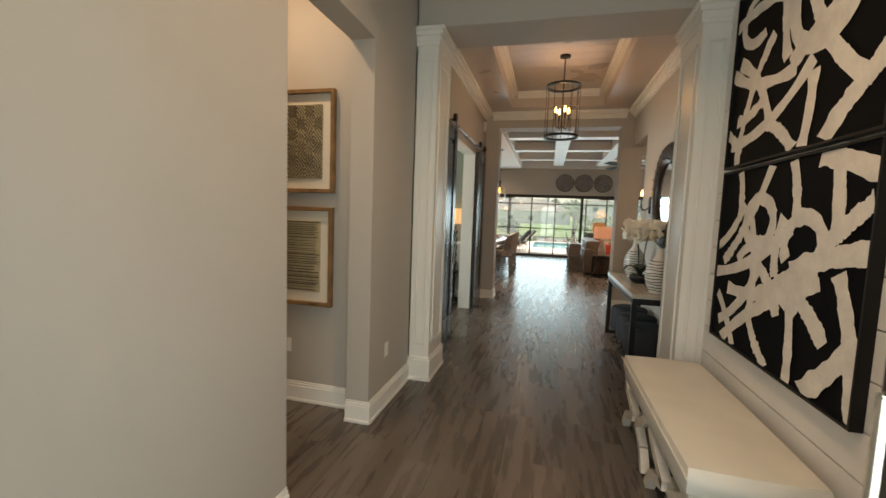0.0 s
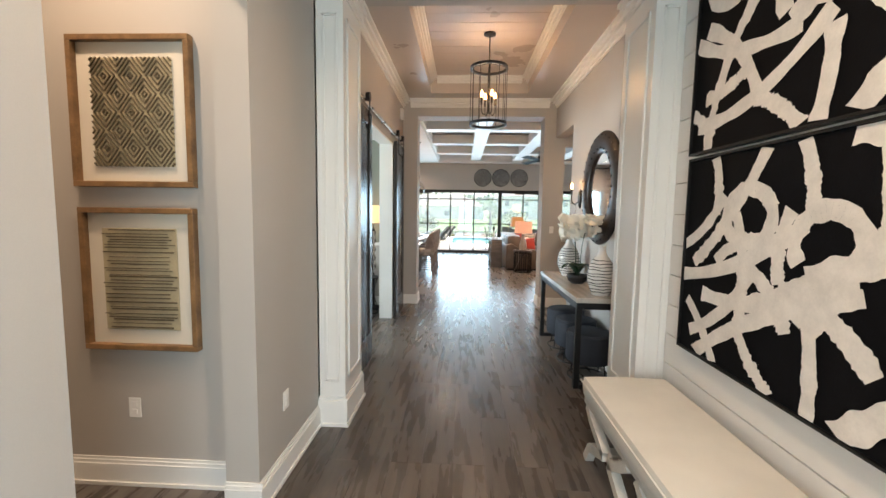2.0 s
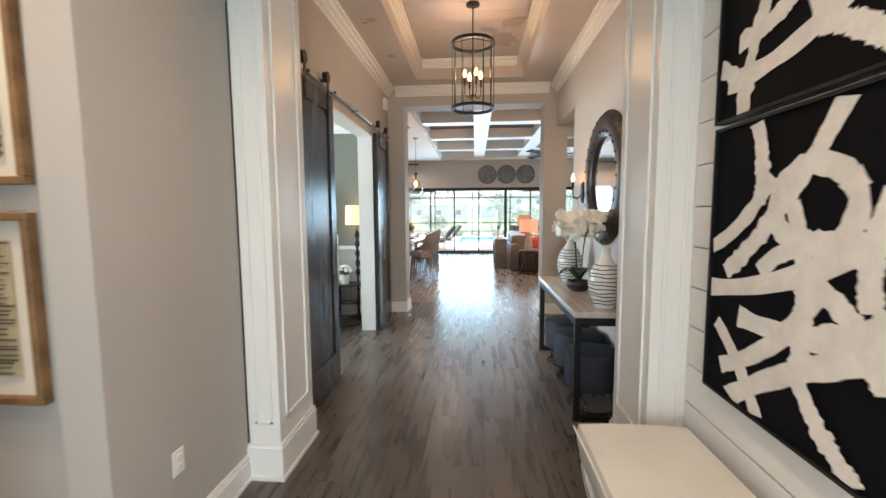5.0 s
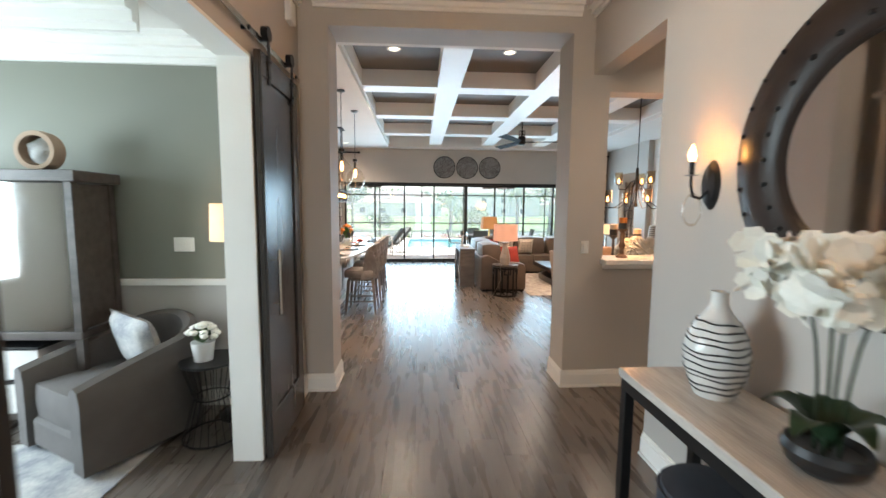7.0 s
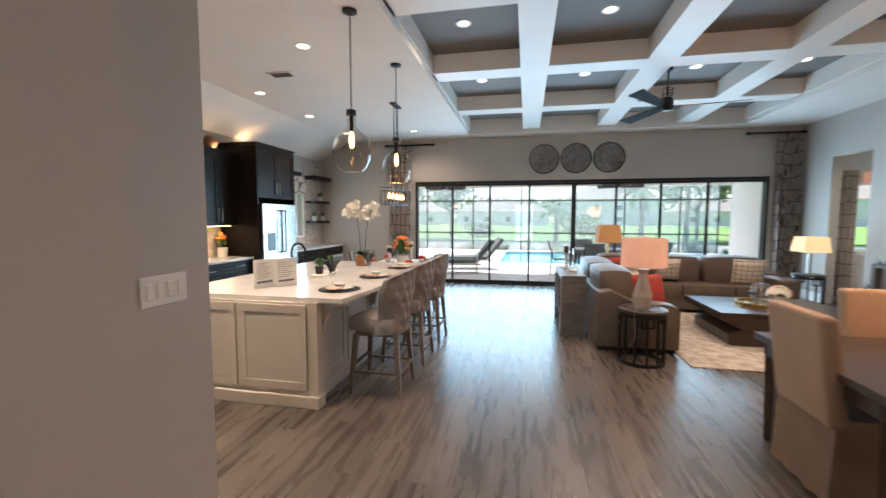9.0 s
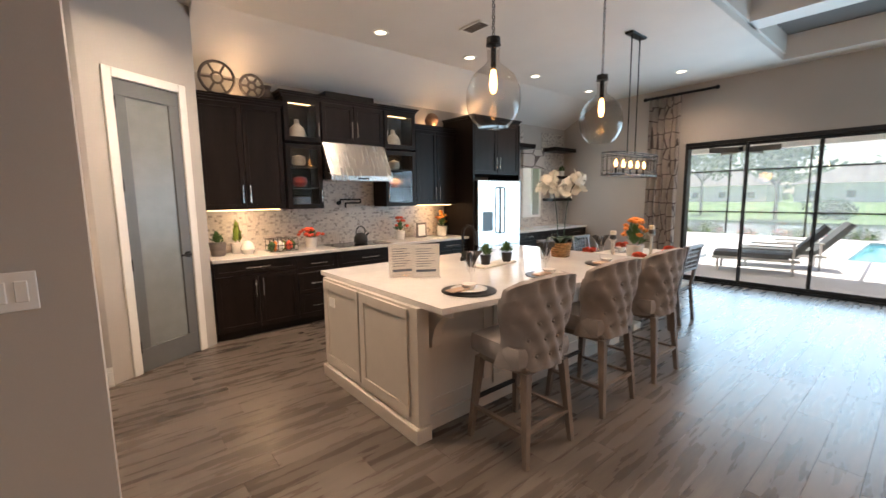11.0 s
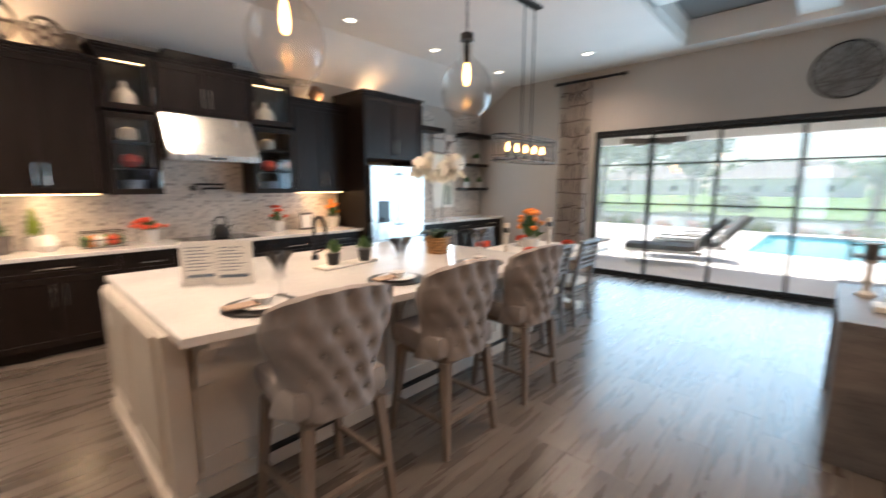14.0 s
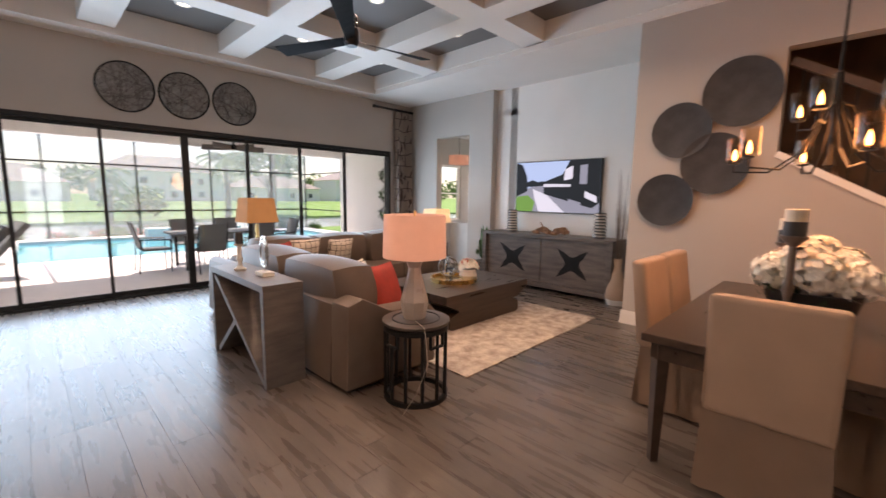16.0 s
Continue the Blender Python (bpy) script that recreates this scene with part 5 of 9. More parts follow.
tube(bm, [(-0.02, 0, 0), (0.05, 0, 0), (0.05, 0, 0.05), (0.05, 0.32, 0.05), (0.05, 0.32, 0.0), (0.05, 0.08, 0.0), (0.05, 0.08, -0.07)], 0.011)
part("arm", bm, "black", ob, smooth=True)
bm = B()
rod(bm, (-0.02, 0, 0), (0.0, 0, 0), 0.03, seg=16)
part("flange", bm, "black", ob)
for a, b in ((9.25, 10.05), (12.15, 12.88)):
    area("under_cabinet_light", (-4.50, (a + b) / 2, 1.435), (-4.56, (a + b) / 2, 0.9), 0.06, b - a, 3.2, (1.0, 0.66, 0.36))
    solid("light_strip", [(-4.53, a, 1.438, -4.50, b, 1.449)], "ledstrip", "warm under-cabinet light strip", "light", kind="thing")
for a, b, z in ((9.25, 10.05, 2.76), (12.15, 12.85, 2.70), (13.0, 13.98, 2.88)):
    area("over_cabinet_light", (-4.52, (a + b) / 2, z), (-4.45, (a + b) / 2, 3.4), 0.06, b - a, 2.4 * (b - a), (1.0, 0.62, 0.32))

# stretch past the refrigerator
for a, b in ((14.08, 14.85), (14.85, 15.65), (15.65, 16.44)):
    cabinet("base_cabinet", "x", XB, -4.14, a, b, 0, 0.885, two, "dark espresso base cabinet with doors and a drawer", toe=True)
solid("worktop", [(XB, 14.07, 0.885, -4.105, 16.46, 0.922)], "quartz", "white quartz worktop below the kitchen window", "worktop", kind="thing", bevel=0.003)
for z in (1.45, 1.93):
    for a, b in ((15.72, 16.46),):
        solid("wall_shelf", [(XB, a, z, -4.48, b, z + 0.06)], "espresso", "thick dark floating wooden shelf", "shelf", kind="thing", bevel=0.004)
solid("wall_shelf", [(XB, 14.1, 2.50, -4.42, 15.05, 2.58)], "espresso", "thick dark floating wooden shelf", "shelf", kind="thing", bevel=0.004)
solid("wall_shelf", [(XB, 15.70, 2.50, -4.42, 16.46, 2.58)], "espresso", "thick dark floating wooden shelf", "shelf", kind="thing", bevel=0.004)
ob = thing("window_1", "white kitchen window with a patterned roman shade", "window", kind="structure")
bm = B()
for b in ((15.05, 1.12, 15.65, 1.17), (15.05, 2.28, 15.65, 2.33), (15.05, 1.17, 15.10, 2.28), (15.60, 1.17, 15.65, 2.28), (15.34, 1.17, 15.36, 2.28)):
    box(bm, -4.76, b[0], b[1], -4.735, b[2], b[3])
part("frame", bm, "white", ob)
bm = B()
box(bm, -4.73, 14.98, 2.14, -4.68, 15.68, 2.52, 0.012)
part("roman_shade", bm, "curtain", ob, "trellis patterned roman shade")


def pot_plant(at, s, label, pot_mat="ceramic", leaf_mat="leaf", n=60, spread=0.1, h=0.14, flower=None, seed=1):
    ob = thing("potted_plant", label, "plant", at, group="small potted plants")
    bm = B()
    lathe(bm, [(0, 0), (0.045 * s, 0), (0.058 * s, 0.10 * s), (0.050 * s, 0.10 * s), (0, 0.09 * s)], 18)
    part("pot", bm, pot_mat, ob, smooth=True)
    rng = random.Random(seed)
    bm = B()
    for i in range(n):
        a, e, L = rng.uniform(0, 6.28), rng.uniform(0.2, 1.4), rng.uniform(0.6, 1.0)
        tip = Vector((math.cos(a) * math.cos(e) * spread * L, math.sin(a) * math.cos(e) * spread * L, 0.1 * s + math.sin(e) * h * L))
        base = Vector((0.02 * math.cos(a), 0.02 * math.sin(a), 0.09 * s)).lerp(tip, rng.uniform(0.1, 0.6))
        m = Vector((-math.sin(a), math.cos(a), 0.3)) * 0.016 * s
        mid = base.lerp(tip, 0.5) + Vector((0, 0, 0.012))
        bm.faces.new([bm.verts.new(v) for v in (base, mid + m, tip, mid - m)])
    part("leaves", bm, leaf_mat, ob)
    if flower:
        bm = B()
        for i in range(int(n * 0.45)):
            a, e = rng.uniform(0, 6.28), rng.uniform(0.3, 1.4)
            ball(bm, (math.cos(a) * math.cos(e) * spread, math.sin(a) * math.cos(e) * spread, 0.1 * s + math.sin(e) * h * 0.95), 0.022 * s, 1, sz=0.7, rough=0.4)
        part("blossoms", bm, flower, ob)


pot_plant((-4.5, 9.32, 0.922), 1.6, "green plant in a wide grey woven pot", "greywood", n=40, seed=2)
pot_plant((-4.6, 9.55, 0.922), 1.3, "bright green grass in a tall white pot", "ceramic", "lime", 50, 0.07, 0.30, seed=3)
pot_plant((-4.48, 10.42, 0.922), 1.4, "coral red flowers in a low white planter", "ceramic", "leaf", 40, 0.16, 0.13, "coral", 4)
pot_plant((-4.52, 11.85, 0.922), 1.4, "red and white lilies in a white pitcher", "ceramic", "leaf", 24, 0.12, 0.22, "coral", 5)
pot_plant((-4.55, 12.72, 0.922), 1.6, "orange flowers in a white jug", "ceramic", "leaf", 26, 0.10, 0.26, "orange", 6)
pot_plant((-4.6, 15.9, 1.51), 1.1, "small green plant in a white pot on a shelf", n=40, seed=7)
pot_plant((-4.6, 16.3, 1.51), 1.1, "small green plant in a white pot on a shelf", n=40, seed=8)
pot_plant((-4.6, 16.2, 1.99), 1.1, "small green plant in a white pot on a shelf", n=40, seed=9)
ob = thing("jar", "dotted white spherical jar on the worktop", "vase", (-4.42, 9.62, 0.922))
bm = B()
lathe(bm, [(0, 0), (0.05, 0), (0.08, 0.06), (0.06, 0.13), (0.025, 0.16), (0.0, 0.16)], 20)
part("body", bm, "ceramic", ob, smooth=True)
ob = thing("wire_basket", "black wire basket of packets and fruit", "basket", (-4.42, 10.02, 0.922))
bm = B()
for z in (0.01, 0.08, 0.16):
    for a, b in (((-0.09, -0.17, z), (0.09, -0.17, z)), ((0.09, -0.17, z), (0.09, 0.17, z)), ((0.09, 0.17, z), (-0.09, 0.17, z)), ((-0.09, 0.17, z), (-0.09, -0.17, z))):
        rod(bm, a, b, 0.004, seg=6)
for k in range(8):
    y = -0.17 + k * 0.0485
    for x in (-0.09, 0.09):
        rod(bm, (x, y, 0.01), (x, y, 0.16), 0.003, seg=6)
part("wire_mesh", bm, "black", ob)
for k, mm in enumerate(("leaf", "orange", "paper", "lime", "coral", "leaf")):
    bm = B()
    ball(bm, (0.02 * (-1) ** k, -0.13 + k * 0.052, 0.07), 0.05, 1, rough=0.3, sz=1.3)
    part("packet", bm, mm, ob)
ob = thing("photo_frame", "small wooden tabletop frame with a star shape", "picture frame", (-4.55, 12.28, 0.922))
bm = B()
box(bm, 0, -0.10, 0, 0.02, 0.10, 0.24, 0.004)
part("frame", bm, "greywood", ob)
bm = B()
box(bm, 0.0205, -0.07, 0.03, 0.023, 0.07, 0.21)
part("print", bm, "paper", ob)
for x, y, r, lb in ((-4.5, 9.45, 0.19, "carved wooden sphere ring on the cabinet top"), (-4.45, 9.80, 0.14, "smaller carved wooden ring on the cabinet top")):
    ob = thing("wooden_ring", lb, "ornament", (x, y, 2.735 + r), group="cabinet top ornaments")
    bm = B()
    ring(bm, (0, 0, 0), r - 0.015, 0.016, "X", tseg=6)
    ring(bm, (0, 0, 0), r * 0.3, 0.013, "X", tseg=6)
    for k in range(6):
        a = k * math.pi / 3
        rod(bm, (0, 0.3 * r * math.cos(a), 0.3 * r * math.sin(a)), (0, r * 0.92 * math.cos(a), r * 0.92 * math.sin(a)), 0.013, seg=6)
    part("ring", bm, "greywood", ob, smooth=True)
ob = thing("cabinet_urn", "dark rounded urn on the cabinet top", "ornament", (-4.5, 12.5, 2.675))
bm = B()
ball(bm, (0, 0, 0.11), 0.11, 2, rough=0.25)
part("body", bm, "driftwood", ob, smooth=True)
ob = thing("metal_pitcher", "dull metal pitcher on the cabinet top", "ornament", (-4.6, 10.0, 2.735))
bm = B()
lathe(bm, [(0, 0), (0.06, 0), (0.09, 0.06), (0.05, 0.16), (0.07, 0.2), (0, 0.2)], 16)
part("body", bm, "greywood", ob, smooth=True)

# ovens and the side run
ob = cabinet("oven_tower", "y", 7.425, 8.12, -2.84, -1.42, 0, 2.86, [(0.19, 0.02, 1, 0.115, "h"), (0.19, 0.69, 0.6, 0.99, "r"), (0.6, 0.69, 1, 0.99, "l"), (0, 0.02, 0.19, 0.99, "")], "tall dark espresso cabinet housing two wall ovens", toe=True, group="oven cabinet", crown_=True)
for z0, z1, lb in ((0.44, 1.20, "stainless steel wall oven with dark glass"), (1.24, 1.96, "stainless steel microwave oven with dark glass")):
    ov = thing("wall_oven", lb, "oven", group="wall ovens")
    x0, x1, f = -2.58, -1.46, 8.122
    bm = B()
    box(bm, x0, f, z0, x1, f + 0.03, z1, 0.004)
    part("front", bm, "steel", ov)
    bm = B()
    box(bm, x0 + 0.14, f + 0.0305, z0 + 0.10, x1 - 0.14, f + 0.036, z1 - 0.27, 0.003)
    part("window", bm, "blackglass", ov, "black oven window")
    bm = B()
    box(bm, x0 + 0.02 if z0 > 1 else x0 + 0.3, f + 0.0305, z1 - (0.15 if z0 > 1 else 0.12), x1 - 0.02 if z0 > 1 else x1 - 0.3, f + 0.034, z1 - 0.02)
    part("display", bm, "blackglass", ov)
    bm = B()
    if z0 > 1:
        tube(bm, [(x0 + 0.06, f + 0.03, z1 - 0.21), (x0 + 0.06, f + 0.085, z1 - 0.21), (x1 - 0.06, f + 0.085, z1 - 0.21), (x1 - 0.06, f + 0.03, z1 - 0.21)], 0.018)
    else:
        for xx in ((x0 + x1) / 2 - 0.03, (x0 + x1) / 2 + 0.03):
            tube(bm, [(xx, f + 0.03, z0 + 0.08), (xx, f + 0.085, z0 + 0.1), (xx, f + 0.085, z1 - 0.22), (xx, f + 0.03, z1 - 0.2)], 0.018)
    part("handle", bm, "nickel", ov, smooth=True)
for a, b in ((-3.22, -2.85), (-3.59, -3.22)):
    cabinet("base_cabinet", "y", 7.425, 8.09, a, b, 0, 0.885, three if a < -3.4 else [(0, 0.8, 1, 1, "h"), (0, 0, 1, 0.8, "l")], "dark espresso base cabinet beside the ovens", toe=True)
solid("worktop", [(-3.595, 7.425, 0.885, -2.845, 8.12, 0.922)], "quartz", "white quartz worktop beside the ovens", "worktop", kind="thing", bevel=0.003)
cabinet("wall_cabinet", "y", 7.425, 7.76, -3.20, -2.845, 1.45, 2.62, [(0, 0, 1, 1, "r")], "dark espresso wall cabinet beside the ovens", crown_=True, group="wall cabinets")
area("under_cabinet_light", (-3.0, 7.62, 1.435), (-3.0, 7.55, 0.9), 0.6, 0.06, 6.0, (1.0, 0.66, 0.36))
solid("backsplash_south", [(-3.595, 7.421, 0.922, -2.845, 7.428, 1.45), (-3.60, 7.43, 0.922, -3.594, 8.20, 1.45)], "splash_base", "mosaic backsplash grout beside the ovens", "backsplash")
solid("backsplash_west", [(-4.749, 9.18, 0.922, -4.740, 12.92, 1.45), (-4.749, 10.60, 1.45, -4.740, 11.52, 1.80), (-4.749, 14.07, 0.922, -4.740, 16.46, 1.12), (-4.749, 15.66, 1.12, -4.740, 16.46, 2.9), (-4.749, 14.07, 1.12, -4.740, 15.04, 2.9)], "splash_base", "mosaic backsplash grout behind the range", "backsplash")

# pantry door
ob = thing("door_2", "slate grey pantry door with a tall frosted pane, closed", "door", kind="structure")
ob.matrix_basis = pose(*_P0, 0, 0, _ang)
bm = B()
for b in ((_s0, 0.005, _s1, 0.22), (_s0, 2.46, _s1, _dh), (_s0, 0.22, _s0 + 0.11, 2.46), (_s1 - 0.11, 0.22, _s1, 2.46)):
    box(bm, b[0] + 0.003, -0.004, b[1], b[2] - 0.003, 0.04, b[3] - 0.003 if b[3] > 2.5 else b[3], 0.003)
part("door_frame", bm, "pantry", ob)
bm = B()
box(bm, _s0 + 0.11, 0.012, 0.22, _s1 - 0.11, 0.022, 2.46)
part("pane", bm, "frost", ob, "frosted glass pane")
bm = B()
rod(bm, (_s1 - 0.05, -0.004, 1.03), (_s1 - 0.05, -0.02, 1.03), 0.03, seg=16)
tube(bm, [(_s1 - 0.05, -0.02, 1.03), (_s1 - 0.05, -0.055, 1.03), (_s1 - 0.15, -0.055, 1.03)], 0.010)
part("handle", bm, "black", ob, "black lever handle", smooth=True)
for z in (0.25, 1.0, 1.7, 2.4):
    bm = B()
    rod(bm, (_s0 + 0.004, -0.012, z - 0.05), (_s0 + 0.004, -0.012, z + 0.05), 0.01)
    part("hinge", bm, "black", ob)
bm = B()
for b in ((_s0 - 0.075, 0, _s0, _dh + 0.08), (_s1, 0, _s1 + 0.075, _dh + 0.08), (_s0, _dh, _s1, _dh + 0.08)):
    box(bm, b[0], -0.02, b[1], b[2], -0.001, b[3], 0.004)
part("casing", bm, "white", ob, "white casing")

# island
ob = thing("kitchen_island", "taupe panelled island with corbels", "kitchen island")
bm = B()
box(bm, -2.60, 9.86, 0.0, -1.30, 12.45, 0.885)
part("body", bm, "island", ob)
bm = B()
for b in ((-2.62, 9.74, 0, -1.19, 9.86, 0.10), (-2.62, 9.86, 0, -2.60, 12.47, 0.10), (-1.30, 9.86, 0, -1.275, 12.47, 0.10)):
    box(bm, *b, 0.004)
part("plinth", bm, "island", ob)
bm = B()
box(bm, -2.60, 9.77, 0.10, -1.21, 9.86, 0.885)
part("end_panel", bm, "island", ob)
for a, b in ((-2.58, -1.96), (-1.94, -1.30)):
    bm = B()
    shaker(bm, "y", 9.77, -1, a, 0.14, b, 0.87, 0.07, 0.016)
    part("panel", bm, "island", ob)
for k in range(4):
    bm = B()
    shaker(bm, "x", -1.30, 1, 9.90 + k * 0.63, 0.14, 10.50 + k * 0.63, 0.87, 0.07, 0.016)
    part("panel", bm, "island", ob)
for y in (9.90, 11.15, 12.35):
    bm = B()
    prof = [(-1.28, 0.885), (-1.02, 0.885), (-1.02, 0.845)] + [(-1.03 - 0.20 * math.sin(t * math.pi / 2 / 6), 0.845 - 0.24 * (1 - math.cos(t * math.pi / 2 / 6))) for t in range(1, 7)] + [(-1.28, 0.58)]
    prism(bm, prof, "y", y, y + 0.07)
    part("corbel", bm, "island", ob)
bm = B()
box(bm, -2.46, 9.752, 0.66, -2.36, 9.758, 0.735)
part("outlet_plate", bm, "plastic", ob, "white outlet plate")
bm = B()
edge = [(-1.0, 9.80)] + [(-1.0 + 0.20 * math.sin(math.pi * 0.5 * t / 8), 9.80 + 2.75 * t / 8) for t in range(1, 9)]
prism(bm, [(-2.72, 9.80)] + edge + [(-2.72, 12.55)], "z", 0.886, 0.924)
tagged(part("island_worktop", bm, "quartz"), "white veined quartz island worktop", "worktop")


def bar_stool(name, at):
    """Faces -x, towards the island."""
    ob = thing(name, "button-tufted grey linen bar stool with wooden legs", "bar stool", at, group="stools at the island")
    bm = B()
    cushion(bm, -0.25, -0.235, 0.58, 0.20, 0.235, 0.70, 0.25, 6)
    part("seat", bm, "linen", ob, smooth=True).rotation_euler.z = radians(-4)
    bm = B()
    n, m = 44, 28
    for sgn, off in ((1, 0.0), (-1, 0.07)):
        rows = []
        for j in range(m + 1):
            v = j / m
            z = 0.56 + v * 0.53
            half = 0.232 + 0.078 * (0.5 - 0.5 * math.cos(math.pi * min(1, max(0, v - 0.25) / 0.5))) + 0.03 * max(0, 0.22 - v) / 0.22 - 0.012 * max(0, v - 0.85) / 0.15
            row = []
            for i in range(n + 1):
                u = -1 + 2 * i / n
                y = u * half * (1.0 if abs(u) < 0.98 else 0.99)
                x = 0.24 + 0.05 * v - 0.20 * abs(u) ** 3 * (1 - 0.35 * v) - off * (1 - 0.6 * abs(u) ** 6)
                zz = z + (0.03 * (1 - u * u) if v > 0.9 else 0) - (0.04 * abs(u) ** 4 if v > 0.85 else 0)
                dimp = 0.0
                for a in range(-2, 3):
                    for b in range(5):
                        cu, cv = a * 0.40 + (0.20 if b % 2 else 0), 0.16 + b * 0.19
                        d2 = ((u - cu) * half / 0.024) ** 2 + ((v - cv) * 0.53 / 0.024) ** 2
                        dimp += 0.026 * math.exp(-d2)
                dimp += 0.005 * (1 + math.cos(2 * math.pi * (u / 0.4 + (v - 0.16) / 0.38))) * (1 - abs(u) ** 6)
                row.append(bm.verts.new((x - sgn * dimp, y, zz)))
            rows.append(row)
        for r0, r1 in zip(rows, rows[1:]):
            for i in range(n):
                f = (r0[i], r0[i + 1], r1[i + 1], r1[i])
                bm.faces.new(f if sgn > 0 else f[::-1])
        if sgn > 0:
            outer = rows
        else:
            for a, b in ((outer[-1], rows[-1]), (rows[0], outer[0])):
                for i in range(n):
                    bm.faces.new((a[i], a[i + 1], b[i + 1], b[i]))
            for i, fl in ((0, 1), (n, 0)):
                for j in range(m):
                    f = (outer[j][i], outer[j + 1][i], rows[j + 1][i], rows[j][i])
                    bm.faces.new(f if fl else f[::-1])
    back = part("backrest", bm, "linen", ob, "tufted wing-shaped backrest", smooth=True)
    back.rotation_euler.z = radians(-4)
    for a in range(-2, 3):
        for b in range(4):
            u, v = a * 0.40 + (0.20 if b % 2 else 0), 0.16 + b * 0.19
            if abs(u) > 0.95:
                continue
            bm = B()
            ball(bm, (0.24 + 0.05 * v - 0.20 * abs(u) ** 3 * (1 - 0.35 * v) - 0.022, u * 0.255, 0.56 + v * 0.53), 0.011, 1)
            part("button", bm, "linen", back, smooth=True)
    bm = B()
    box(bm, -0.2, -0.19, 0.53, 0.19, 0.19, 0.58, 0.01)
    part("seat_frame", bm, "stoolwood", ob)
    for x, y in ((-0.19, -0.18), (-0.19, 0.18), (0.18, -0.18), (0.18, 0.18)):
        bm = B()
        a, b = Vector((x, y, 0.55)), Vector((x * 1.25, y * 1.25, 0.0))
        rod(bm, b, a, 0.022, 0.034, seg=4)
        part("leg", bm, "stoolwood", ob)
    for (x0, y0), (x1, y1), mm in (((-0.22, -0.21), (-0.22, 0.21), "black"), ((-0.22, -0.21), (0.21, -0.21), "stoolwood"), ((-0.22, 0.21), (0.21, 0.21), "stoolwood"), ((0.21, -0.21), (0.21, 0.21), "stoolwood")):
        bm = B()
        z = 0.26 if mm == "black" else 0.21
        bar(bm, (x0, y0, z), (x1, y1, z), 0.028, 0.02)
        part("stretcher", bm, mm, ob)
    return ob


_st = bar_stool("bar_stool", (-0.83, 10.31, 0))
copy_thing(_st, pose(-0.83, 11.15, 0))
copy_thing(_st, pose(-0.83, 11.97, 0))


def setting(at, seed):
    x, y, z = at
    ob = thing("place_setting", "dark charger with white plates, cup and folded napkin", "tableware", at, group="place settings")
    for nm, prof, mm in (("charger", [(0, 0), (0.15, 0), (0.19, 0.006), (0.19, 0.010), (0, 0.006)], "stripe"), ("plate", [(0, 0.008), (0.09, 0.008), (0.125, 0.022), (0.12, 0.024), (0, 0.014)], "ceramic"), ("bowl", [(0, 0.016), (0.03, 0.016), (0.055, 0.055), (0.05, 0.055), (0, 0.022)], "ceramic")):
        bm = B()
        lathe(bm, prof, 28)
        part(nm, bm, mm, ob, smooth=True)
    bm = B()
    box(bm, -0.03, -0.19, 0.024, 0.05, -0.03, 0.036, 0.005)
    part("napkin", bm, "slip", ob, "folded tan napkin")
    g = thing("goblet", "clear stemmed goblet holding a folded grey napkin", "glass", (x - 0.16, y + 0.17, z), group="goblets")
    bm = B()
    lathe(bm, [(0, 0), (0.035, 0), (0.008, 0.012), (0.006, 0.07), (0.035, 0.10), (0.043, 0.19), (0.040, 0.19), (0.030, 0.105), (0, 0.085)], 20)
    part("bowl", bm, "glass", g, smooth=True)
    bm = B()
    rng = random.Random(seed)
    for k in range(9):
        a = k * 0.7
        p = [Vector((0.012 * math.cos(a), 0.012 * math.sin(a), 0.12)), Vector((0.05 * math.cos(a), 0.05 * math.sin(a), 0.20)), Vector((0.085 * math.cos(a + 0.2), 0.085 * math.sin(a + 0.2), 0.235 + rng.uniform(-0.02, 0.02))), Vector((0.04 * math.cos(a + 0.5), 0.04 * math.sin(a + 0.5), 0.25))]
        bm.faces.new([bm.verts.new(v) for v in p])
    part("napkin", bm, "candledark", g, "dark folded napkin")


for k, y in enumerate((10.22, 11.08, 11.92)):
    setting((-1.22 + 0.03 * k, y, 0.924), k)
ob = thing("kitchen_faucet", "matt black gooseneck kitchen faucet", "tap", (-2.25, 11.1, 0.924))
bm = B()
tube(bm, [(0, 0, 0), (0, 0, 0.26)] + [(0.09 - 0.09 * math.cos(t * math.pi / 8), 0, 0.26 + 0.10 * math.sin(t * math.pi / 8)) for t in range(1, 9)] + [(0.18, 0, 0.18)], 0.013)
part("spout", bm, "black", ob, smooth=True)
bm = B()
rod(bm, (0, 0, 0), (0, 0, 0.04), 0.026, seg=16)
rod(bm, (0, 0.02, 0.06), (0, 0.09, 0.08), 0.008)
part("base", bm, "black", ob)


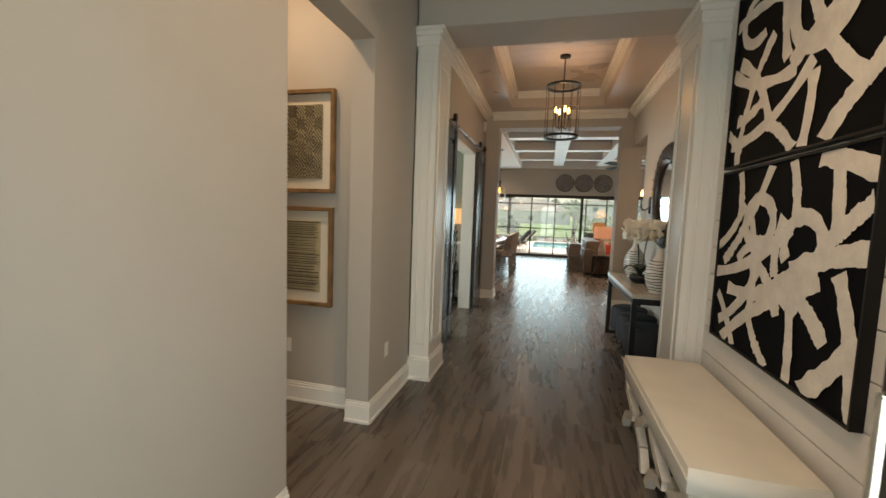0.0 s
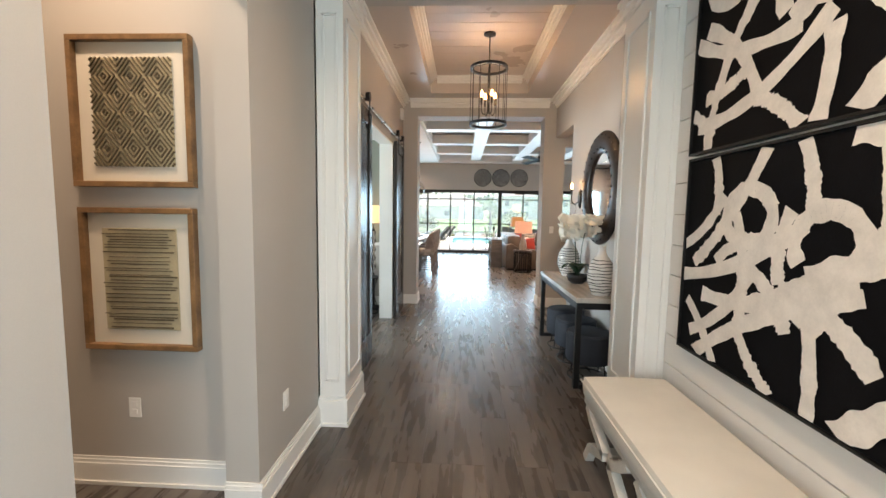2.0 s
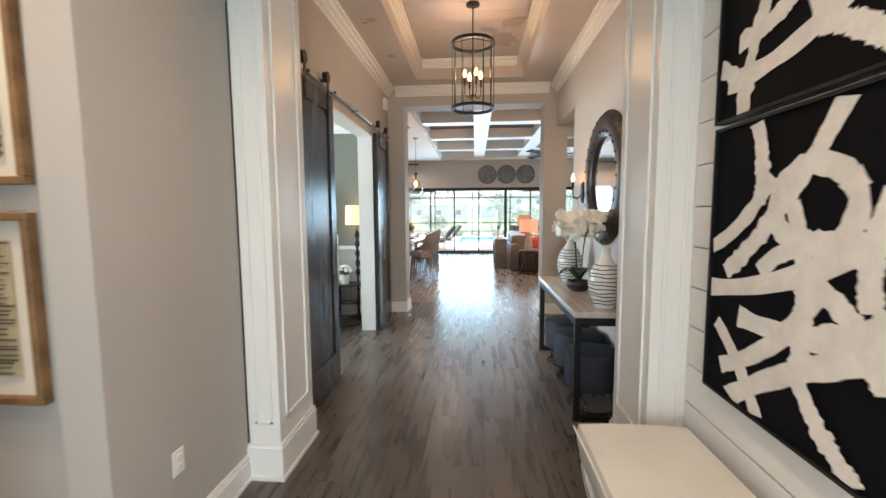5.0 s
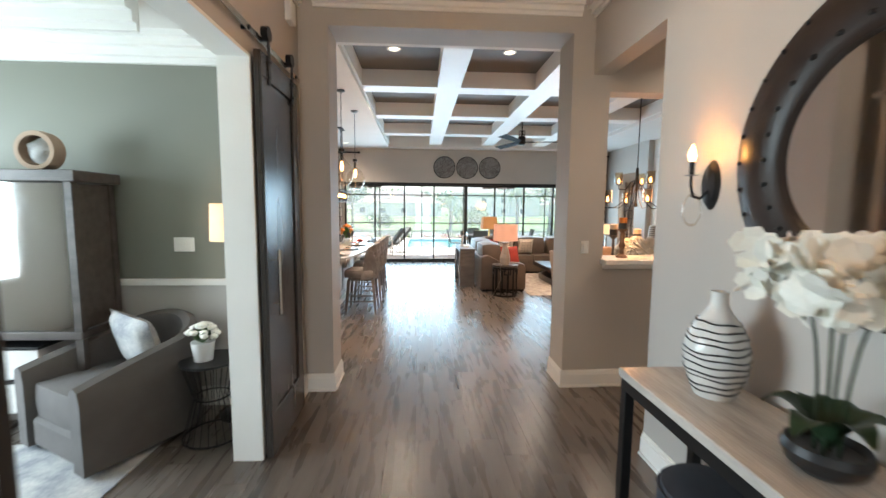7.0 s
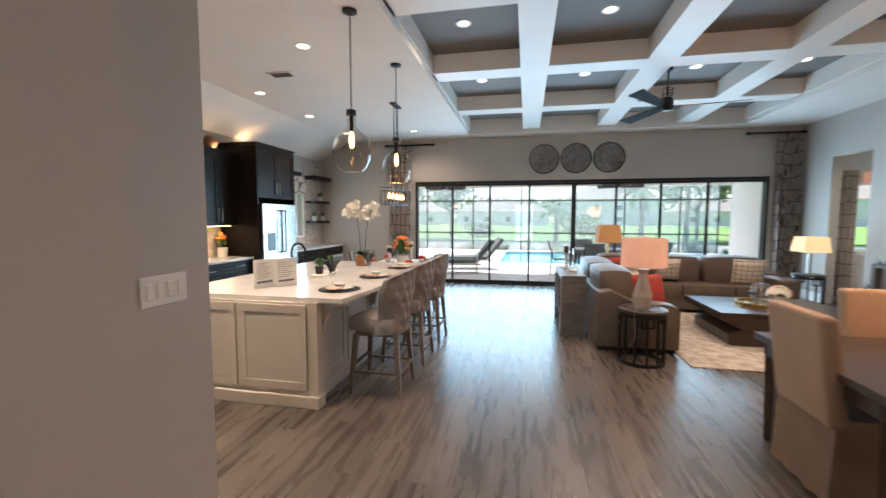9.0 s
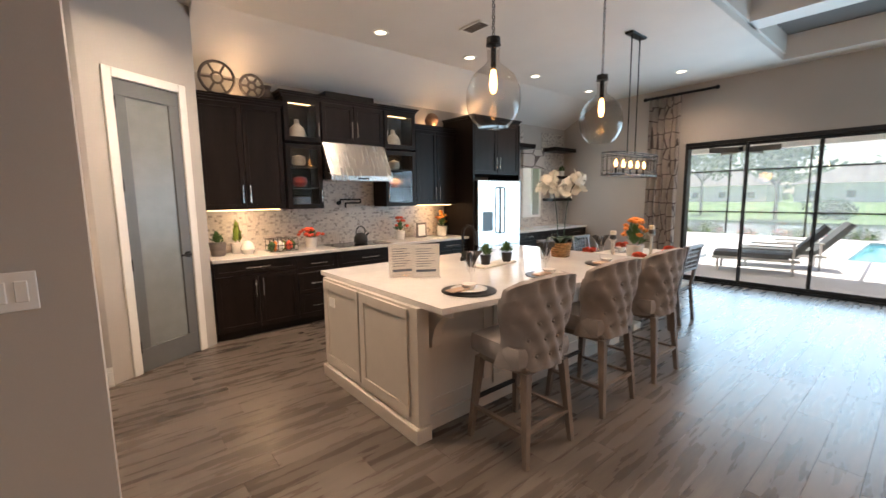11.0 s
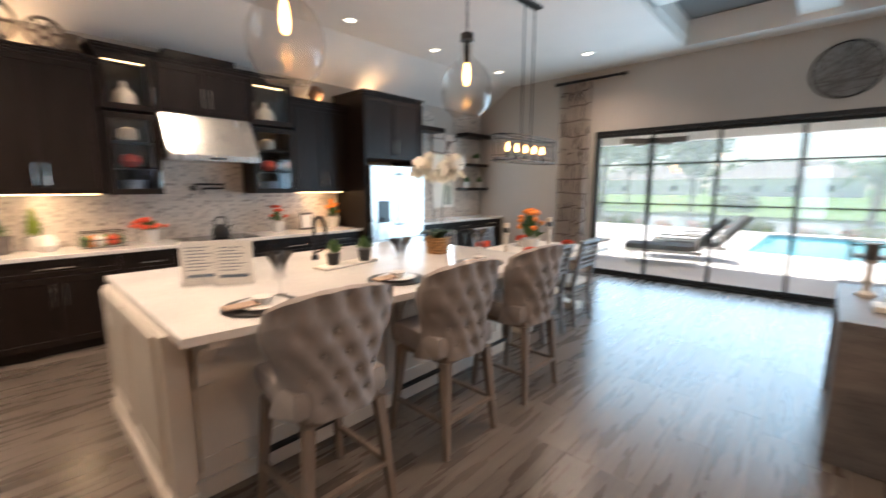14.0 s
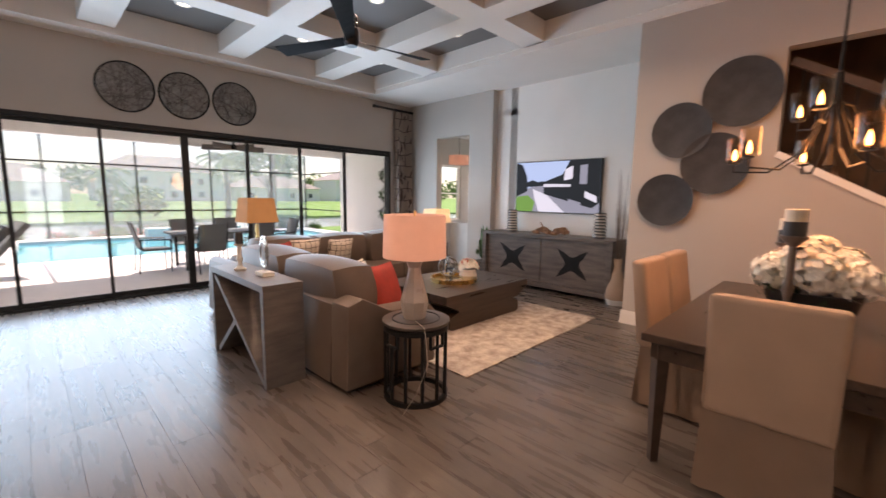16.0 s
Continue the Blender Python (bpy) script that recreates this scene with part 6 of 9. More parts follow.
def sign_stand(at, rz):
    ob = thing("sign_stand", "clear acrylic stand holding a printed sheet", "sign", at, rz, group="acrylic sign stands")
    bm = B()
    box(bm, 0, -0.11, 0.0, 0.09, 0.11, 0.006)
    part("foot", bm, "glass", ob)
    bm = B()
    box(bm, 0.02, -0.11, 0.006, 0.024, 0.11, 0.27)
    part("sheet", bm, "paper", ob)
    bm = B()
    for k in range(8):
        box(bm, 0.0242, -0.08, 0.09 + k * 0.02, 0.0248, 0.02 + 0.05 * ((k * 7) % 3) / 2, 0.095 + k * 0.02)
    box(bm, 0.0242, -0.08, 0.045, 0.0248, 0.08, 0.065)
    part("print_lines", bm, "teal", ob, "grey bars of unreadable print")
    bm = B()
    box(bm, 0.026, -0.112, 0.004, 0.029, 0.112, 0.275)
    part("acrylic", bm, "glass", ob).visible_shadow = False


sign_stand((-1.98, 10.18, 0.924), -22)
sign_stand((-1.84, 10.32, 0.924), -30)
ob = thing("serving_board", "pale wooden board on the island", "board", (-1.86, 11.15, 0.924), 8)
bm = B()
box(bm, -0.08, -0.26, 0, 0.08, 0.26, 0.02, 0.006)
part("board", bm, "palewood", ob)
pot_plant((-1.86, 11.03, 0.944), 0.9, "spiky green plant in a dark glass pot", "stripe", "leaf", 70, 0.08, 0.12, seed=20)
pot_plant((-1.84, 11.30, 0.944), 0.9, "spiky green plant in a dark glass pot", "stripe", "leaf", 70, 0.08, 0.12, seed=21)
orchid((-1.75, 12.05, 0.924), 0.74, 0.20, 18, 9, "tall white orchid in a woven basket on the island", "basket", 2)


def candle_holder(at, h, label, mm="palewood", wax="candle", cr=0.036, ch=0.10):
    ob = thing("candle_holder", label, "candle holder", at, group="pillar candle holders")
    bm = B()
    lathe(bm, [(0, 0), (0.05, 0), (0.052, 0.015), (0.022, 0.035), (0.018, h * 0.3), (0.03, h * 0.42), (0.018, h * 0.55), (0.022, h * 0.75), (0.018, h * 0.88), (cr + 0.009, h * 0.97), (cr + 0.012, h), (0, h)], 20)
    part("holder", bm, mm, ob, smooth=True)
    bm = B()
    lathe(bm, [(0, h), (cr, h), (cr, h + ch), (cr - 0.006, h + ch + 0.005), (0, h + ch - 0.002)], 20)
    part("candle", bm, wax, ob, smooth=True)
    bm = B()
    lathe(bm, [(cr + 0.0006, h), (cr + 0.0006, h + ch * 0.55)], 20)
    part("dark_band", bm, "candledark", ob)


# breakfast table beyond the island
ob = thing("breakfast_table", "whitewashed rectangular dining table past the island", "dining table", (-1.72, 13.62, 0))
bm = B()
box(bm, -0.55, -0.95, 0.725, 0.55, 0.95, 0.765, 0.005)
part("tabletop", bm, "palewood", ob)
for y in (-0.6, 0.6):
    bm = B()
    box(bm, -0.12, y - 0.08, 0.08, 0.12, y + 0.08, 0.725, 0.01)
    box(bm, -0.38, y - 0.09, 0, 0.38, y + 0.09, 0.08, 0.01)
    part("pedestal", bm, "palewood", ob)


def dining_chair(name, at, rz):
    """Slat-backed chair that faces its own -x."""
    ob = thing(name, "grey-washed wooden dining chair with a lattice back", "chair", at, rz, group="chairs at the breakfast table")
    bm = B()
    cushion(bm, -0.22, -0.22, 0.43, 0.20, 0.22, 0.49, 0.2, 4)
    part("seat", bm, "cream", ob, smooth=True)
    bm = B()
    box(bm, -0.21, -0.21, 0.39, 0.20, 0.21, 0.43, 0.005)
    part("seat_frame", bm, "greywood", ob)
    for y in (-0.2, 0.2):
        bm = B()
        bar(bm, (-0.2, y, 0.0), (-0.2, y, 0.39), 0.04, 0.04)
        part("leg", bm, "greywood", ob)
        bm = B()
        bar(bm, (0.25, y, 0.0), (0.20, y, 0.42), 0.04, 0.035)
        bar(bm, (0.20, y, 0.42), (0.29, y, 0.95), 0.04, 0.035)
        part("back_leg", bm, "greywood", ob)
    bm = B()
    bar(bm, (0.285, -0.23, 0.94), (0.285, 0.23, 0.94), 0.06, 0.03)
    part("top_rail", bm, "greywood", ob)
    bm = B()
    bar(bm, (0.245, -0.2, 0.66), (0.245, 0.2, 0.66), 0.03, 0.025)
    part("lower_rail", bm, "greywood", ob)
    for k in range(7):
        y = -0.17 + k * 0.057
        bm = B()
        bar(bm, (0.248, y, 0.66), (0.285, y, 0.93), 0.016, 0.012)
        part("slat", bm, "greywood", ob)
    for k in range(4):
        z = 0.71 + k * 0.055
        bm = B()
        bar(bm, (0.245 + (z - 0.6) * 0.12, -0.19, z), (0.245 + (z - 0.6) * 0.12, 0.19, z), 0.012, 0.012)
        part("cross_slat", bm, "greywood", ob)
    return ob


_ch = dining_chair("dining_chair", (-1.33, 13.06, 0), 0)
copy_thing(_ch, pose(-1.33, 13.74, 0))
copy_thing(_ch, pose(-2.42, 13.15, 0, 0, 0, 180))
copy_thing(_ch, pose(-2.42, 13.95, 0, 0, 0, 180))
candle_holder((-1.75, 13.15, 0.765), 0.26, "turned pale candle holder with a two-tone pillar candle")
candle_holder((-1.55, 13.75, 0.765), 0.30, "turned pale candle holder with a two-tone pillar candle")
pot_plant((-1.62, 13.45, 0.765), 1.8, "orange lilies in a low white pot on the table", "ceramic", "leaf", 60, 0.17, 0.34, "orange", 31)
for x, y in ((-1.4, 13.1), (-1.4, 13.95), (-2.05, 13.1), (-2.05, 13.95)):
    ob = thing("table_flower", "coral flower in a white bowl on a plate", "tableware", (x, y, 0.765), group="coral flower bowls")
    bm = B()
    lathe(bm, [(0, 0), (0.10, 0), (0.14, 0.012), (0.0, 0.008)], 20)
    part("plate", bm, "ceramic", ob, smooth=True)
    bm = B()
    lathe(bm, [(0, 0.01), (0.04, 0.01), (0.07, 0.07), (0.0, 0.06)], 16)
    part("bowl", bm, "ceramic", ob, smooth=True)
    bm = B()
    rng = random.Random(int(x * 100 + y))
    for k in range(26):
        petal_flower(bm, (rng.uniform(-0.05, 0.05), rng.uniform(-0.05, 0.05), 0.08 + rng.uniform(0, 0.03)), 0.04, (rng.uniform(-1, 1), rng.uniform(-1, 1), 1), rng)
    part("petals", bm, "coral", ob)


def globe_pendant(name, at):
    ob = thing(name, "smoked glass jug pendant with a lit filament bulb", "pendant light", at, group="pendants above the island")
    bm = B()
    lathe(bm, [(0, 0), (0.065, 0), (0.065, -0.018), (0.02, -0.03), (0, -0.03)], 20)
    part("canopy", bm, "black", ob, smooth=True)
    bm = B()
    z = -0.03
    k = 0
    while z > -0.86:
        ring(bm, (0, 0, z - 0.02), 0.013, 0.0035, "X" if k % 2 else "Y", 12, 5, 0.7 if k % 2 == 0 else 1.0, 1.0)
        z -= 0.034
        k += 1
    part("chain", bm, "black", ob)
    bm = B()
    lathe(bm, [(0, -0.88), (0.045, -0.89), (0.045, -0.93), (0.05, -0.935), (0, -0.94)], 18)
    rod(bm, (0, 0, -0.93), (0, 0, -1.08), 0.018)
    part("cap", bm, "black", ob, smooth=True)
    bm = B()
    lathe(bm, [(0.048, -0.95), (0.040, -0.97), (0.040, -1.03), (0.048, -1.05), (0.085, -1.08), (0.140, -1.13), (0.172, -1.20), (0.181, -1.27), (0.172, -1.34), (0.145, -1.40), (0.105, -1.44), (0.098, -1.452), (0, -1.446)], 36)
    part("glass_shade", bm, "tinted", ob, "smoked blown glass", smooth=True).visible_shadow = False
    bm = B()
    lathe(bm, [(0, -1.08), (0.016, -1.09), (0.022, -1.13), (0.026, -1.18), (0.018, -1.225), (0, -1.24)], 14)
    part("bulb", bm, "bulb", ob, "glowing filament bulb", smooth=True)
    glow("pendant_glow", (at[0], at[1], at[2] - 1.2), 3, AMBER, 0.03)


globe_pendant("globe_pendant", (-1.15, 10.38, H))
globe_pendant("globe_pendant", (-1.15, 11.72, H))

ob = thing("linear_chandelier", "black cage chandelier with a row of lit bulbs", "chandelier", (-1.72, 13.45, 0), group="")
L2, W2, Z0, Z1 = 0.56, 0.15, 1.80, 2.06
bm = B()
box(bm, -0.05, -0.18, H - 0.025, 0.05, 0.18, H, 0.004)
part("canopy", bm, "black", ob)
for y in (-0.10, 0.10):
    bm = B()
    rod(bm, (0, y, Z1), (0, y, H - 0.02), 0.007)
    part("rod", bm, "black", ob)


def oval(t):
    a = 2 * math.pi * t
    return (W2 * max(-1, min(1, 1.25 * math.cos(a))), L2 * max(-1, min(1, 1.08 * math.sin(a))))


bm = B()
for z in (Z0, Z0 + 0.05, Z1 - 0.05, Z1):
    tube(bm, [(*oval(k / 24), z) for k in range(25)], 0.006 if z in (Z0, Z1) else 0.003, 6)
for k in range(24):
    rod(bm, (*oval(k / 24), Z0), (*oval(k / 24), Z1), 0.003, seg=5)
bar(bm, (0, -L2, Z0 + 0.02), (0, L2, Z0 + 0.02), 0.02, 0.012)
bar(bm, (0, -L2, Z1), (0, L2, Z1), 0.015, 0.012)
part("cage", bm, "black", ob)
for k in range(5):
    y = -0.36 + k * 0.18
    bm = B()
    rod(bm, (0, y, Z0 + 0.02), (0, y, Z0 + 0.10), 0.012)
    part("socket", bm, "black", ob)
    bm = B()
    candle_bulb(bm, (0, y, Z0 + 0.10), 1.5)
    part("bulb", bm, "bulb", ob, "glowing bulb", smooth=True)
glow("linear_chandelier_glow", (-1.72, 13.45, 1.93), 4, AMBER, 0.1)

# ---- great room ----
ob = thing("sliding_doors", "dark framed wall of sliding glass doors, closed", "sliding door", kind="structure")
MUL = (-2.20, -1.30, -0.40, 0.52, 1.52, 2.43, 3.35, 4.27, 5.38)
bm = B()
box(bm, -2.22, 16.50, 2.40, 5.40, 16.66, 2.46)
box(bm, -2.22, 16.50, 0.0, 5.40, 16.66, 0.03)
box(bm, -2.22, 16.50, 0.03, -2.17, 16.66, 2.40)
box(bm, 5.35, 16.50, 0.03, 5.40, 16.66, 2.40)
part("outer_frame", bm, "frame", ob)
for i, (a, b) in enumerate(zip(MUL, MUL[1:])):
    y = 16.52 + 0.03 * (min(i, 7 - i) % 4)
    sash = B()
    wl, wr = (0.05, 0.022) if i in (4,) else (0.022, 0.05) if i in (3,) else (0.022, 0.022)
    for q in ((a, 0.03, a + wl, 2.40), (b - wr, 0.03, b, 2.40), (a + wl, 0.03, b - wr, 0.09), (a + wl, 2.35, b - wr, 2.40)):
        box(sash, q[0], y, q[1], q[2], y + 0.028, q[3])
    s = part("sash", sash, "frame", ob)
    bm = B()
    box(bm, a + wl, y + 0.011, 0.09, b - wr, y + 0.016, 2.35)
    part("pane", bm, "glass", s, "clear glass pane").visible_shadow = False


def curtain(x0, x1, label):
    ob = thing("curtain", label, "curtain", group="window curtains")
    bm = B()
    n = 60
    rows = []
    for i in range(n + 1):
        t = i / n
        x = x0 + (x1 - x0) * t
        y = 16.40 + 0.045 * math.sin(t * 2 * math.pi * 5) + 0.012 * math.sin(t * 31)
        rows.append((bm.verts.new((x, y, 0.02)), bm.verts.new((x + 0.01 * math.sin(t * 40), y * 1.0, 1.6)), bm.verts.new((x, 16.40 + (y - 16.40) * 0.7, 3.30))))
    for a, b in zip(rows, rows[1:]):
        bm.faces.new((a[0], b[0], b[1], a[1]))
        bm.faces.new((a[1], b[1], b[2], a[2]))
    bmesh.ops.solidify(bm, geom=bm.faces[:], thickness=0.004)
    part("cloth", bm, "curtain", ob, smooth=True)
    bm = B()
    a, b = (x0 - 0.08, x1 + 0.55) if x0 < 0 else (x0 - 0.55, x1 + 0.02)
    rod(bm, (a, 16.40, 3.33), (b, 16.40, 3.33), 0.022, seg=14)
    for x in (a, b):
        ball(bm, (x, 16.40, 3.33), 0.036, 2)
    rod(bm, ((a + b) / 2, 16.40, 3.33), ((a + b) / 2, 16.488, 3.33), 0.012)
    part("rod", bm, "black", ob, "black curtain rod", smooth=True)
    for k in range(6):
        bm = B()
        ring(bm, (x0 + (x1 - x0) * (k + 0.5) / 6, 16.40, 3.325), 0.032, 0.005, "X", 16, 5)
        part("ring", bm, "black", ob)


curtain(-2.85, -2.30, "floor-length beige trellis curtain on a black rod")
curtain(5.45, 5.90, "floor-length beige trellis curtain on a black rod")
for x in (0.83, 1.53, 2.23):
    ob = thing("wall_disc", "round woven wire wall disc with a dark rim", "wall decoration", (x, 16.488, 2.93), group="three woven discs")
    bm = B()
    ring(bm, (0, -0.02, 0), 0.325, 0.010, "Y", 40, 6)
    part("rim", bm, "black", ob, smooth=True)
    bm = B()
    rod(bm, (0, -0.006, 0), (0, -0.002, 0), 0.322, seg=40)
    part("backing", bm, "wire", ob)
    bm = B()
    rng = random.Random(int(x * 50))
    for k in range(46):
        a = rng.uniform(0, 6.28)
        b = a + rng.uniform(1.2, 4.5)
        bar(bm, (0.315 * math.cos(a), -0.012 - 0.01 * rng.random(), 0.315 * math.sin(a)), (0.315 * math.cos(b), -0.012 - 0.01 * rng.random(), 0.315 * math.sin(b)), 0.004, 0.004)
    part("wire_mesh", bm, "greywood", ob)

# sectional sofa
ob = thing("sectional_sofa", "taupe leather L-shaped sectional sofa", "sofa", (0, 0, 0))
bm = B()
box(bm, 1.34, 11.88, 0.05, 2.22, 15.10, 0.28, 0.02, 2)
box(bm, 2.22, 14.22, 0.05, 4.75, 15.10, 0.28, 0.02, 2)
part("base", bm, "leather", ob, smooth=True)
bm = B()
box(bm, 1.36, 11.9, 0, 2.2, 15.05, 0.05)
box(bm, 2.2, 14.26, 0, 4.7, 15.05, 0.05)
part("plinth", bm, "black", ob)
for q in ((1.62, 12.06, 2.26, 13.10), (1.62, 13.10, 2.26, 14.18)):
    bm = B()
    cushion(bm, q[0], q[1], 0.26, q[2], q[3], 0.47, 0.16, 7)
    part("seat_cushion", bm, "leather", ob, smooth=True)
for a, b in ((2.26, 3.05), (3.05, 3.85), (3.85, 4.50)):
    bm = B()
    cushion(bm, a, 14.18, 0.26, b, 14.82, 0.47, 0.16, 7)
    part("seat_cushion", bm, "leather", ob, smooth=True)
bm = B()
prism(bm, [(1.30, 0.05), (1.62, 0.05), (1.62, 0.62), (1.44, 0.70), (1.38, 0.705), (1.33, 0.67)], "y", 12.06, 15.05)
part("back_frame", bm, "leather", ob, smooth=True)
bm = B()
prism(bm, [(14.80, 0.05), (15.12, 0.05), (15.10, 0.66), (15.02, 0.70), (14.80, 0.62)], "x", 1.60, 4.75)
part("back_frame", bm, "leather", ob, smooth=True)
for a, b in ((12.02, 13.02), (13.02, 14.1)):
    bm = B()
    cushion(bm, 1.38, a, 0.44, 1.82, b, 0.97, 0.62, 9)
    for v in bm.verts:
        v.co.x -= 0.10 * (v.co.z - 0.43)
    part("back_cushion", bm, "leather", ob, smooth=True)
for a, b in ((1.75, 2.6), (2.6, 3.5), (3.5, 4.45)):
    bm = B()
    cushion(bm, a, 14.62, 0.43, b, 15.06, 0.94, 0.55, 9)
    part("back_cushion", bm, "leather", ob, smooth=True)
bm = B()
prism(bm, [(1.30, 0.05), (2.22, 0.05), (2.22, 0.50), (2.17, 0.57), (2.05, 0.59), (1.72, 0.60), (1.45, 0.74), (1.32, 0.70)], "y", 11.82, 12.06)
bmesh.ops.bevel(bm, geom=bm.edges[:], offset=0.03, segments=2, profile=0.6, affect="EDGES")
part("arm", bm, "leather", ob, "rolled sloping arm", smooth=True)
bm = B()
box(bm, 4.50, 14.2, 0.05, 4.78, 15.1, 0.60, 0.06, 3)
part("arm", bm, "leather", ob, smooth=True)


def throw_pillow(at, rx, ry, rz, mm, label, s=0.23):
    ob = thing("throw_pillow", label, "pillow", at, group="sofa pillows")
    ob.matrix_basis = pose(*at, rx, ry, rz)
    bm = B()
    n = 10
    top, bot = [], []
    for i in range(n + 1):
        a, b = [], []
        for j in range(n + 1):
            u, v = -1 + 2 * i / n, -1 + 2 * j / n
            k = 1 - 0.10 * (1 - abs(u * v)) * (abs(u) ** 4 + abs(v) ** 4) / 2
            h = 0.075 * ((1 - u ** 4) * (1 - v ** 4)) ** 0.6
            a.append(bm.verts.new((u * s * k, -h, v * s * k)))
            b.append(bm.verts.new((u * s * k, h + 0.004, v * s * k)))
        top.append(a)
        bot.append(b)
    for i in range(n):
        for j in range(n):
            bm.faces.new((top[i][j], top[i + 1][j], top[i + 1][j + 1], top[i][j + 1]))
            bm.faces.new((bot[i][j + 1], bot[i + 1][j + 1], bot[i + 1][j], bot[i][j]))
    part("cushion", bm, mm, ob, smooth=True)


throw_pillow((1.98, 12.26, 0.66), -18, 0, 20, "red", "rust red velvet pillow on the sofa")
throw_pillow((1.92, 12.55, 0.67), -15, 0, 35, "pillow", "cream trellis pillow with dark piping", 0.22)
throw_pillow((1.95, 14.38, 0.68), 15, 0, 40, "red", "rust red velvet pillow on the sofa")
throw_pillow((2.35, 14.52, 0.69), 14, 0, 5, "pillow", "cream trellis pillow with dark lines")
throw_pillow((1.80, 14.05, 0.66), 0, 15, 70, "pillow", "cream trellis pillow with dark lines", 0.2)
throw_pillow((2.9, 14.52, 0.69), 14, 0, 0, "pillow", "cream trellis pillow with dark lines", 0.2)
throw_pillow((4.15, 14.50, 0.68), 14, 0, -12, "pillow", "cream trellis pillow with dark lines")

ob = thing("sofa_table", "grey wood sofa table with angled struts", "console table", (0.93, 12.36, 0))
bm = B()
box(bm, 0, 0, 0.765, 0.32, 1.22, 0.82, 0.003)
part("tabletop", bm, "greywood", ob)
for y in (0, 1.165):
    bm = B()
    box(bm, 0, y, 0, 0.32, y + 0.055, 0.765, 0.003)
    part("end_panel", bm, "greywood", ob)
for a, b in (((1.14, 0.74), (0.08, 0.03)), ((0.66, 0.40), (1.12, 0.03))):
    bm = B()
    bar(bm, (0.16, a[0], a[1]), (0.16, b[0], b[1]), 0.30, 0.045)
    part("strut", bm, "greywood", ob)
candle_holder((1.06, 13.18, 0.82), 0.24, "pale turned holder with a dark pillar candle on the sofa table", "palewood", "candledark")
ob = thing("ring_sculpture", "silver oval ring sculpture on a wooden block", "ornament", (1.12, 12.78, 0.82))
bm = B()
box(bm, -0.05, -0.08, 0, 0.05, 0.08, 0.035, 0.004)
part("block", bm, "palewood", ob)
bm = B()
rod(bm, (0, 0, 0.035), (0, 0, 0.08), 0.006)
ring(bm, (0, 0, 0.20), 0.075, 0.009, "X", sx=1.7)
ring(bm, (0, 0.015, 0.20), 0.055, 0.008, "X", sx=1.7)
part("rings", bm, "nickel", ob, smooth=True)


def end_table(at, r, h, label):
    ob = thing("end_table", label, "side table", at, group="drum end tables")
    bm = B()
    lathe(bm, [(0, h - 0.03), (r, h - 0.03), (r + 0.008, h - 0.02), (r + 0.008, h - 0.005), (r, h), (0, h)], 36)
    part("tabletop", bm, "tabletop_dark", ob, smooth=True)
    bm = B()
    ring(bm, (0, 0, h), r * 0.72, 0.006, tseg=6)
    part("inlay", bm, "black", ob, "dark inlaid ring", smooth=True)
    for z in (0.0, h - 0.075):
        bm = B()
        lathe(bm, [(r - 0.03, z), (r, z), (r, z + 0.035), (r - 0.03, z + 0.035), (r - 0.03, z)], 36)
        part("hoop", bm, "black", ob, smooth=True)
    for i in range(12):
        a = 2 * math.pi * i / 12
        bm = B()
        k = r - 0.015
        z1 = h - 0.07 if i % 3 else h - 0.17
        rod(bm, (k * math.cos(a), k * math.sin(a), 0.02), (k * math.cos(a), k * math.sin(a), z1), 0.014, seg=6)
        if i % 3 == 0:
            for s in (-1, 1):
                b = a + s * 0.26
                rod(bm, (k * math.cos(a), k * math.sin(a), z1), (k * math.cos(b), k * math.sin(b), z1), 0.013, seg=6)
                rod(bm, (k * math.cos(b), k * math.sin(b), z1), (k * math.cos(b), k * math.sin(b), h - 0.07), 0.013, seg=6)
        part("upright", bm, "black", ob)


def drum_lamp(at, base, mm, R0, R1, hs, label, base_mat="ceramic", box_shade=False, watts=0.6):
    ob = thing("table_lamp", label, "table lamp", at, group="table lamps")
    bm = B()
    lathe(bm, base, 8 if base_mat == "ceramic" else 20)
    part("base", bm, "lamp_glaze" if base_mat == "ceramic" else base_mat, ob)
    zb = base[-1][1]
    bm = B()
    rod(bm, (0, 0, zb - 0.01), (0, 0, zb + hs + 0.04), 0.006)
    ball(bm, (0, 0, zb + hs + 0.05), 0.014, 1)
    part("stem", bm, "gold", ob)
    bm = B()
    if box_shade:
        for s0, s1 in ((R0, R1),):
            vs0 = [bm.verts.new((x * s0, y * s0, zb + 0.03)) for x, y in ((-1, -1), (1, -1), (1, 1), (-1, 1))]
            vs1 = [bm.verts.new((x * s1, y * s1, zb + 0.03 + hs)) for x, y in ((-1, -1), (1, -1), (1, 1), (-1, 1))]
            for i in range(4):
                bm.faces.new((vs0[i], vs0[(i + 1) % 4], vs1[(i + 1) % 4], vs1[i]))
    else:
        lathe(bm, [(R0, zb + 0.03), (R1, zb + 0.03 + hs)], 40)
    bmesh.ops.solidify(bm, geom=bm.faces[:], thickness=0.004)
    part("shade", bm, mm, ob, "glowing fabric shade", smooth=not box_shade)
    glow("table_lamp_glow", (at[0], at[1], at[2] + zb + 0.03 + hs * 0.5), watts, WARM, 0.05)


end_table((1.73, 11.54, 0), 0.245, 0.60, "black lattice drum end table with a wooden top")
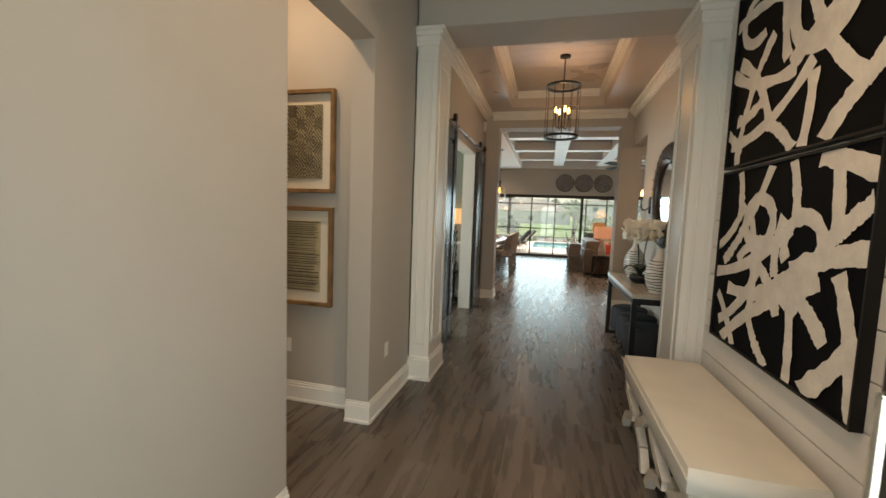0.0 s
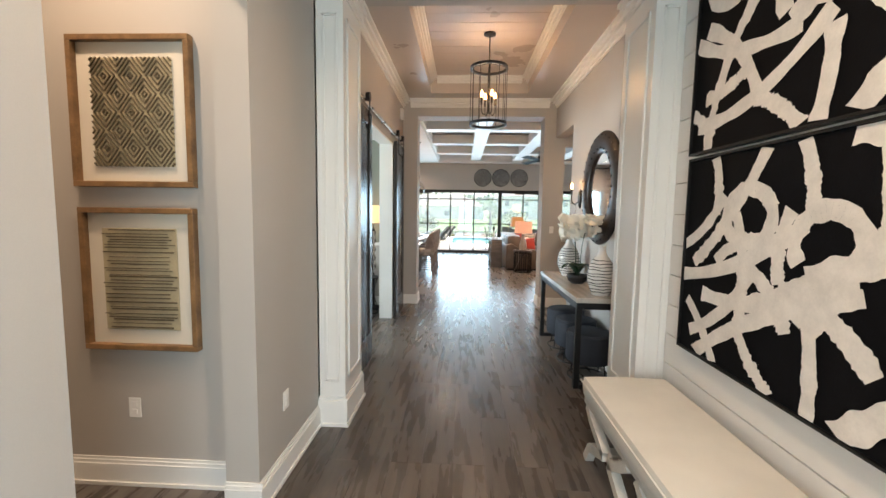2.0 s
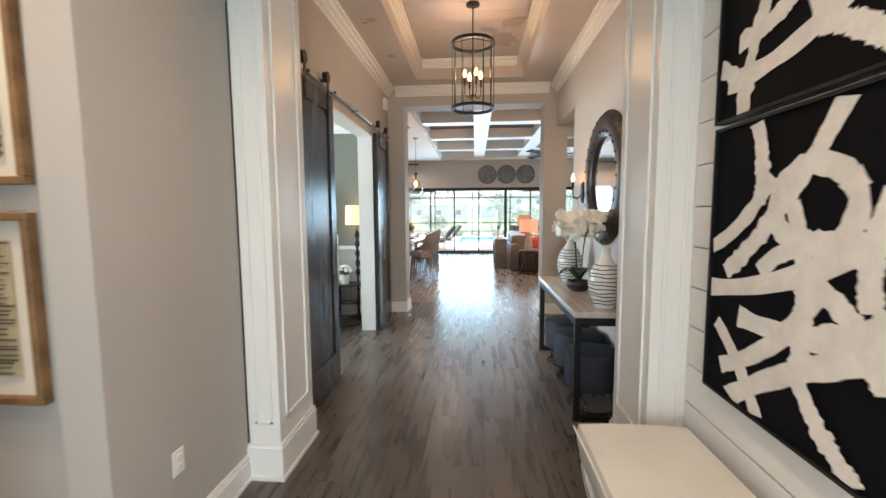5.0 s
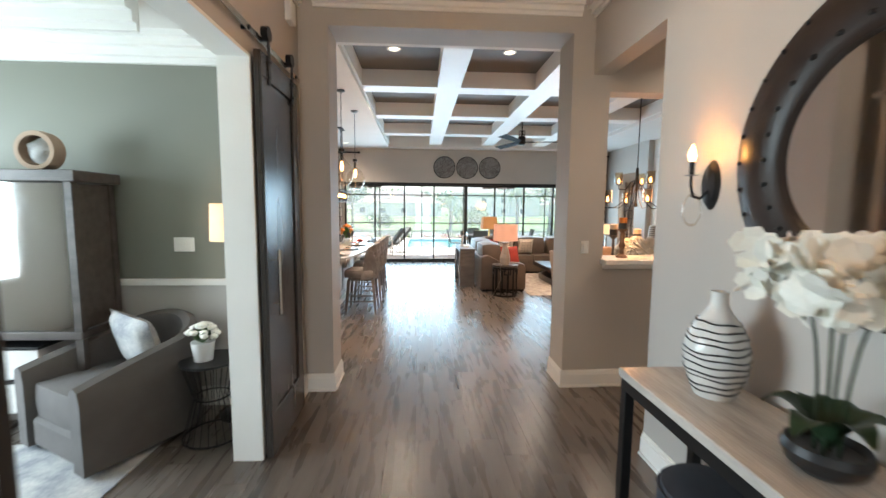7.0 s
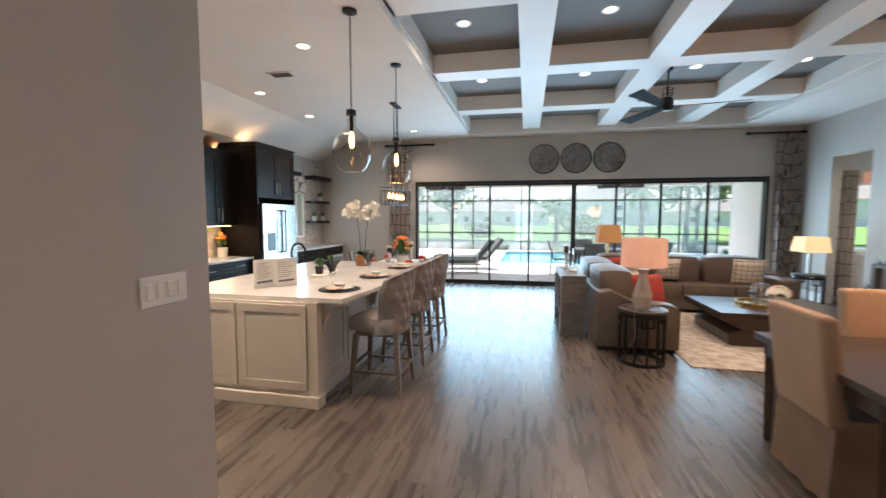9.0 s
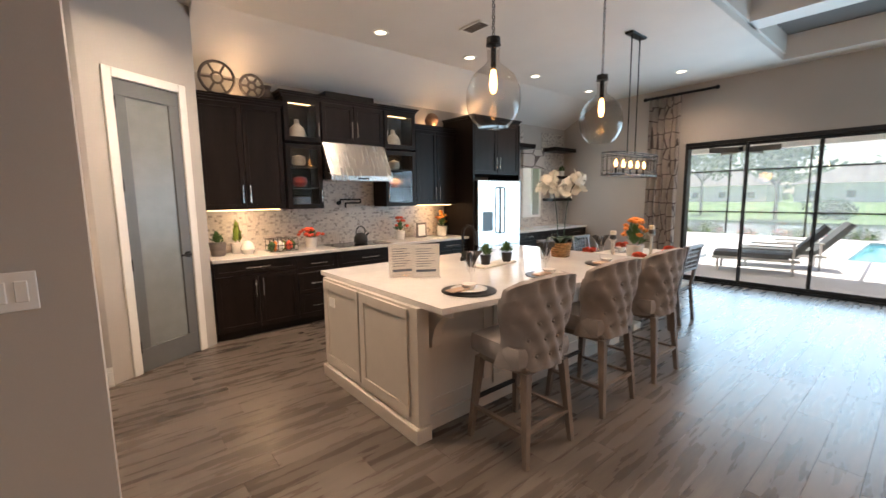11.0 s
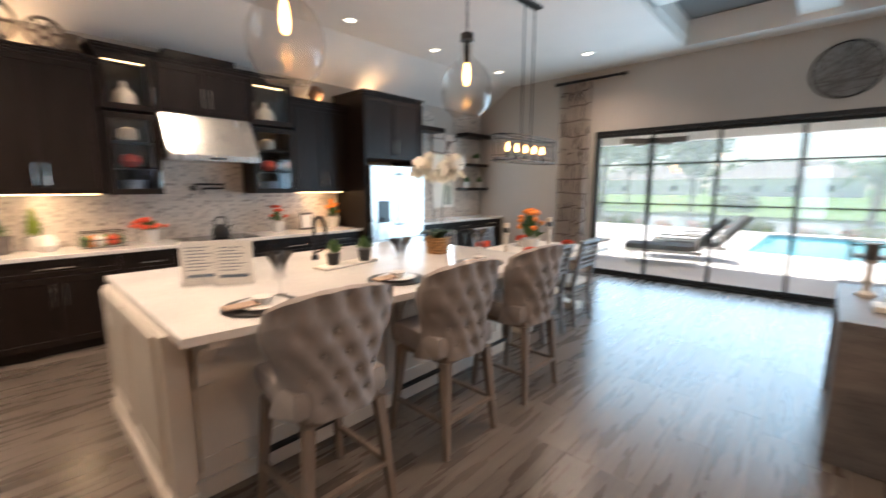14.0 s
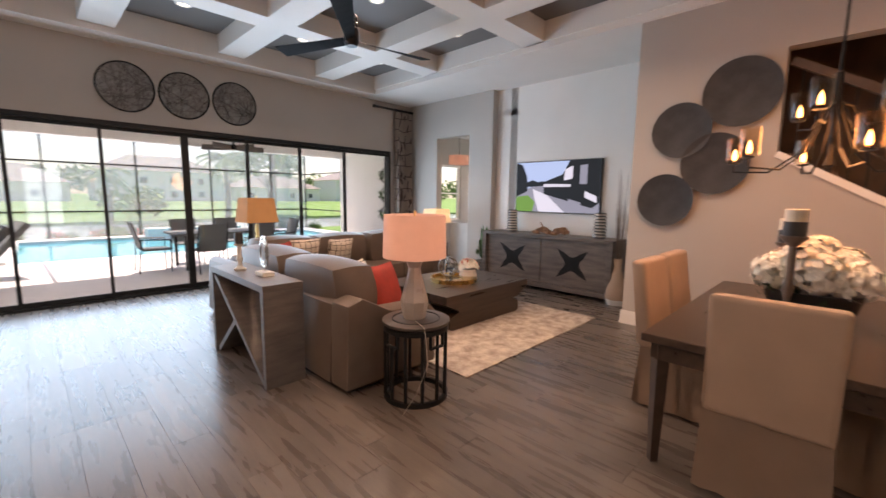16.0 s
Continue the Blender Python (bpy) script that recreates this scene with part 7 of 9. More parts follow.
drum_lamp((1.73, 11.56, 0.60), [(0, 0), (0.085, 0.0), (0.09, 0.02), (0.105, 0.13), (0.05, 0.34), (0.045, 0.38), (0.065, 0.43), (0, 0.43)], "shade", 0.235, 0.225, 0.31, "taupe faceted ceramic lamp with a glowing coral drum shade")
ob = thing("lamp_cord", "thin pale grey lamp cord hanging to the floor", "cable")
bm = B()
tube(bm, [(1.66, 11.47, 0.605), (1.60, 11.31, 0.605), (1.585, 11.28, 0.55), (1.60, 11.27, 0.35), (1.52, 11.30, 0.15), (1.45, 11.36, 0.003)], 0.0025, 6)
part("cord", bm, "lamp_glaze", ob)
end_table((2.05, 15.32, 0), 0.19, 0.62, "small black end table behind the sofa corner")
drum_lamp((2.05, 15.32, 0.62), [(0, 0), (0.06, 0.0), (0.06, 0.02), (0.025, 0.03), (0.025, 0.46), (0, 0.46)], "shade_gold", 0.22, 0.18, 0.34, "brass lamp with a tapered tan square shade", "gold", True, 0.8)
end_table((5.30, 14.95, 0), 0.23, 0.62, "black drum end table beside the curtain")
drum_lamp((5.30, 14.95, 0.62), [(0, 0), (0.06, 0.0), (0.06, 0.02), (0.03, 0.03), (0.03, 0.36), (0, 0.36)], "shade_cream", 0.20, 0.17, 0.26, "lamp with a cream square shade beside the curtain", "nickel", True, 0.8)

ob = thing("coffee_table", "dark brown stacked block coffee table", "coffee table", (3.6, 12.85, 0), 0)
bm = B()
prism(bm, [(-0.62, 0.0), (0.62, 0.0), (0.66, 0.02), (0.66, 0.14), (0.50, 0.20), (-0.50, 0.20), (-0.66, 0.14), (-0.66, 0.02)], "y", -0.52, 0.52)
part("base", bm, "darkwood", ob)
bm = B()
prism(bm, [(-0.55, 0.22), (0.55, 0.22), (0.78, 0.33), (0.78, 0.42), (-0.78, 0.42), (-0.78, 0.33)], "y", -0.58, 0.58)
part("tabletop", bm, "darkwood", ob)
bm = B()
box(bm, -0.4, -0.4, 0.20, 0.4, 0.4, 0.22)
part("spacer", bm, "black", ob)
for ob_ in (ob,):
    for c in ob_.children:
        c.location.z += 0.012
ob = thing("round_tray", "round wooden tray with a brass rim", "tray", (3.55, 12.85, 0.432))
bm = B()
lathe(bm, [(0, 0), (0.30, 0), (0.30, 0.05), (0.285, 0.05), (0.285, 0.012), (0, 0.012)], 40)
part("tray", bm, "gold", ob, smooth=True)
ob = thing("flower_bowl", "white roses and coral blooms in a white faceted bowl", "flowers", (3.66, 12.70, 0.444))
bm = B()
lathe(bm, [(0, 0), (0.07, 0), (0.12, 0.07), (0.10, 0.15), (0.0, 0.14)], 10)
part("bowl", bm, "ceramic", ob)
for mm, n, sd in (("petal", 60, 1), ("coral", 16, 2)):
    bm = B()
    rng = random.Random(sd)
    for k in range(n):
        a, e = rng.uniform(0, 6.28), rng.uniform(0.1, 1.5)
        p = (0.12 * math.cos(a) * math.cos(e), 0.12 * math.sin(a) * math.cos(e), 0.16 + 0.11 * math.sin(e))
        petal_flower(bm, p, 0.045, (p[0], p[1], p[2] - 0.13), rng)
    part("blooms", bm, mm, ob)
ob = thing("hourglass", "dark framed hourglass on the tray", "ornament", (3.40, 12.78, 0.444))
bm = B()
for z in (0, 0.17):
    rod(bm, (0, 0, z), (0, 0, z + 0.012), 0.05, seg=16)
for k in range(3):
    a = k * 2.09
    rod(bm, (0.042 * math.cos(a), 0.042 * math.sin(a), 0), (0.042 * math.cos(a), 0.042 * math.sin(a), 0.18), 0.005)
part("stand", bm, "black", ob)
bm = B()
lathe(bm, [(0.035, 0.015), (0.034, 0.05), (0.006, 0.09), (0.034, 0.13), (0.035, 0.168)], 16)
part("glass", bm, "glass", ob, smooth=True)
ob = thing("silver_lantern", "round silver wire lantern on the tray", "ornament", (3.62, 13.02, 0.444))
bm = B()
for k in range(6):
    g = bm.verts[:]
    ring(bm, (0, 0, 0.14), 0.13, 0.006, "X", 24, 5)
    nv = [v for v in bm.verts if v not in g]
    bmesh.ops.rotate(bm, verts=nv, cent=(0, 0, 0.14), matrix=Matrix.Rotation(k * math.pi / 6, 3, "Z"))
part("wire_mesh", bm, "nickel", ob)
solid("area_rug", [(2.21, 11.44, 0.001, 4.68, 14.15, 0.012)], "rug", "faded cream and brown patterned area rug", "rug", kind="thing", bevel=0.004)

# television wall
ob = thing("television", "wall-mounted flat television showing a truck on a drive", "television", (6.098, 12.855, 1.695))
bm = B()
box(bm, -0.06, -0.79, -0.44, 0, 0.79, 0.44, 0.004)
part("bezel", bm, "screen", ob)
SCR = {"sky": (0.45, 0.62, 0.95), "road": (0.30, 0.33, 0.42), "dark": (0.02, 0.025, 0.03), "lawn": (0.16, 0.36, 0.08), "pale": (0.75, 0.80, 0.95)}
for k, c in SCR.items():
    M["tv_" + k] = mat("screen " + k, tuple(v * 0.05 for v in c), 0.5, spec=0.1, var=0.1, bump=0, emit=c, strength=0.55)


def on_screen(name, pts, mm, d):
    bm = B()
    prism(bm, [(0.775 - u * 1.55, -0.425 + v * 0.85) for u, v in pts], "x", -0.061 - d, -0.0605)
    part(name, bm, mm, ob)


on_screen("screen", [(0, 0), (1, 0), (1, 1), (0, 1)], "tv_sky", 0.001)
on_screen("screen_road", [(0, 0), (1, 0), (1, 0.30), (0.45, 0.55), (0.2, 0.5), (0, 0.35)], "tv_road", 0.002)
on_screen("screen_lawn", [(0, 0), (0.22, 0), (0.25, 0.2), (0.16, 0.33), (0, 0.3)], "tv_lawn", 0.003)
on_screen("screen_tree", [(0, 0.3), (0.15, 0.42), (0.14, 0.7), (0.08, 0.95), (0, 1)], "tv_dark", 0.003)
on_screen("screen_truck", [(0.36, 0.36), (0.62, 0.24), (0.92, 0.10), (1, 0.2), (1, 1), (0.66, 1), (0.58, 0.74), (0.36, 0.60)], "tv_dark", 0.004)
on_screen("screen_hedge", [(0.14, 0.50), (0.36, 0.52), (0.36, 0.62), (0.28, 0.60), (0.22, 0.64), (0.14, 0.60)], "tv_dark", 0.003)
on_screen("screen_lane", [(0.30, 0.0), (0.62, 0.0), (0.40, 0.34), (0.22, 0.46), (0.24, 0.30)], "tv_pale", 0.003)
on_screen("screen_bed", [(0.36, 0.50), (0.68, 0.50), (0.68, 0.55), (0.36, 0.56)], "tv_pale", 0.005)
on_screen("screen_door", [(0.78, 0.55), (0.86, 0.55), (0.86, 0.92), (0.78, 0.90)], "tv_road", 0.005)
on_screen("screen_sill", [(0.66, 0.18), (0.80, 0.12), (0.80, 0.20), (0.66, 0.27)], "tv_road", 0.005)
on_screen("screen_cab", [(0.6, 0.62), (0.7, 0.66), (0.7, 0.9), (0.61, 0.84)], "tv_pale", 0.005)
on_screen("screen_panel", [(0.84, 0.30), (0.97, 0.2), (0.97, 0.32), (0.84, 0.42)], "tv_pale", 0.005)

ob = thing("media_cabinet", "grey wood media cabinet with curved star door inlays", "media cabinet", (0, 0, 0))
bm = B()
for b in ((5.52, 11.62, 0.86, 6.06, 13.98, 0.91), (5.52, 11.62, 0.06, 6.06, 11.70, 0.86), (5.52, 13.90, 0.06, 6.06, 13.98, 0.86), (5.52, 11.70, 0.06, 6.06, 13.90, 0.13), (5.60, 11.70, 0.13, 6.06, 13.90, 0.86)):
    box(bm, *b, 0.004)
part("body", bm, "greywood", ob)
for x in (5.56, 5.98):
    for y in (11.66, 13.90):
        bm = B()
        box(bm, x, y, 0, x + 0.05, y + 0.05, 0.06)
        part("foot", bm, "black", ob)
for y0 in (11.71, 12.81):
    bm = B()
    box(bm, 5.575, y0, 0.135, 5.60, y0 + 1.08, 0.855, 0.003)
    dr = part("door", bm, "greywood", ob)
    bm = B()
    cx, cz = y0 + 0.54, 0.495
    pts = []
    for q in range(4):
        a0 = q * math.pi / 2 + math.pi / 4
        for k in range(8):
            a = a0 + k * math.pi / 16
            r = 0.12 + 0.24 * (1 - math.sin(k * math.pi / 8)) ** 1.7
            pts.append((cx + r * math.cos(a), cz + r * 0.9 * math.sin(a)))
    prism(bm, pts, "x", 5.571, 5.5745)
    part("star_inlay", bm, "black", dr, "black four-point star inlay")
for y in (11.95, 13.55):
    ob = thing("ribbed_vase", "ribbed silver cylinder vase on the media cabinet", "vase", (5.82, y, 0.91), group="ribbed silver vases")
    bm = B()
    lathe(bm, [(0, 0), (0.085, 0), (0.080, 0.385), (0.07, 0.385), (0, 0.36)], 24)
    part("body", bm, "darkplate", ob, smooth=True)
    for k in range(8):
        z, w = 0.02 + k * 0.046, 0.105 - 0.002 * k
        bm = B()
        lathe(bm, [(0.08, z), (w, z + 0.003), (w + 0.004, z + 0.014), (w, z + 0.026), (0.08, z + 0.029)], 24)
        part("band", bm, "marble", ob, "pale silvery rib", smooth=True)
ob = thing("driftwood", "piece of knotted driftwood on the media cabinet", "ornament", (5.78, 12.75, 0.91))
bm = B()
for k in range(9):
    y = -0.26 + k * 0.065
    ball(bm, (0.03 * math.sin(k * 2.1), y, 0.05 + 0.03 * math.sin(k * 1.3)), 0.045, 2, 1, 1.4, 0.9, 0.9)
rod(bm, (0, 0.1, 0.05), (0.03, 0.22, 0.19), 0.025, 0.008)
rod(bm, (0, -0.15, 0.06), (-0.03, -0.26, 0.03), 0.02, 0.01)
part("branch", bm, "driftwood", ob, smooth=True)
ob = thing("floor_vase", "tan floor vase with tall dry reeds beside the cabinet", "vase", (5.60, 11.56, 0))
bm = B()
lathe(bm, [(0, 0), (0.12, 0), (0.15, 0.10), (0.14, 0.22), (0.08, 0.40), (0.045, 0.55), (0.06, 0.66), (0.045, 0.66), (0, 0.5)], 28)
part("body", bm, "slip", ob, smooth=True)
bm = B()
lathe(bm, [(0, 0.0005), (0.1215, 0.0005), (0.1455, 0.08)], 28)
part("base_glaze", bm, "ceramic", ob, smooth=True)
rng = random.Random(8)
for k in range(22):
    bm = B()
    a = rng.uniform(0, 6.28)
    h, s = rng.uniform(1.35, 1.95), rng.uniform(0.03, 0.16)
    rod(bm, (0.02 * math.cos(a), 0.02 * math.sin(a), 0.5), (s * math.cos(a), s * math.sin(a), h), 0.004, 0.002, seg=5)
    part("reed", bm, "stoolwood", ob)
pot_plant((5.75, 14.10, 0.0), 3.2, "leafy green plant beside the media cabinet", "greywood", "leaf", 120, 0.22, 0.75, seed=40)

# ceiling fan
ob = thing("ceiling_fan", "black three-blade ceiling fan, at rest", "ceiling fan", (2.48, 13.50, 0))
bm = B()
lathe(bm, [(0, 3.80), (0.07, 3.80), (0.07, 3.77), (0.03, 3.74), (0, 3.74)], 20)
rod(bm, (0, 0, 3.34), (0, 0, 3.76), 0.014)
part("downrod", bm, "black", ob, smooth=True)
bm = B()
lathe(bm, [(0, 3.40), (0.05, 3.39), (0.085, 3.36), (0.085, 3.22), (0.06, 3.18), (0, 3.18)], 24)
part("motor", bm, "black", ob, smooth=True)
bm = B()
for z in (3.42, 3.50):
    ring(bm, (0, 0, z), 0.07, 0.006)
for k in range(6):
    a = k * math.pi / 3
    rod(bm, (0.07 * math.cos(a), 0.07 * math.sin(a), 3.36), (0.07 * math.cos(a), 0.07 * math.sin(a), 3.5), 0.005)
part("cage", bm, "black", ob)
for k in range(3):
    a = radians(-8 + 120 * k)
    bm = B()
    rows = []
    for i in range(8):
        t = i / 7
        w = 0.05 + 0.05 * t
        rows.append([(0.08 + t * 0.95, s * w, 3.24 + s * 0.022 + z) for s, z in ((-1, 0), (1, 0), (1, 0.008), (-1, 0.008))])
    vs = [[bm.verts.new(Matrix.Rotation(a, 3, "Z") @ Vector(p)) for p in r] for r in rows]
    for r0, r1 in zip(vs, vs[1:]):
        for i in range(4):
            bm.faces.new((r0[i], r0[(i + 1) % 4], r1[(i + 1) % 4], r1[i]))
    bm.faces.new(vs[0])
    bm.faces.new(vs[-1][::-1])
    bmesh.ops.recalc_face_normals(bm, faces=bm.faces)
    part("blade", bm, "black_paint", ob)
ob = thing("smoke_detector", "white ceiling smoke detector", "smoke detector", (2.85, 14.95, 3.80))
bm = B()
lathe(bm, [(0, -0.035), (0.05, -0.035), (0.06, 0), (0, 0)], 20)
part("cover", bm, "plastic", ob, smooth=True)

# plates on the stair wall
for y, z, r in ((10.77, 1.50, 0.285), (10.66, 2.24, 0.29), (10.33, 1.88, 0.31), (10.16, 2.56, 0.33)):
    ob = thing("wall_plate", "round hammered dark slate metal wall plate", "wall decoration", (4.778, y, z), group="slate plates on the stair wall")
    bm = B()
    lathe(bm, [(0, 0.035), (r * 0.75, 0.038), (r, 0.055), (r * 1.0, 0.05), (r * 0.8, 0.0), (0, 0.0)], 40)
    bmesh.ops.rotate(bm, verts=bm.verts, matrix=Matrix.Rotation(radians(-90), 3, "Y"))
    for v in bm.verts:
        v.co += Vector((0.004 * noise.noise(v.co * 9), 0.006 * noise.noise(v.co * 7), 0))
    part("plate", bm, "darkplate", ob, smooth=True)

# stair rail
ob = thing("stair_rail", "dark wooden stair handrail with black iron balusters", "railing", kind="structure")
bm = B()
bar(bm, (4.865, 7.62, 1.50), (4.865, 9.80, 2.80), 0.06, 0.07)
part("handrail", bm, "tread_and_dim", ob)
for k in range(17):
    t = (k + 0.5) / 17
    y = 7.65 + 2.13 * t
    zb = 0.66 + 1.30 * (y - 7.6) / 2.24
    bm = B()
    rod(bm, (4.865, y, zb), (4.865, y, zb + 0.86), 0.007, seg=6)
    if k % 2:
        ball(bm, (4.865, y, zb + 0.45), 0.022, 1)
    part("baluster", bm, "black", ob)
for k in range(9):
    bm = B()
    z = 0.18 * (k + 1) + 0.35
    box(bm, 4.96, 7.6 + k * 0.26, z - 0.18, 6.19, 7.9 + k * 0.26, z, 0.004)
    tagged(part("stair_tread", bm, "tread_and_dim"), "dark wooden stair step", "stair", kind="structure")

# ---- dining ----
ob = thing("dining_table", "dark brown rectangular dining table with tapered legs", "dining table", (2.10, 8.93, 0))
bm = B()
box(bm, 0, 0, 0.72, 2.15, 1.14, 0.765, 0.004)
part("tabletop", bm, "darkwood", ob)
bm = B()
for b in ((0.06, 0.04, 0.62, 2.09, 0.065, 0.72), (0.06, 1.075, 0.62, 2.09, 1.10, 0.72), (0.04, 0.065, 0.62, 0.065, 1.075, 0.72), (2.085, 0.065, 0.62, 2.11, 1.075, 0.72)):
    box(bm, *b)
for k in range(40):
    x = 0.10 + k * 0.05
    box(bm, x, 1.10, 0.63, x + 0.03, 1.108, 0.71)
    box(bm, x, 0.032, 0.63, x + 0.03, 0.04, 0.71)
part("apron", bm, "darkwood", ob, "fluted dark apron")
for x in (0.05, 2.03):
    for y in (0.05, 1.02):
        bm = B()
        rod(bm, (x + 0.035, y + 0.035, 0), (x + 0.035, y + 0.035, 0.72), 0.030, 0.052, seg=4)
        part("leg", bm, "darkwood", ob)


def slip_chair(name, at, rz):
    """Slipcovered chair that faces its own +x."""
    ob = thing(name, "tan slipcovered parsons dining chair", "chair", at, rz, group="chairs at the dining table")
    bm = B()
    cushion(bm, -0.24, -0.245, 0.40, 0.27, 0.245, 0.50, 0.10, 6)
    part("seat", bm, "slip", ob, smooth=True)
    bm = B()
    n = 40
    rows = []
    for i in range(n + 1):
        t = i / n * 4
        k, f = int(t) % 4, t % 1
        c = [(-0.25, -0.25), (0.27, -0.25), (0.27, 0.25), (-0.25, 0.25)]
        a, b = Vector(c[k]), Vector(c[(k + 1) % 4])
        p = a.lerp(b, f)
        flare = 1.05 + 0.05 * math.sin(i * 2.1)
        rows.append((bm.verts.new((p.x, p.y, 0.45)), bm.verts.new((p.x * flare - 0.005, p.y * flare, 0.02))))
    for a, b in zip(rows, rows[1:]):
        bm.faces.new((a[0], b[0], b[1], a[1]))
    bmesh.ops.solidify(bm, geom=bm.faces[:], thickness=0.006)
    part("skirt", bm, "slip", ob, "loose pleated skirt", smooth=True)
    bm = B()
    box(bm, -0.05, -0.25, 0.0, 0.05, 0.25, 0.62, 0.03, 3)
    for v in bm.verts:
        v.co.x += -0.22 - 0.09 * v.co.z / 0.62
        v.co.z += 0.44
    part("backrest", bm, "slip", ob, smooth=True)
    bm = B()
    tube(bm, [(-0.355, -0.245, 0.46), (-0.355 - 0.07, -0.24, 1.05), (-0.355 - 0.07, 0.24, 1.05), (-0.355, 0.245, 0.46)], 0.005, 6)
    for v in bm.verts:
        v.co.x += 0.08
    part("piping", bm, "slip", ob)
    for x in (-0.2, 0.22):
        for y in (-0.2, 0.2):
            bm = B()
            box(bm, x - 0.02, y - 0.02, 0, x + 0.02, y + 0.02, 0.40)
            part("leg", bm, "darkwood", ob)
    return ob


_c = slip_chair("dining_chair", (2.36, 9.50, 0), 0)
copy_thing(_c, pose(3.05, 10.04, 0, 0, 0, -90))
copy_thing(_c, pose(3.64, 10.04, 0, 0, 0, -90))
copy_thing(_c, pose(2.86, 8.96, 0, 0, 0, 90))
copy_thing(_c, pose(3.52, 8.96, 0, 0, 0, 90))
for k, (x, y) in enumerate(((2.62, 9.50), (3.0, 9.55))):
    candle_holder((x + 0.25, y + 0.02, 0.765), 0.54 if k == 0 else 0.47, "carved brown wooden holder with a two-tone pillar candle", "stoolwood", "candle", 0.055, 0.15)
ob = thing("hydrangea_bowl", "white hydrangeas in a black bowl on the table", "flowers", (3.12, 9.42, 0.765))
bm = B()
lathe(bm, [(0, 0), (0.10, 0), (0.21, 0.08), (0.24, 0.20), (0.22, 0.20), (0, 0.16)], 28)
part("bowl", bm, "stripe", ob, smooth=True)
rng = random.Random(12)
for k in range(9):
    a = k * 2.4
    R = 0.23 * math.sqrt((k + 0.3) / 9)
    c = Vector((R * math.cos(a), R * math.sin(a), 0.44 - R * 0.75))
    bm = B()
    for q in range(130):
        d = Vector((rng.gauss(0, 1), rng.gauss(0, 1), rng.gauss(0.3, 1))).normalized()
        petal_flower(bm, c + d * rng.uniform(0.105, 0.125), 0.025, d, rng)
    part("bloom", bm, "petal", ob, "white hydrangea bloom")
bm = B()
for q in range(40):
    a = rng.uniform(0, 6.28)
    r = rng.uniform(0.16, 0.27)
    z = rng.uniform(0.10, 0.2)
    m = Vector((-math.sin(a), math.cos(a), 0)) * 0.03
    p = Vector((r * math.cos(a), r * math.sin(a), z))
    bm.faces.new([bm.verts.new(v) for v in (p * 0.75 + Vector((0, 0, 0.04)), p + m * 0.8, p * 1.12 + Vector((0, 0, 0.02)), p - m * 0.8)])
part("leaves", bm, "darkleaf", ob)

ob = thing("dining_chandelier", "black two-tier chandelier with lit glass cups", "chandelier", (3.12, 9.42, 0))
bm = B()
lathe(bm, [(0, 3.80), (0.065, 3.80), (0.065, 3.78), (0, 3.77)], 20)
rod(bm, (0, 0, 2.25), (0, 0, 3.79), 0.007)
lathe(bm, [(0, 1.70), (0.03, 1.72), (0.012, 1.78), (0.018, 2.0), (0.035, 2.05), (0.02, 2.12), (0.02, 2.25), (0, 2.26)], 16)
part("stem", bm, "black", ob, smooth=True)
for tier, n, R, z in ((0, 6, 0.50, 1.72), (1, 3, 0.24, 1.98)):
    for k in range(n):
        a = 2 * math.pi * k / n + 0.3 + tier * 0.5
        c, s = math.cos(a), math.sin(a)
        bm = B()
        tube(bm, [(0.02 * c, 0.02 * s, 2.08), (R * 0.3 * c, R * 0.3 * s, z + 0.08), (R * 0.6 * c, R * 0.6 * s, z - 0.03), (R * c, R * s, z - 0.02), (R * c, R * s, z + 0.03)], 0.006, 6)
        lathe(bm, [(0, z + 0.028), (0.035, z + 0.035), (0.03, z + 0.045), (0, z + 0.045)], 14, (R * c, R * s, 0))
        arm = part("arm", bm, "black", ob)
        bm = B()
        lathe(bm, [(0.046, z + 0.045), (0.052, z + 0.06), (0.054, z + 0.21), (0.051, z + 0.21), (0.049, z + 0.065)], 20, (R * c, R * s, 0))
        part("glass_cup", bm, "amber_glass", arm, "amber lit glass cup", smooth=True).visible_shadow = False
        bm = B()
        candle_bulb(bm, (R * c, R * s, z + 0.06), 1.15)
        part("bulb", bm, "bulb", arm, "glowing bulb", smooth=True)
glow("dining_chandelier_glow", (3.12, 9.42, 1.86), 21, (1.0, 0.40, 0.13), 0.25)

# on the pass-through ledge
candle_holder((1.97, 7.50, 1.215), 0.27, "turned brown wooden holder with an orange pillar candle", "driftwood", "orange")
ob = thing("succulent_ornament", "large tan artificial agave rosette on the ledge", "ornament", (2.24, 7.50, 1.215))
bm = B()
for ringi in range(5):
    n = 9
    for k in range(n):
        a = 2 * math.pi * k / n + ringi * 0.35
        e = 0.35 + ringi * 0.27
        L = 0.25 - 0.02 * ringi
        d = Vector((math.cos(a) * math.cos(e), math.sin(a) * math.cos(e), math.sin(e)))
        m = Vector((-math.sin(a), math.cos(a), 0)) * 0.035
        u = Vector((-math.cos(a) * math.sin(e), -math.sin(a) * math.sin(e), math.cos(e))) * 0.012
        o = Vector((0, 0, 0.03))
        p = [o, o + d * L * 0.55 + m, o + d * L, o + d * L * 0.55 - m]
        mid = o + d * L * 0.5 - u
        V = [bm.verts.new(x) for x in p] + [bm.verts.new(mid)]
        bm.faces.new((V[0], V[1], V[2], V[3]))
        for i in range(4):
            bm.faces.new((V[(i + 1) % 4], V[i], V[4]))
part("rosette", bm, "palewood", ob)

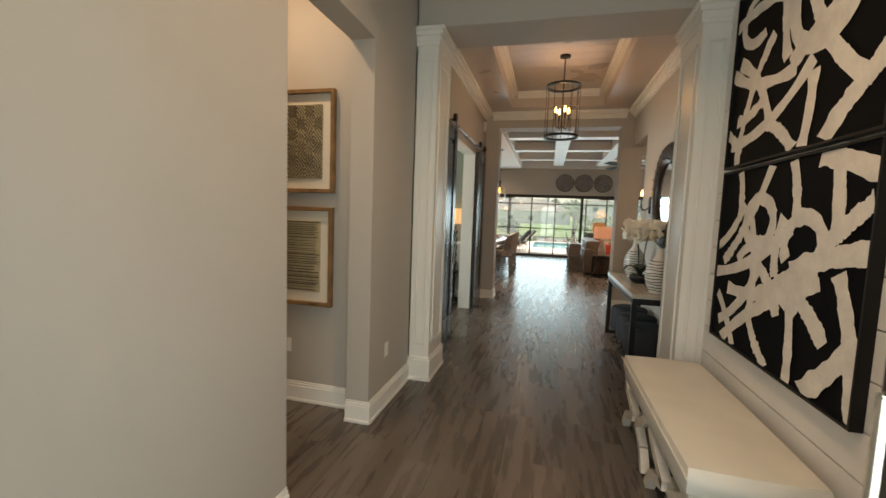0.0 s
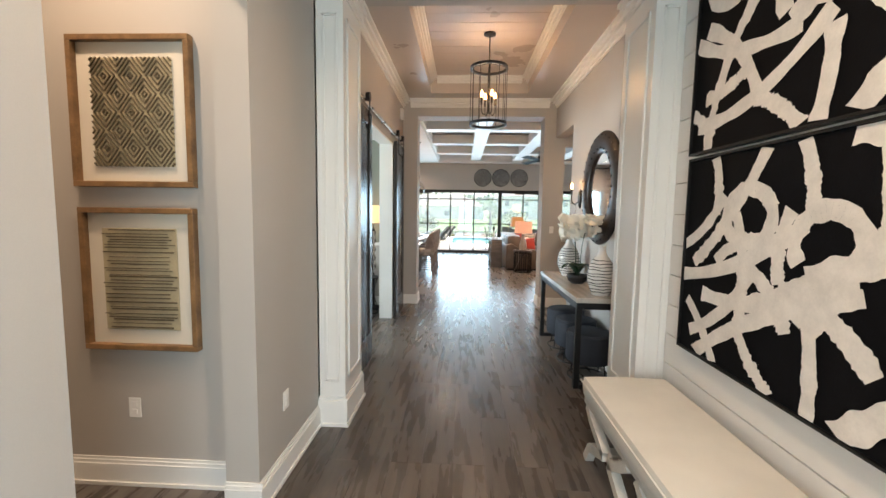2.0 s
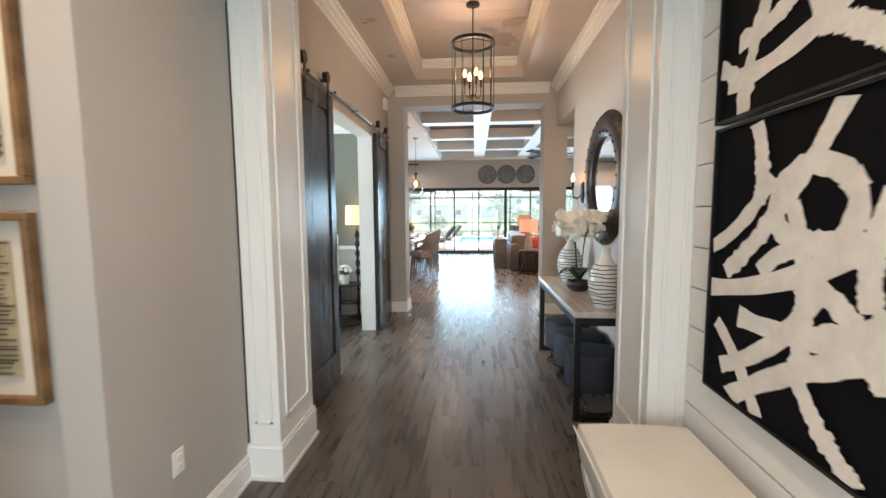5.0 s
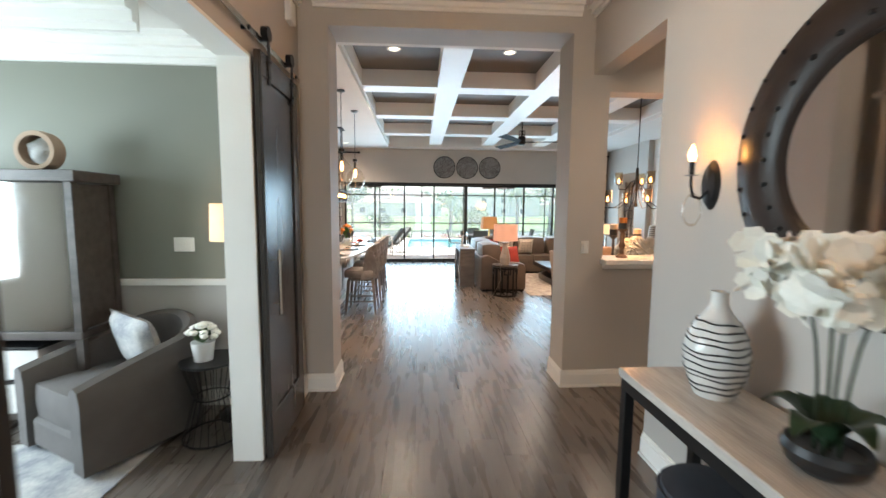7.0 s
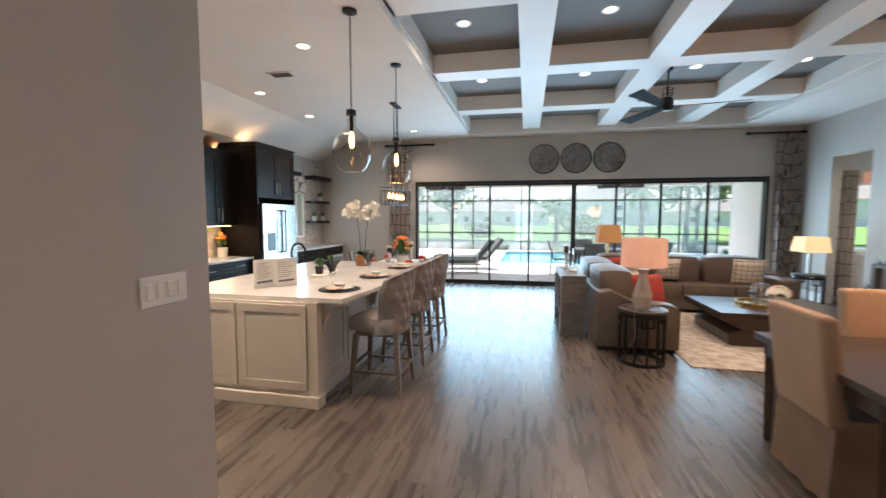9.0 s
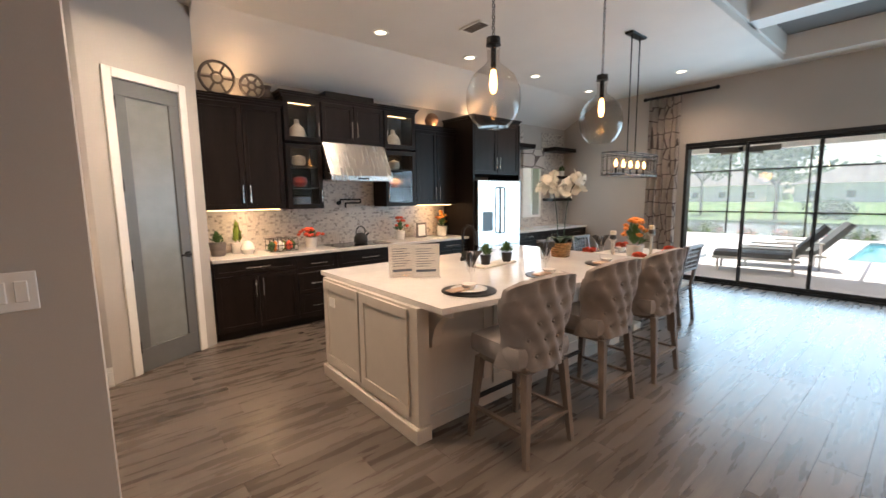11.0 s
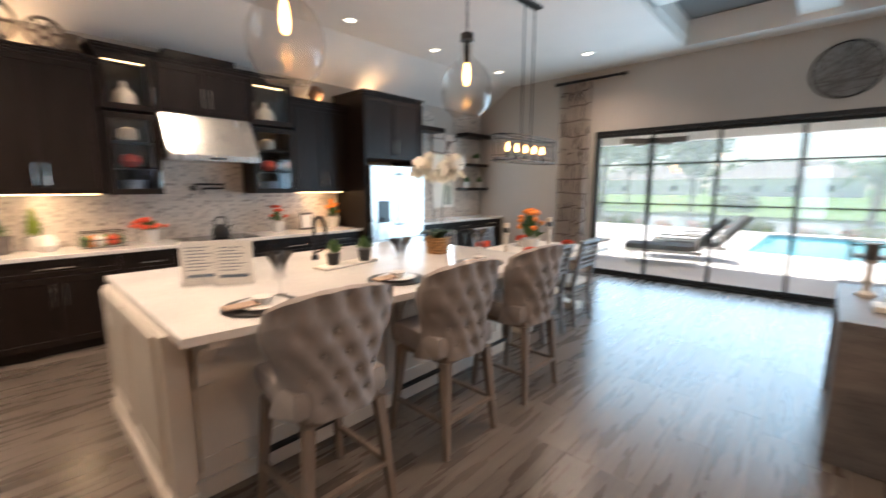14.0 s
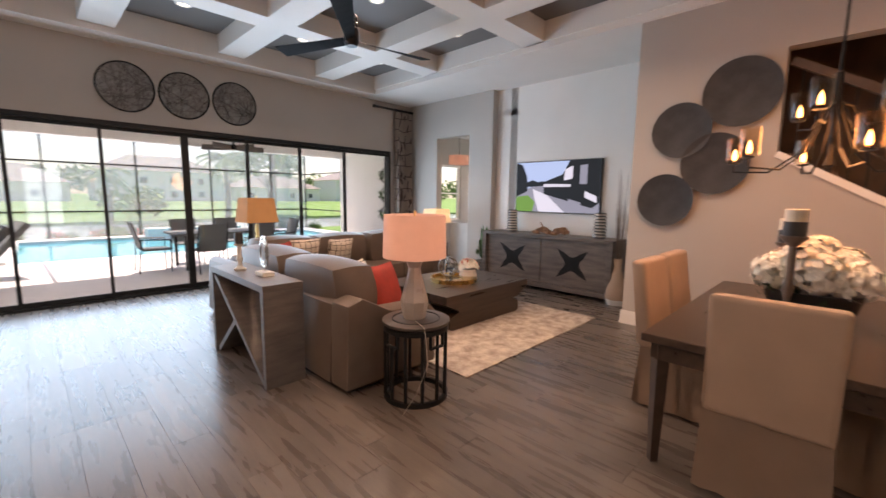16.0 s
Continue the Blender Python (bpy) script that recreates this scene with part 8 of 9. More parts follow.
# ---- study ----
solid("study_rug", [(-4.2, 4.6, 0.001, -1.72, 6.62, 0.012)], "bluerug", "faded grey and cream patterned study rug", "rug", kind="thing", bevel=0.004)
ob = thing("armchair", "grey barrel armchair with a sloping arm", "armchair", (-2.06, 6.76, 0.012), -119)
ob.scale = (1.1, 1.1, 1.06)
bm = B()
cushion(bm, -0.30, -0.26, 0.22, 0.36, 0.26, 0.44, 0.15, 6)
part("seat", bm, "charcoal", ob, smooth=True)
bm = B()
n = 26
prof_rows = []
for i in range(n + 1):
    t = -1 + 2 * i / n
    hgt = 0.78 - 0.24 * abs(t) ** 1.5
    if abs(t) > 0.55:
        f = (abs(t) - 0.55) / 0.45
        o = Vector((-0.165 + 0.56 * f, -math.copysign(0.38, t)))
        inn = Vector((o.x, o.y * 0.72))
    else:
        f = t / 0.55
        b = f * math.pi / 2
        o = Vector((-0.165 - 0.26 * math.cos(b), -0.38 * math.sin(b)))
        inn = Vector((-0.165 - 0.15 * math.cos(b), -0.27 * math.sin(b)))
    mixed = [o.lerp(inn, f) for f in (0.0, 0.0, -0.05, 0.12, 0.5, 0.88, 1.05, 1.0, 1.0)]
    heights = (0.03, hgt * 0.6, hgt - 0.10, hgt - 0.02, hgt, hgt - 0.025, hgt - 0.10, 0.22, 0.03)
    prof_rows.append([bm.verts.new((q.x, q.y, z)) for q, z in zip(mixed, heights)])
for r0, r1 in zip(prof_rows, prof_rows[1:]):
    for i in range(9):
        bm.faces.new((r0[i], r1[i], r1[(i + 1) % 9], r0[(i + 1) % 9]))
bm.faces.new(prof_rows[0])
bm.faces.new(prof_rows[-1][::-1])
bmesh.ops.recalc_face_normals(bm, faces=bm.faces)
part("shell", bm, "charcoal", ob, "curved upholstered back and arms", smooth=True)
bm = B()
box(bm, -0.28, -0.27, 0.03, 0.37, 0.27, 0.22, 0.02)
part("base", bm, "charcoal", ob)
ob = thing("throw_pillow", "cream patterned pillow on the armchair", "pillow")
ob.matrix_basis = pose(-2.00, 6.84, 0.66, 17, 6, -28)
src = [o for o in bpy.data.objects if o.name.startswith("throw_pillow")][0].children[0]
cp = new("cushion", src.data.copy())
cp.data.materials.clear()
cp.data.materials.append(M["bluerug"])
cp.parent = ob
ob = thing("study_cabinet", "dark wooden cabinet with mirrored glass doors", "cabinet", (-2.90, 6.96, 0), group="")
bm = B()
for b in ((-0.62, -0.22, 1.82, 0.62, 0.22, 1.90), (-0.58, -0.2, 0.70, 0.58, 0.2, 0.76), (-0.58, 0.18, 0.76, 0.58, 0.2, 1.82)):
    box(bm, *b, 0.006)
for x in (-0.58, 0.53):
    for y in (-0.2, 0.15):
        box(bm, x, y, 0.76, x + 0.05, y + 0.05, 1.82)
        box(bm, x, y, 0.0, x + 0.05, y + 0.05, 0.70)
box(bm, -0.58, -0.2, 0.12, 0.58, 0.2, 0.16)
part("body", bm, "tabletop_dark", ob)
for a, b in ((-0.53, -0.01), (0.01, 0.53)):
    bm = B()
    box(bm, a, -0.195, 0.77, b, -0.19, 1.81)
    part("mirror_door", bm, "mirror", ob, "mirrored door pane")
bm = B()
box(bm, 0.56, -0.15, 0.77, 0.565, 0.15, 1.81)
part("side_panel", bm, "tabletop_dark", ob)
for k in range(2):
    ob = thing("storage_box", "white storage box with black edging under the cabinet", "box", (-3.12, 6.94, 0.16 + k * 0.25), group="storage boxes")
    bm = B()
    box(bm, -0.40, -0.17, 0, 0.48, 0.17, 0.22, 0.004)
    part("box", bm, "ceramic", ob)
    bm = B()
    box(bm, -0.41, -0.18, 0.22, 0.49, 0.18, 0.24, 0.003)
    part("lid", bm, "black", ob)
ob = thing("mantel_clock", "round woven drum ornament on the cabinet", "ornament", (-2.62, 6.9, 2.04))
bm = B()
lathe(bm, [(0.105, -0.05), (0.135, -0.05), (0.14, 0.0), (0.135, 0.05), (0.105, 0.05), (0.105, -0.05)], 28)
bmesh.ops.rotate(bm, verts=bm.verts, matrix=Matrix.Rotation(radians(90), 3, "X"))
part("rim", bm, "slip", ob, smooth=True)
bm = B()
ball(bm, (0, 0, 0), 0.085, 2, 1, 0.4, 1, 0.5)
part("flower", bm, "wire", ob, smooth=True)
ob = thing("wire_side_table", "black wire drum side table", "side table", (-1.42, 6.72, 0))
bm = B()
rod(bm, (0, 0, 0.555), (0, 0, 0.57), 0.20, seg=32)
part("tabletop", bm, "black", ob)
bm = B()
ring(bm, (0, 0, 0.008), 0.20, 0.008)
ring(bm, (0, 0, 0.30), 0.12, 0.006)
for k in range(24):
    a = k * math.pi / 12
    tube(bm, [(0.20 * math.cos(a), 0.20 * math.sin(a), 0.01), (0.12 * math.cos(a), 0.12 * math.sin(a), 0.30), (0.19 * math.cos(a), 0.19 * math.sin(a), 0.555)], 0.0028, 5)
part("wire_mesh", bm, "black", ob)
pot_plant((-1.46, 6.70, 0.57), 1.35, "white flowering plant in a white pot", "ceramic", "leaf", 70, 0.10, 0.13, "petal", 51)
ob = thing("floor_lamp", "black sculpted floor lamp with a glowing drum shade", "floor lamp", (-1.36, 7.02, 0))
bm = B()
lathe(bm, [(0, 0), (0.15, 0), (0.15, 0.02), (0.02, 0.04), (0.015, 0.6)] + [(0.015 + 0.025 * (k % 2), 0.62 + 0.07 * k) for k in range(10)] + [(0.008, 1.33), (0, 1.5)], 16)
part("stand", bm, "black", ob, smooth=True)
bm = B()
lathe(bm, [(0.165, 1.40), (0.155, 1.68)], 32)
bmesh.ops.solidify(bm, geom=bm.faces[:], thickness=0.004)
part("shade", bm, "shade_cream", ob, "glowing cream shade", smooth=True)
glow("floor_lamp_glow", (-1.42, 7.02, 1.55), 1.2, WARM, 0.05)

# ---- next room ----
ob = thing("bed", "white upholstered bed in the next room", "bed", (7.2, 14.9, 0))
bm = B()
cushion(bm, -0.6, -0.8, 0.25, 1.2, 0.8, 0.62, 0.12, 6)
part("mattress", bm, "ceramic", ob, smooth=True)
bm = B()
cushion(bm, -0.75, -0.8, 0.0, -0.6, 0.8, 0.95, 0.15, 6)
part("footboard", bm, "ceramic", ob, smooth=True)
ob = thing("drum_pendant", "glowing orange drum pendant in the next room", "pendant light", (6.85, 15.8, 0))
bm = B()
lathe(bm, [(0.24, 2.25), (0.24, 2.45)], 28)
bmesh.ops.solidify(bm, geom=bm.faces[:], thickness=0.004)
part("shade", bm, "shade", ob, smooth=True)
bm = B()
rod(bm, (0, 0, 2.45), (0, 0, 3.0), 0.006)
part("stem", bm, "black", ob)

ob = thing("window_2", "white framed window of the next room", "window", kind="structure")
bm = B()
for b in ((6.98, 0.9, 7.03, 2.3), (7.70, 0.9, 7.75, 2.3), (7.03, 0.9, 7.70, 0.95), (7.03, 2.25, 7.70, 2.3), (7.03, 1.58, 7.70, 1.61)):
    box(bm, b[0], 16.58, b[1], b[2], 16.64, b[3])
part("window_frame", bm, "white", ob)
ob = thing("bedroom_curtain", "striped beige curtain beside the next room's window", "curtain")
bm = B()
rows = []
for i in range(31):
    t = i / 30
    rows.append([bm.verts.new((6.55 + 0.40 * t, 16.47 + 0.03 * math.sin(t * 25), z)) for z in (0.02, 2.55)])
for r0, r1 in zip(rows, rows[1:]):
    bm.faces.new((r0[0], r1[0], r1[1], r0[1]))
bmesh.ops.solidify(bm, geom=bm.faces[:], thickness=0.004)
part("cloth", bm, "curtain", ob, smooth=True)

# ---- outside ----
solid("ground", [(-400, -300, -0.9, 400, 24.0, -0.32), (-400, 24.0, -0.9, 400, 31, -0.32), (-400, 42, -0.9, 400, 600, -0.30)], "grass", "green mown lawn to the horizon", "ground")
solid("water", [(-400, 31, -0.9, 400, 42, -0.42)], "lake", "grey pond beyond the planting bed", "water")
solid("pavement_entry", [(-3, -6, -0.32, 3, -0.8, -0.03)], "deck", "pale paved entry porch", "pavement")
solid("lanai_deck", [(-7, 16.6, -0.32, 9, 20.6, -0.02), (-7, 20.6, -0.32, -0.5, 27.5, -0.02), (-0.5, 20.6, -0.32, 9, 21.6, -0.02), (-0.5, 26.8, -0.32, 9, 27.5, -0.02), (8.3, 21.6, -0.32, 9, 26.8, -0.02)], "deck", "pale paver lanai and pool deck", "pavement")
solid("pool_water", [(-0.5, 21.6, -0.4, 8.3, 26.8, -0.10)], "pool", "turquoise swimming pool water", "water")
solid("pool_wall", [(2.6, 26.2, -0.1, 5.6, 26.8, 0.28)], "stucco", "low raised pool spa wall", "wall")
solid("lanai_ceiling", [(-7, 16.7, 2.72, 9, 19.7, 2.9), (-7, 19.5, 2.52, 9, 19.7, 2.72)], "stucco", "white lanai ceiling and beam", "ceiling")
solid("lanai_wall_east", [(6.1, 16.7, -0.05, 6.3, 19.7, 2.72)], "stucco", "white stucco lanai side wall", "wall")
solid("lanai_wall_west", [(-7.0, 16.7, -0.05, -6.8, 19.7, 2.72), (-3.9, 19.4, -0.05, -3.5, 19.7, 2.52)], "stucco", "white stucco lanai pier", "wall")
for k in range(3):
    ob = thing("wall_planter", "half-round white wall planter with a green plant", "planter", (6.1, 17.6, 1.05 + k * 0.48), group="lanai wall planters")
    bm = B()
    ring(bm, (-0.02, 0, 0), 0.17, 0.02, "X")
    part("ring", bm, "wire", ob, smooth=True)
    bm = B()
    rng = random.Random(k)
    for q in range(50):
        c = Vector((-0.06 - 0.08 * rng.random(), rng.uniform(-0.14, 0.14), rng.uniform(-0.1, 0.1)))
        m = Vector((rng.uniform(-1, 1), rng.uniform(-1, 1), rng.uniform(-1, 1))) * 0.03
        bm.faces.new([bm.verts.new(c + v) for v in (m, Vector((m.y, -m.x, m.z)), -m, Vector((-m.y, m.x, -m.z)))])
    part("plant", bm, "leaf", ob)
ob = thing("pool_cage", "dark aluminium screen enclosure round the pool", "screen enclosure")
for x in (-7, -4.6, -2.2, 0.2, 2.6, 5.0, 7.4, 9.0):
    bm = B()
    box(bm, x - 0.025, 27.45, -0.02, x + 0.025, 27.5, 3.9)
    part("post", bm, "frame", ob)
    bm = B()
    bar(bm, (x, 27.48, 3.9), (x, 24.2, 4.8), 0.05, 0.05)
    bar(bm, (x, 24.2, 4.8), (x, 19.7, 2.9), 0.05, 0.05)
    part("rafter", bm, "frame", ob)
for z in (0.85, 2.45, 3.9):
    bm = B()
    box(bm, -7, 27.45, z - 0.025, 9, 27.5, z + 0.025)
    part("rail", bm, "frame", ob)
for x in (-7, 9.0):
    for z in (0.85, 2.45):
        bm = B()
        box(bm, x - 0.02, 20.8, z - 0.02, x + 0.02, 27.5, z + 0.02)
        part("rail", bm, "frame", ob)

# Mesh between the posts; its whiteness puts haze over the view beyond.
xs = (-7, -4.6, -2.2, 0.2, 2.6, 5.0, 7.4, 9.0)
for xa, xb in zip(xs, xs[1:]):
    for za, zb in ((0.0, 0.825), (0.875, 2.425), (2.475, 3.875)):
        bm = B()
        box(bm, xa + 0.025, 27.474, za, xb - 0.025, 27.476, zb)
        part("screen_panel", bm, "insect_screen", ob, "woven insect screen, whitened to haze the view").visible_shadow = False


def lounger(name, at, rz):
    ob = thing(name, "grey sling chaise lounge on the deck", "chaise lounge", at, rz, group="lanai loungers")
    bm = B()
    cushion(bm, -0.32, -0.9, 0.28, 0.32, 0.35, 0.40, 0.1, 5)
    part("seat", bm, "fabricgrey", ob, smooth=True)
    bm = B()
    bar(bm, (0, 0.35, 0.34), (0, 0.85, 0.95), 0.62, 0.10)
    part("backrest", bm, "fabricgrey", ob)
    bm = B()
    for x in (-0.34, 0.34):
        bar(bm, (x, -0.9, 0.28), (x, 0.5, 0.28), 0.04, 0.05)
        bar(bm, (x, -0.3, 0.55), (x, 0.45, 0.55), 0.05, 0.03)
    part("frame", bm, "white", ob)
    for x in (-0.34, 0.34):
        for y in (-0.8, 0.4):
            bm = B()
            box(bm, x - 0.02, y - 0.02, 0, x + 0.02, y + 0.02, 0.55 if y > 0 else 0.28)
            part("leg", bm, "white", ob)
    return ob


_l = lounger("chaise_lounge", (-1.35, 18.6, -0.02), -80)
copy_thing(_l, pose(-1.15, 19.7, -0.02, 0, 0, -75))
ob = thing("outdoor_coffee_table", "low white outdoor table", "table", (-3.1, 18.2, -0.02))
bm = B()
box(bm, -0.5, -0.35, 0.38, 0.5, 0.35, 0.42, 0.004)
part("tabletop", bm, "palewood", ob)
for x in (-0.45, 0.45):
    for y in (-0.3, 0.3):
        bm = B()
        box(bm, x - 0.02, y - 0.02, 0, x + 0.02, y + 0.02, 0.38)
        part("leg", bm, "white", ob)
ob = thing("outdoor_dining_table", "dark outdoor dining table on the lanai", "table", (2.7, 18.9, -0.02))
bm = B()
box(bm, -1.0, -0.5, 0.70, 1.0, 0.5, 0.74, 0.004)
part("tabletop", bm, "fabricgrey", ob)
for x in (-0.8, 0.8):
    for y in (-0.4, 0.4):
        bm = B()
        rod(bm, (x, y, 0), (x, y, 0.7), 0.03)
        part("leg", bm, "black", ob)


def patio_chair(name, at, rz):
    ob = thing(name, "grey sling patio dining chair", "chair", at, rz, group="patio dining chairs")
    bm = B()
    box(bm, -0.24, -0.24, 0.42, 0.24, 0.22, 0.45, 0.006)
    part("seat", bm, "fabricgrey", ob)
    bm = B()
    bar(bm, (0, 0.22, 0.45), (0, 0.36, 0.95), 0.46, 0.02)
    part("backrest", bm, "fabricgrey", ob)
    for x in (-0.25, 0.25):
        bm = B()
        tube(bm, [(x, -0.22, 0), (x, -0.22, 0.62), (x, 0.25, 0.64), (x, 0.30, 0)], 0.012, 6)
        tube(bm, [(x, 0.22, 0.44), (x, 0.37, 0.97)], 0.012, 6)
        part("side_frame", bm, "frame", ob)
    return ob


_p = patio_chair("patio_chair", (1.45, 18.9, -0.02), 90)
for x, y, r in ((2.2, 19.65, 0), (3.1, 19.65, 0), (2.2, 18.15, 180), (3.1, 18.15, 180), (3.95, 18.9, -90)):
    copy_thing(_p, pose(x, y, -0.02, 0, 0, r))
ob = thing("lanai_fan", "dark outdoor ceiling fan under the lanai", "ceiling fan", (2.9, 18.6, 0), group="lanai fans")
bm = B()
rod(bm, (0, 0, 2.5), (0, 0, 2.72), 0.02)
rod(bm, (0, 0, 2.42), (0, 0, 2.52), 0.09, seg=16)
part("motor", bm, "black", ob)
for k in range(5):
    a = k * 2 * math.pi / 5
    bm = B()
    bar(bm, (0.09 * math.cos(a), 0.09 * math.sin(a), 2.46), (0.62 * math.cos(a), 0.62 * math.sin(a), 2.46), 0.012, 0.11)
    part("blade", bm, "greywood", ob)
copy_thing(ob, pose(-1.9, 18.6, 0))


def leaf_cloud(bm, c, R, n, rng, size, sz=1.0):
    for q in range(n):
        d = Vector((rng.gauss(0, 1), rng.gauss(0, 1), rng.gauss(0, 1))).normalized() * (rng.random() ** 0.4)
        p = Vector(c) + Vector((d.x * R, d.y * R, d.z * R * sz))
        a = Vector((rng.uniform(-1, 1), rng.uniform(-1, 1), rng.uniform(-1, 1))).normalized() * size
        b = a.cross(Vector((rng.uniform(-1, 1), rng.uniform(-1, 1), rng.uniform(-1, 1)))).normalized() * size * 0.6
        bm.faces.new([bm.verts.new(v) for v in (p - a, p + b, p + a, p - b)])


def shrub(at, R, mm, seed, label):
    ob = thing("shrub", label, "shrub", at, group="garden shrubs")
    rng = random.Random(seed)
    bm = B()
    for k in range(6):
        leaf_cloud(bm, (rng.uniform(-R, R) * 0.8, rng.uniform(-R, R) * 0.4, R * rng.uniform(0.3, 0.7)), R * 0.55, 130, rng, R * 0.09, 0.8)
    part("leaves", bm, mm, ob)
    bm = B()
    for k in range(5):
        rod(bm, (0, 0, -0.1), (rng.uniform(-R, R) * 0.6, rng.uniform(-R, R) * 0.3, R * 0.6), 0.02, 0.008, seg=5)
    part("stems", bm, "trunk", ob)


for k in range(13):
    x = -9 + k * 1.6
    shrub((x, 28.4 + 0.5 * math.sin(k * 2.3), -0.32), 0.4 + 0.15 * (k % 3), ("foliage", "lime", "foliage")[(k * 7) % 3], 60 + k, "leafy garden shrub outside the pool screen")
shrub((5.0, 46, -0.30), 2.2, "lime", 90, "wide yellow-green shrub on the lawn")
shrub((-3.6, 47, -0.30), 1.6, "foliage", 91, "round green shrub on the lawn")


def palm(at, h, seed, label):
    ob = thing("palm_tree", label, "tree", at, group="palm trees")
    rng = random.Random(seed)
    bm = B()
    pts = [(0.12 * math.sin(k * 0.5), 0.05 * k * 0.2, h * k / 6) for k in range(7)]
    for k, (a, b) in enumerate(zip(pts, pts[1:])):
        rod(bm, a, b, 0.16 - 0.012 * k, 0.15 - 0.012 * k, seg=8)
    part("trunk", bm, "trunk", ob)
    bm = B()
    top = Vector(pts[-1])
    for f in range(20):
        a = f * 2.4
        e = rng.uniform(-0.3, 1.2)
        L = rng.uniform(1.3, 1.9) * h / 4.5
        prev = None
        for i in range(12):
            t = i / 11
            p = top + Vector((math.cos(a) * L * t * math.cos(e * (1 - t)), math.sin(a) * L * t * math.cos(e * (1 - t)), L * (math.sin(e) * t - 0.75 * t * t)))
            if prev is not None:
                d = (p - prev).normalized()
                s = d.cross(Vector((0, 0, 1))).normalized() if abs(d.z) < 0.99 else Vector((1, 0, 0))
                for sg in (-1, 1):
                    tip = p + s * sg * 0.32 * math.sin(math.pi * (0.15 + 0.8 * t)) + Vector((0, 0, -0.14)) + d * 0.12
                    bm.faces.new([bm.verts.new(v) for v in (prev, p, tip)])
            prev = p
    part("crown", bm, "foliage", ob)


palm((2.0, 30.5, -0.32), 2.6, 1, "small palm tree beyond the pool screen")
palm((-7.5, 30, -0.32), 4.5, 2, "palm tree beyond the pool screen")
palm((8.5, 30, -0.32), 5.0, 3, "tall palm tree beyond the pool screen")
palm((6.2, 29.6, -0.32), 3.4, 4, "palm tree beyond the pool screen")


def tree(at, h, seed, label):
    ob = thing("broadleaf_tree", label, "tree", at, group="garden trees")
    rng = random.Random(seed)
    bm = B()
    rod(bm, (0, 0, -0.2), (0, 0, h * 0.4), 0.16, 0.10, seg=8)
    ends = []
    for k in range(7):
        a = k * 0.9 + rng.random()
        e = Vector((math.cos(a) * h * 0.24, math.sin(a) * h * 0.24, h * rng.uniform(0.55, 0.85)))
        rod(bm, (0, 0, h * rng.uniform(0.28, 0.4)), e, 0.07, 0.02, seg=6)
        ends.append(e)
    part("trunk", bm, "trunk", ob)
    bm = B()
    for e in ends + [Vector((0, 0, h * 0.85))]:
        leaf_cloud(bm, e, h * 0.17, 230, rng, h * 0.026)
    part("crown", bm, "foliage", ob)


tree((-6.6, 45, -0.30), 6.5, 5, "leafy green tree on the lawn")
tree((-13, 50, -0.30), 8, 6, "leafy green tree on the lawn")
tree((15, 46, -0.30), 7.5, 7, "leafy green tree on the lawn")
tree((-11, 29, -0.32), 6.5, 8, "leafy green tree on the lawn")


def house(at, w, d, h, storeys, label, rz=0):
    ob = thing("house", label, "house", at, rz, group="houses across the lake")
    bm = B()
    box(bm, -w / 2, -d / 2, 0, w / 2, d / 2, h)
    part("wall", bm, "housewall", ob)
    bm = B()
    o = 0.6
    v = [bm.verts.new(p) for p in ((-w / 2 - o, -d / 2 - o, h), (w / 2 + o, -d / 2 - o, h), (w / 2 + o, d / 2 + o, h), (-w / 2 - o, d / 2 + o, h), (-w / 2 + d * 0.45, 0, h + d * 0.25), (w / 2 - d * 0.45, 0, h + d * 0.25))]
    for f in ((0, 1, 5, 4), (1, 2, 5), (2, 3, 4, 5), (3, 0, 4), (3, 2, 1, 0)):
        bm.faces.new([v[i] for i in f])
    part("roof", bm, "roof", ob)
    for s in range(storeys):
        for k in range(int(w / 5.5)):
            x = -w / 2 + 2.7 + k * 5.5
            z = 0.9 + s * 3.0
            bm = B()
            box(bm, x - 0.75, -d / 2 - 0.06, z - 0.1, x + 0.75, -d / 2, z + 1.4)
            wn = part("window", bm, "white", ob)
            bm = B()
            box(bm, x - 0.65, -d / 2 - 0.08, z, x + 0.65, -d / 2 - 0.062, z + 1.3)
            part("pane", bm, "windowdark", wn)


house((-34, 125, -0.3), 22, 14, 3.6, 1, "single-storey pale stucco house across the lake")
house((-6, 122, -0.3), 24, 14, 3.6, 1, "single-storey pale stucco house across the lake")
house((22, 126, -0.3), 24, 15, 6.6, 2, "two-storey pale stucco house across the lake")
house((50, 128, -0.3), 22, 14, 3.6, 1, "single-storey pale stucco house across the lake")
house((80, 130, -0.3), 24, 14, 6.6, 2, "two-storey pale stucco house across the lake")
house((-62, 128, -0.3), 24, 14, 6.6, 2, "two-storey pale stucco house across the lake")
bm = B()
rng = random.Random(77)
for k in range(90):
    x = -150 + k * 3.6
    leaf_cloud(bm, (x, 150 + rng.uniform(-6, 6), rng.uniform(2.5, 6)), rng.uniform(3.5, 6), 60, rng, 1.0, 0.9)
tagged(part("tree_line", bm, "foliage"), "distant line of green woods behind the houses", "woods", kind="stuff")

# ---- pieces: floor planks and mosaic tiles ----
ob = tagged(part("floor", B(), "plank"), "grey-brown wood-look plank floor", "floor", kind="structure")
PW, PL = 0.2, 1.22
_bm = B()
box(_bm, 0.0008, 0.0008, -0.013, PW - 0.0008, PL - 0.0008, 0.0)
_me = bpy.data.meshes.new("plank")
_bm.to_mesh(_me)
_bm.free()
_me.materials.append(M["plank"])
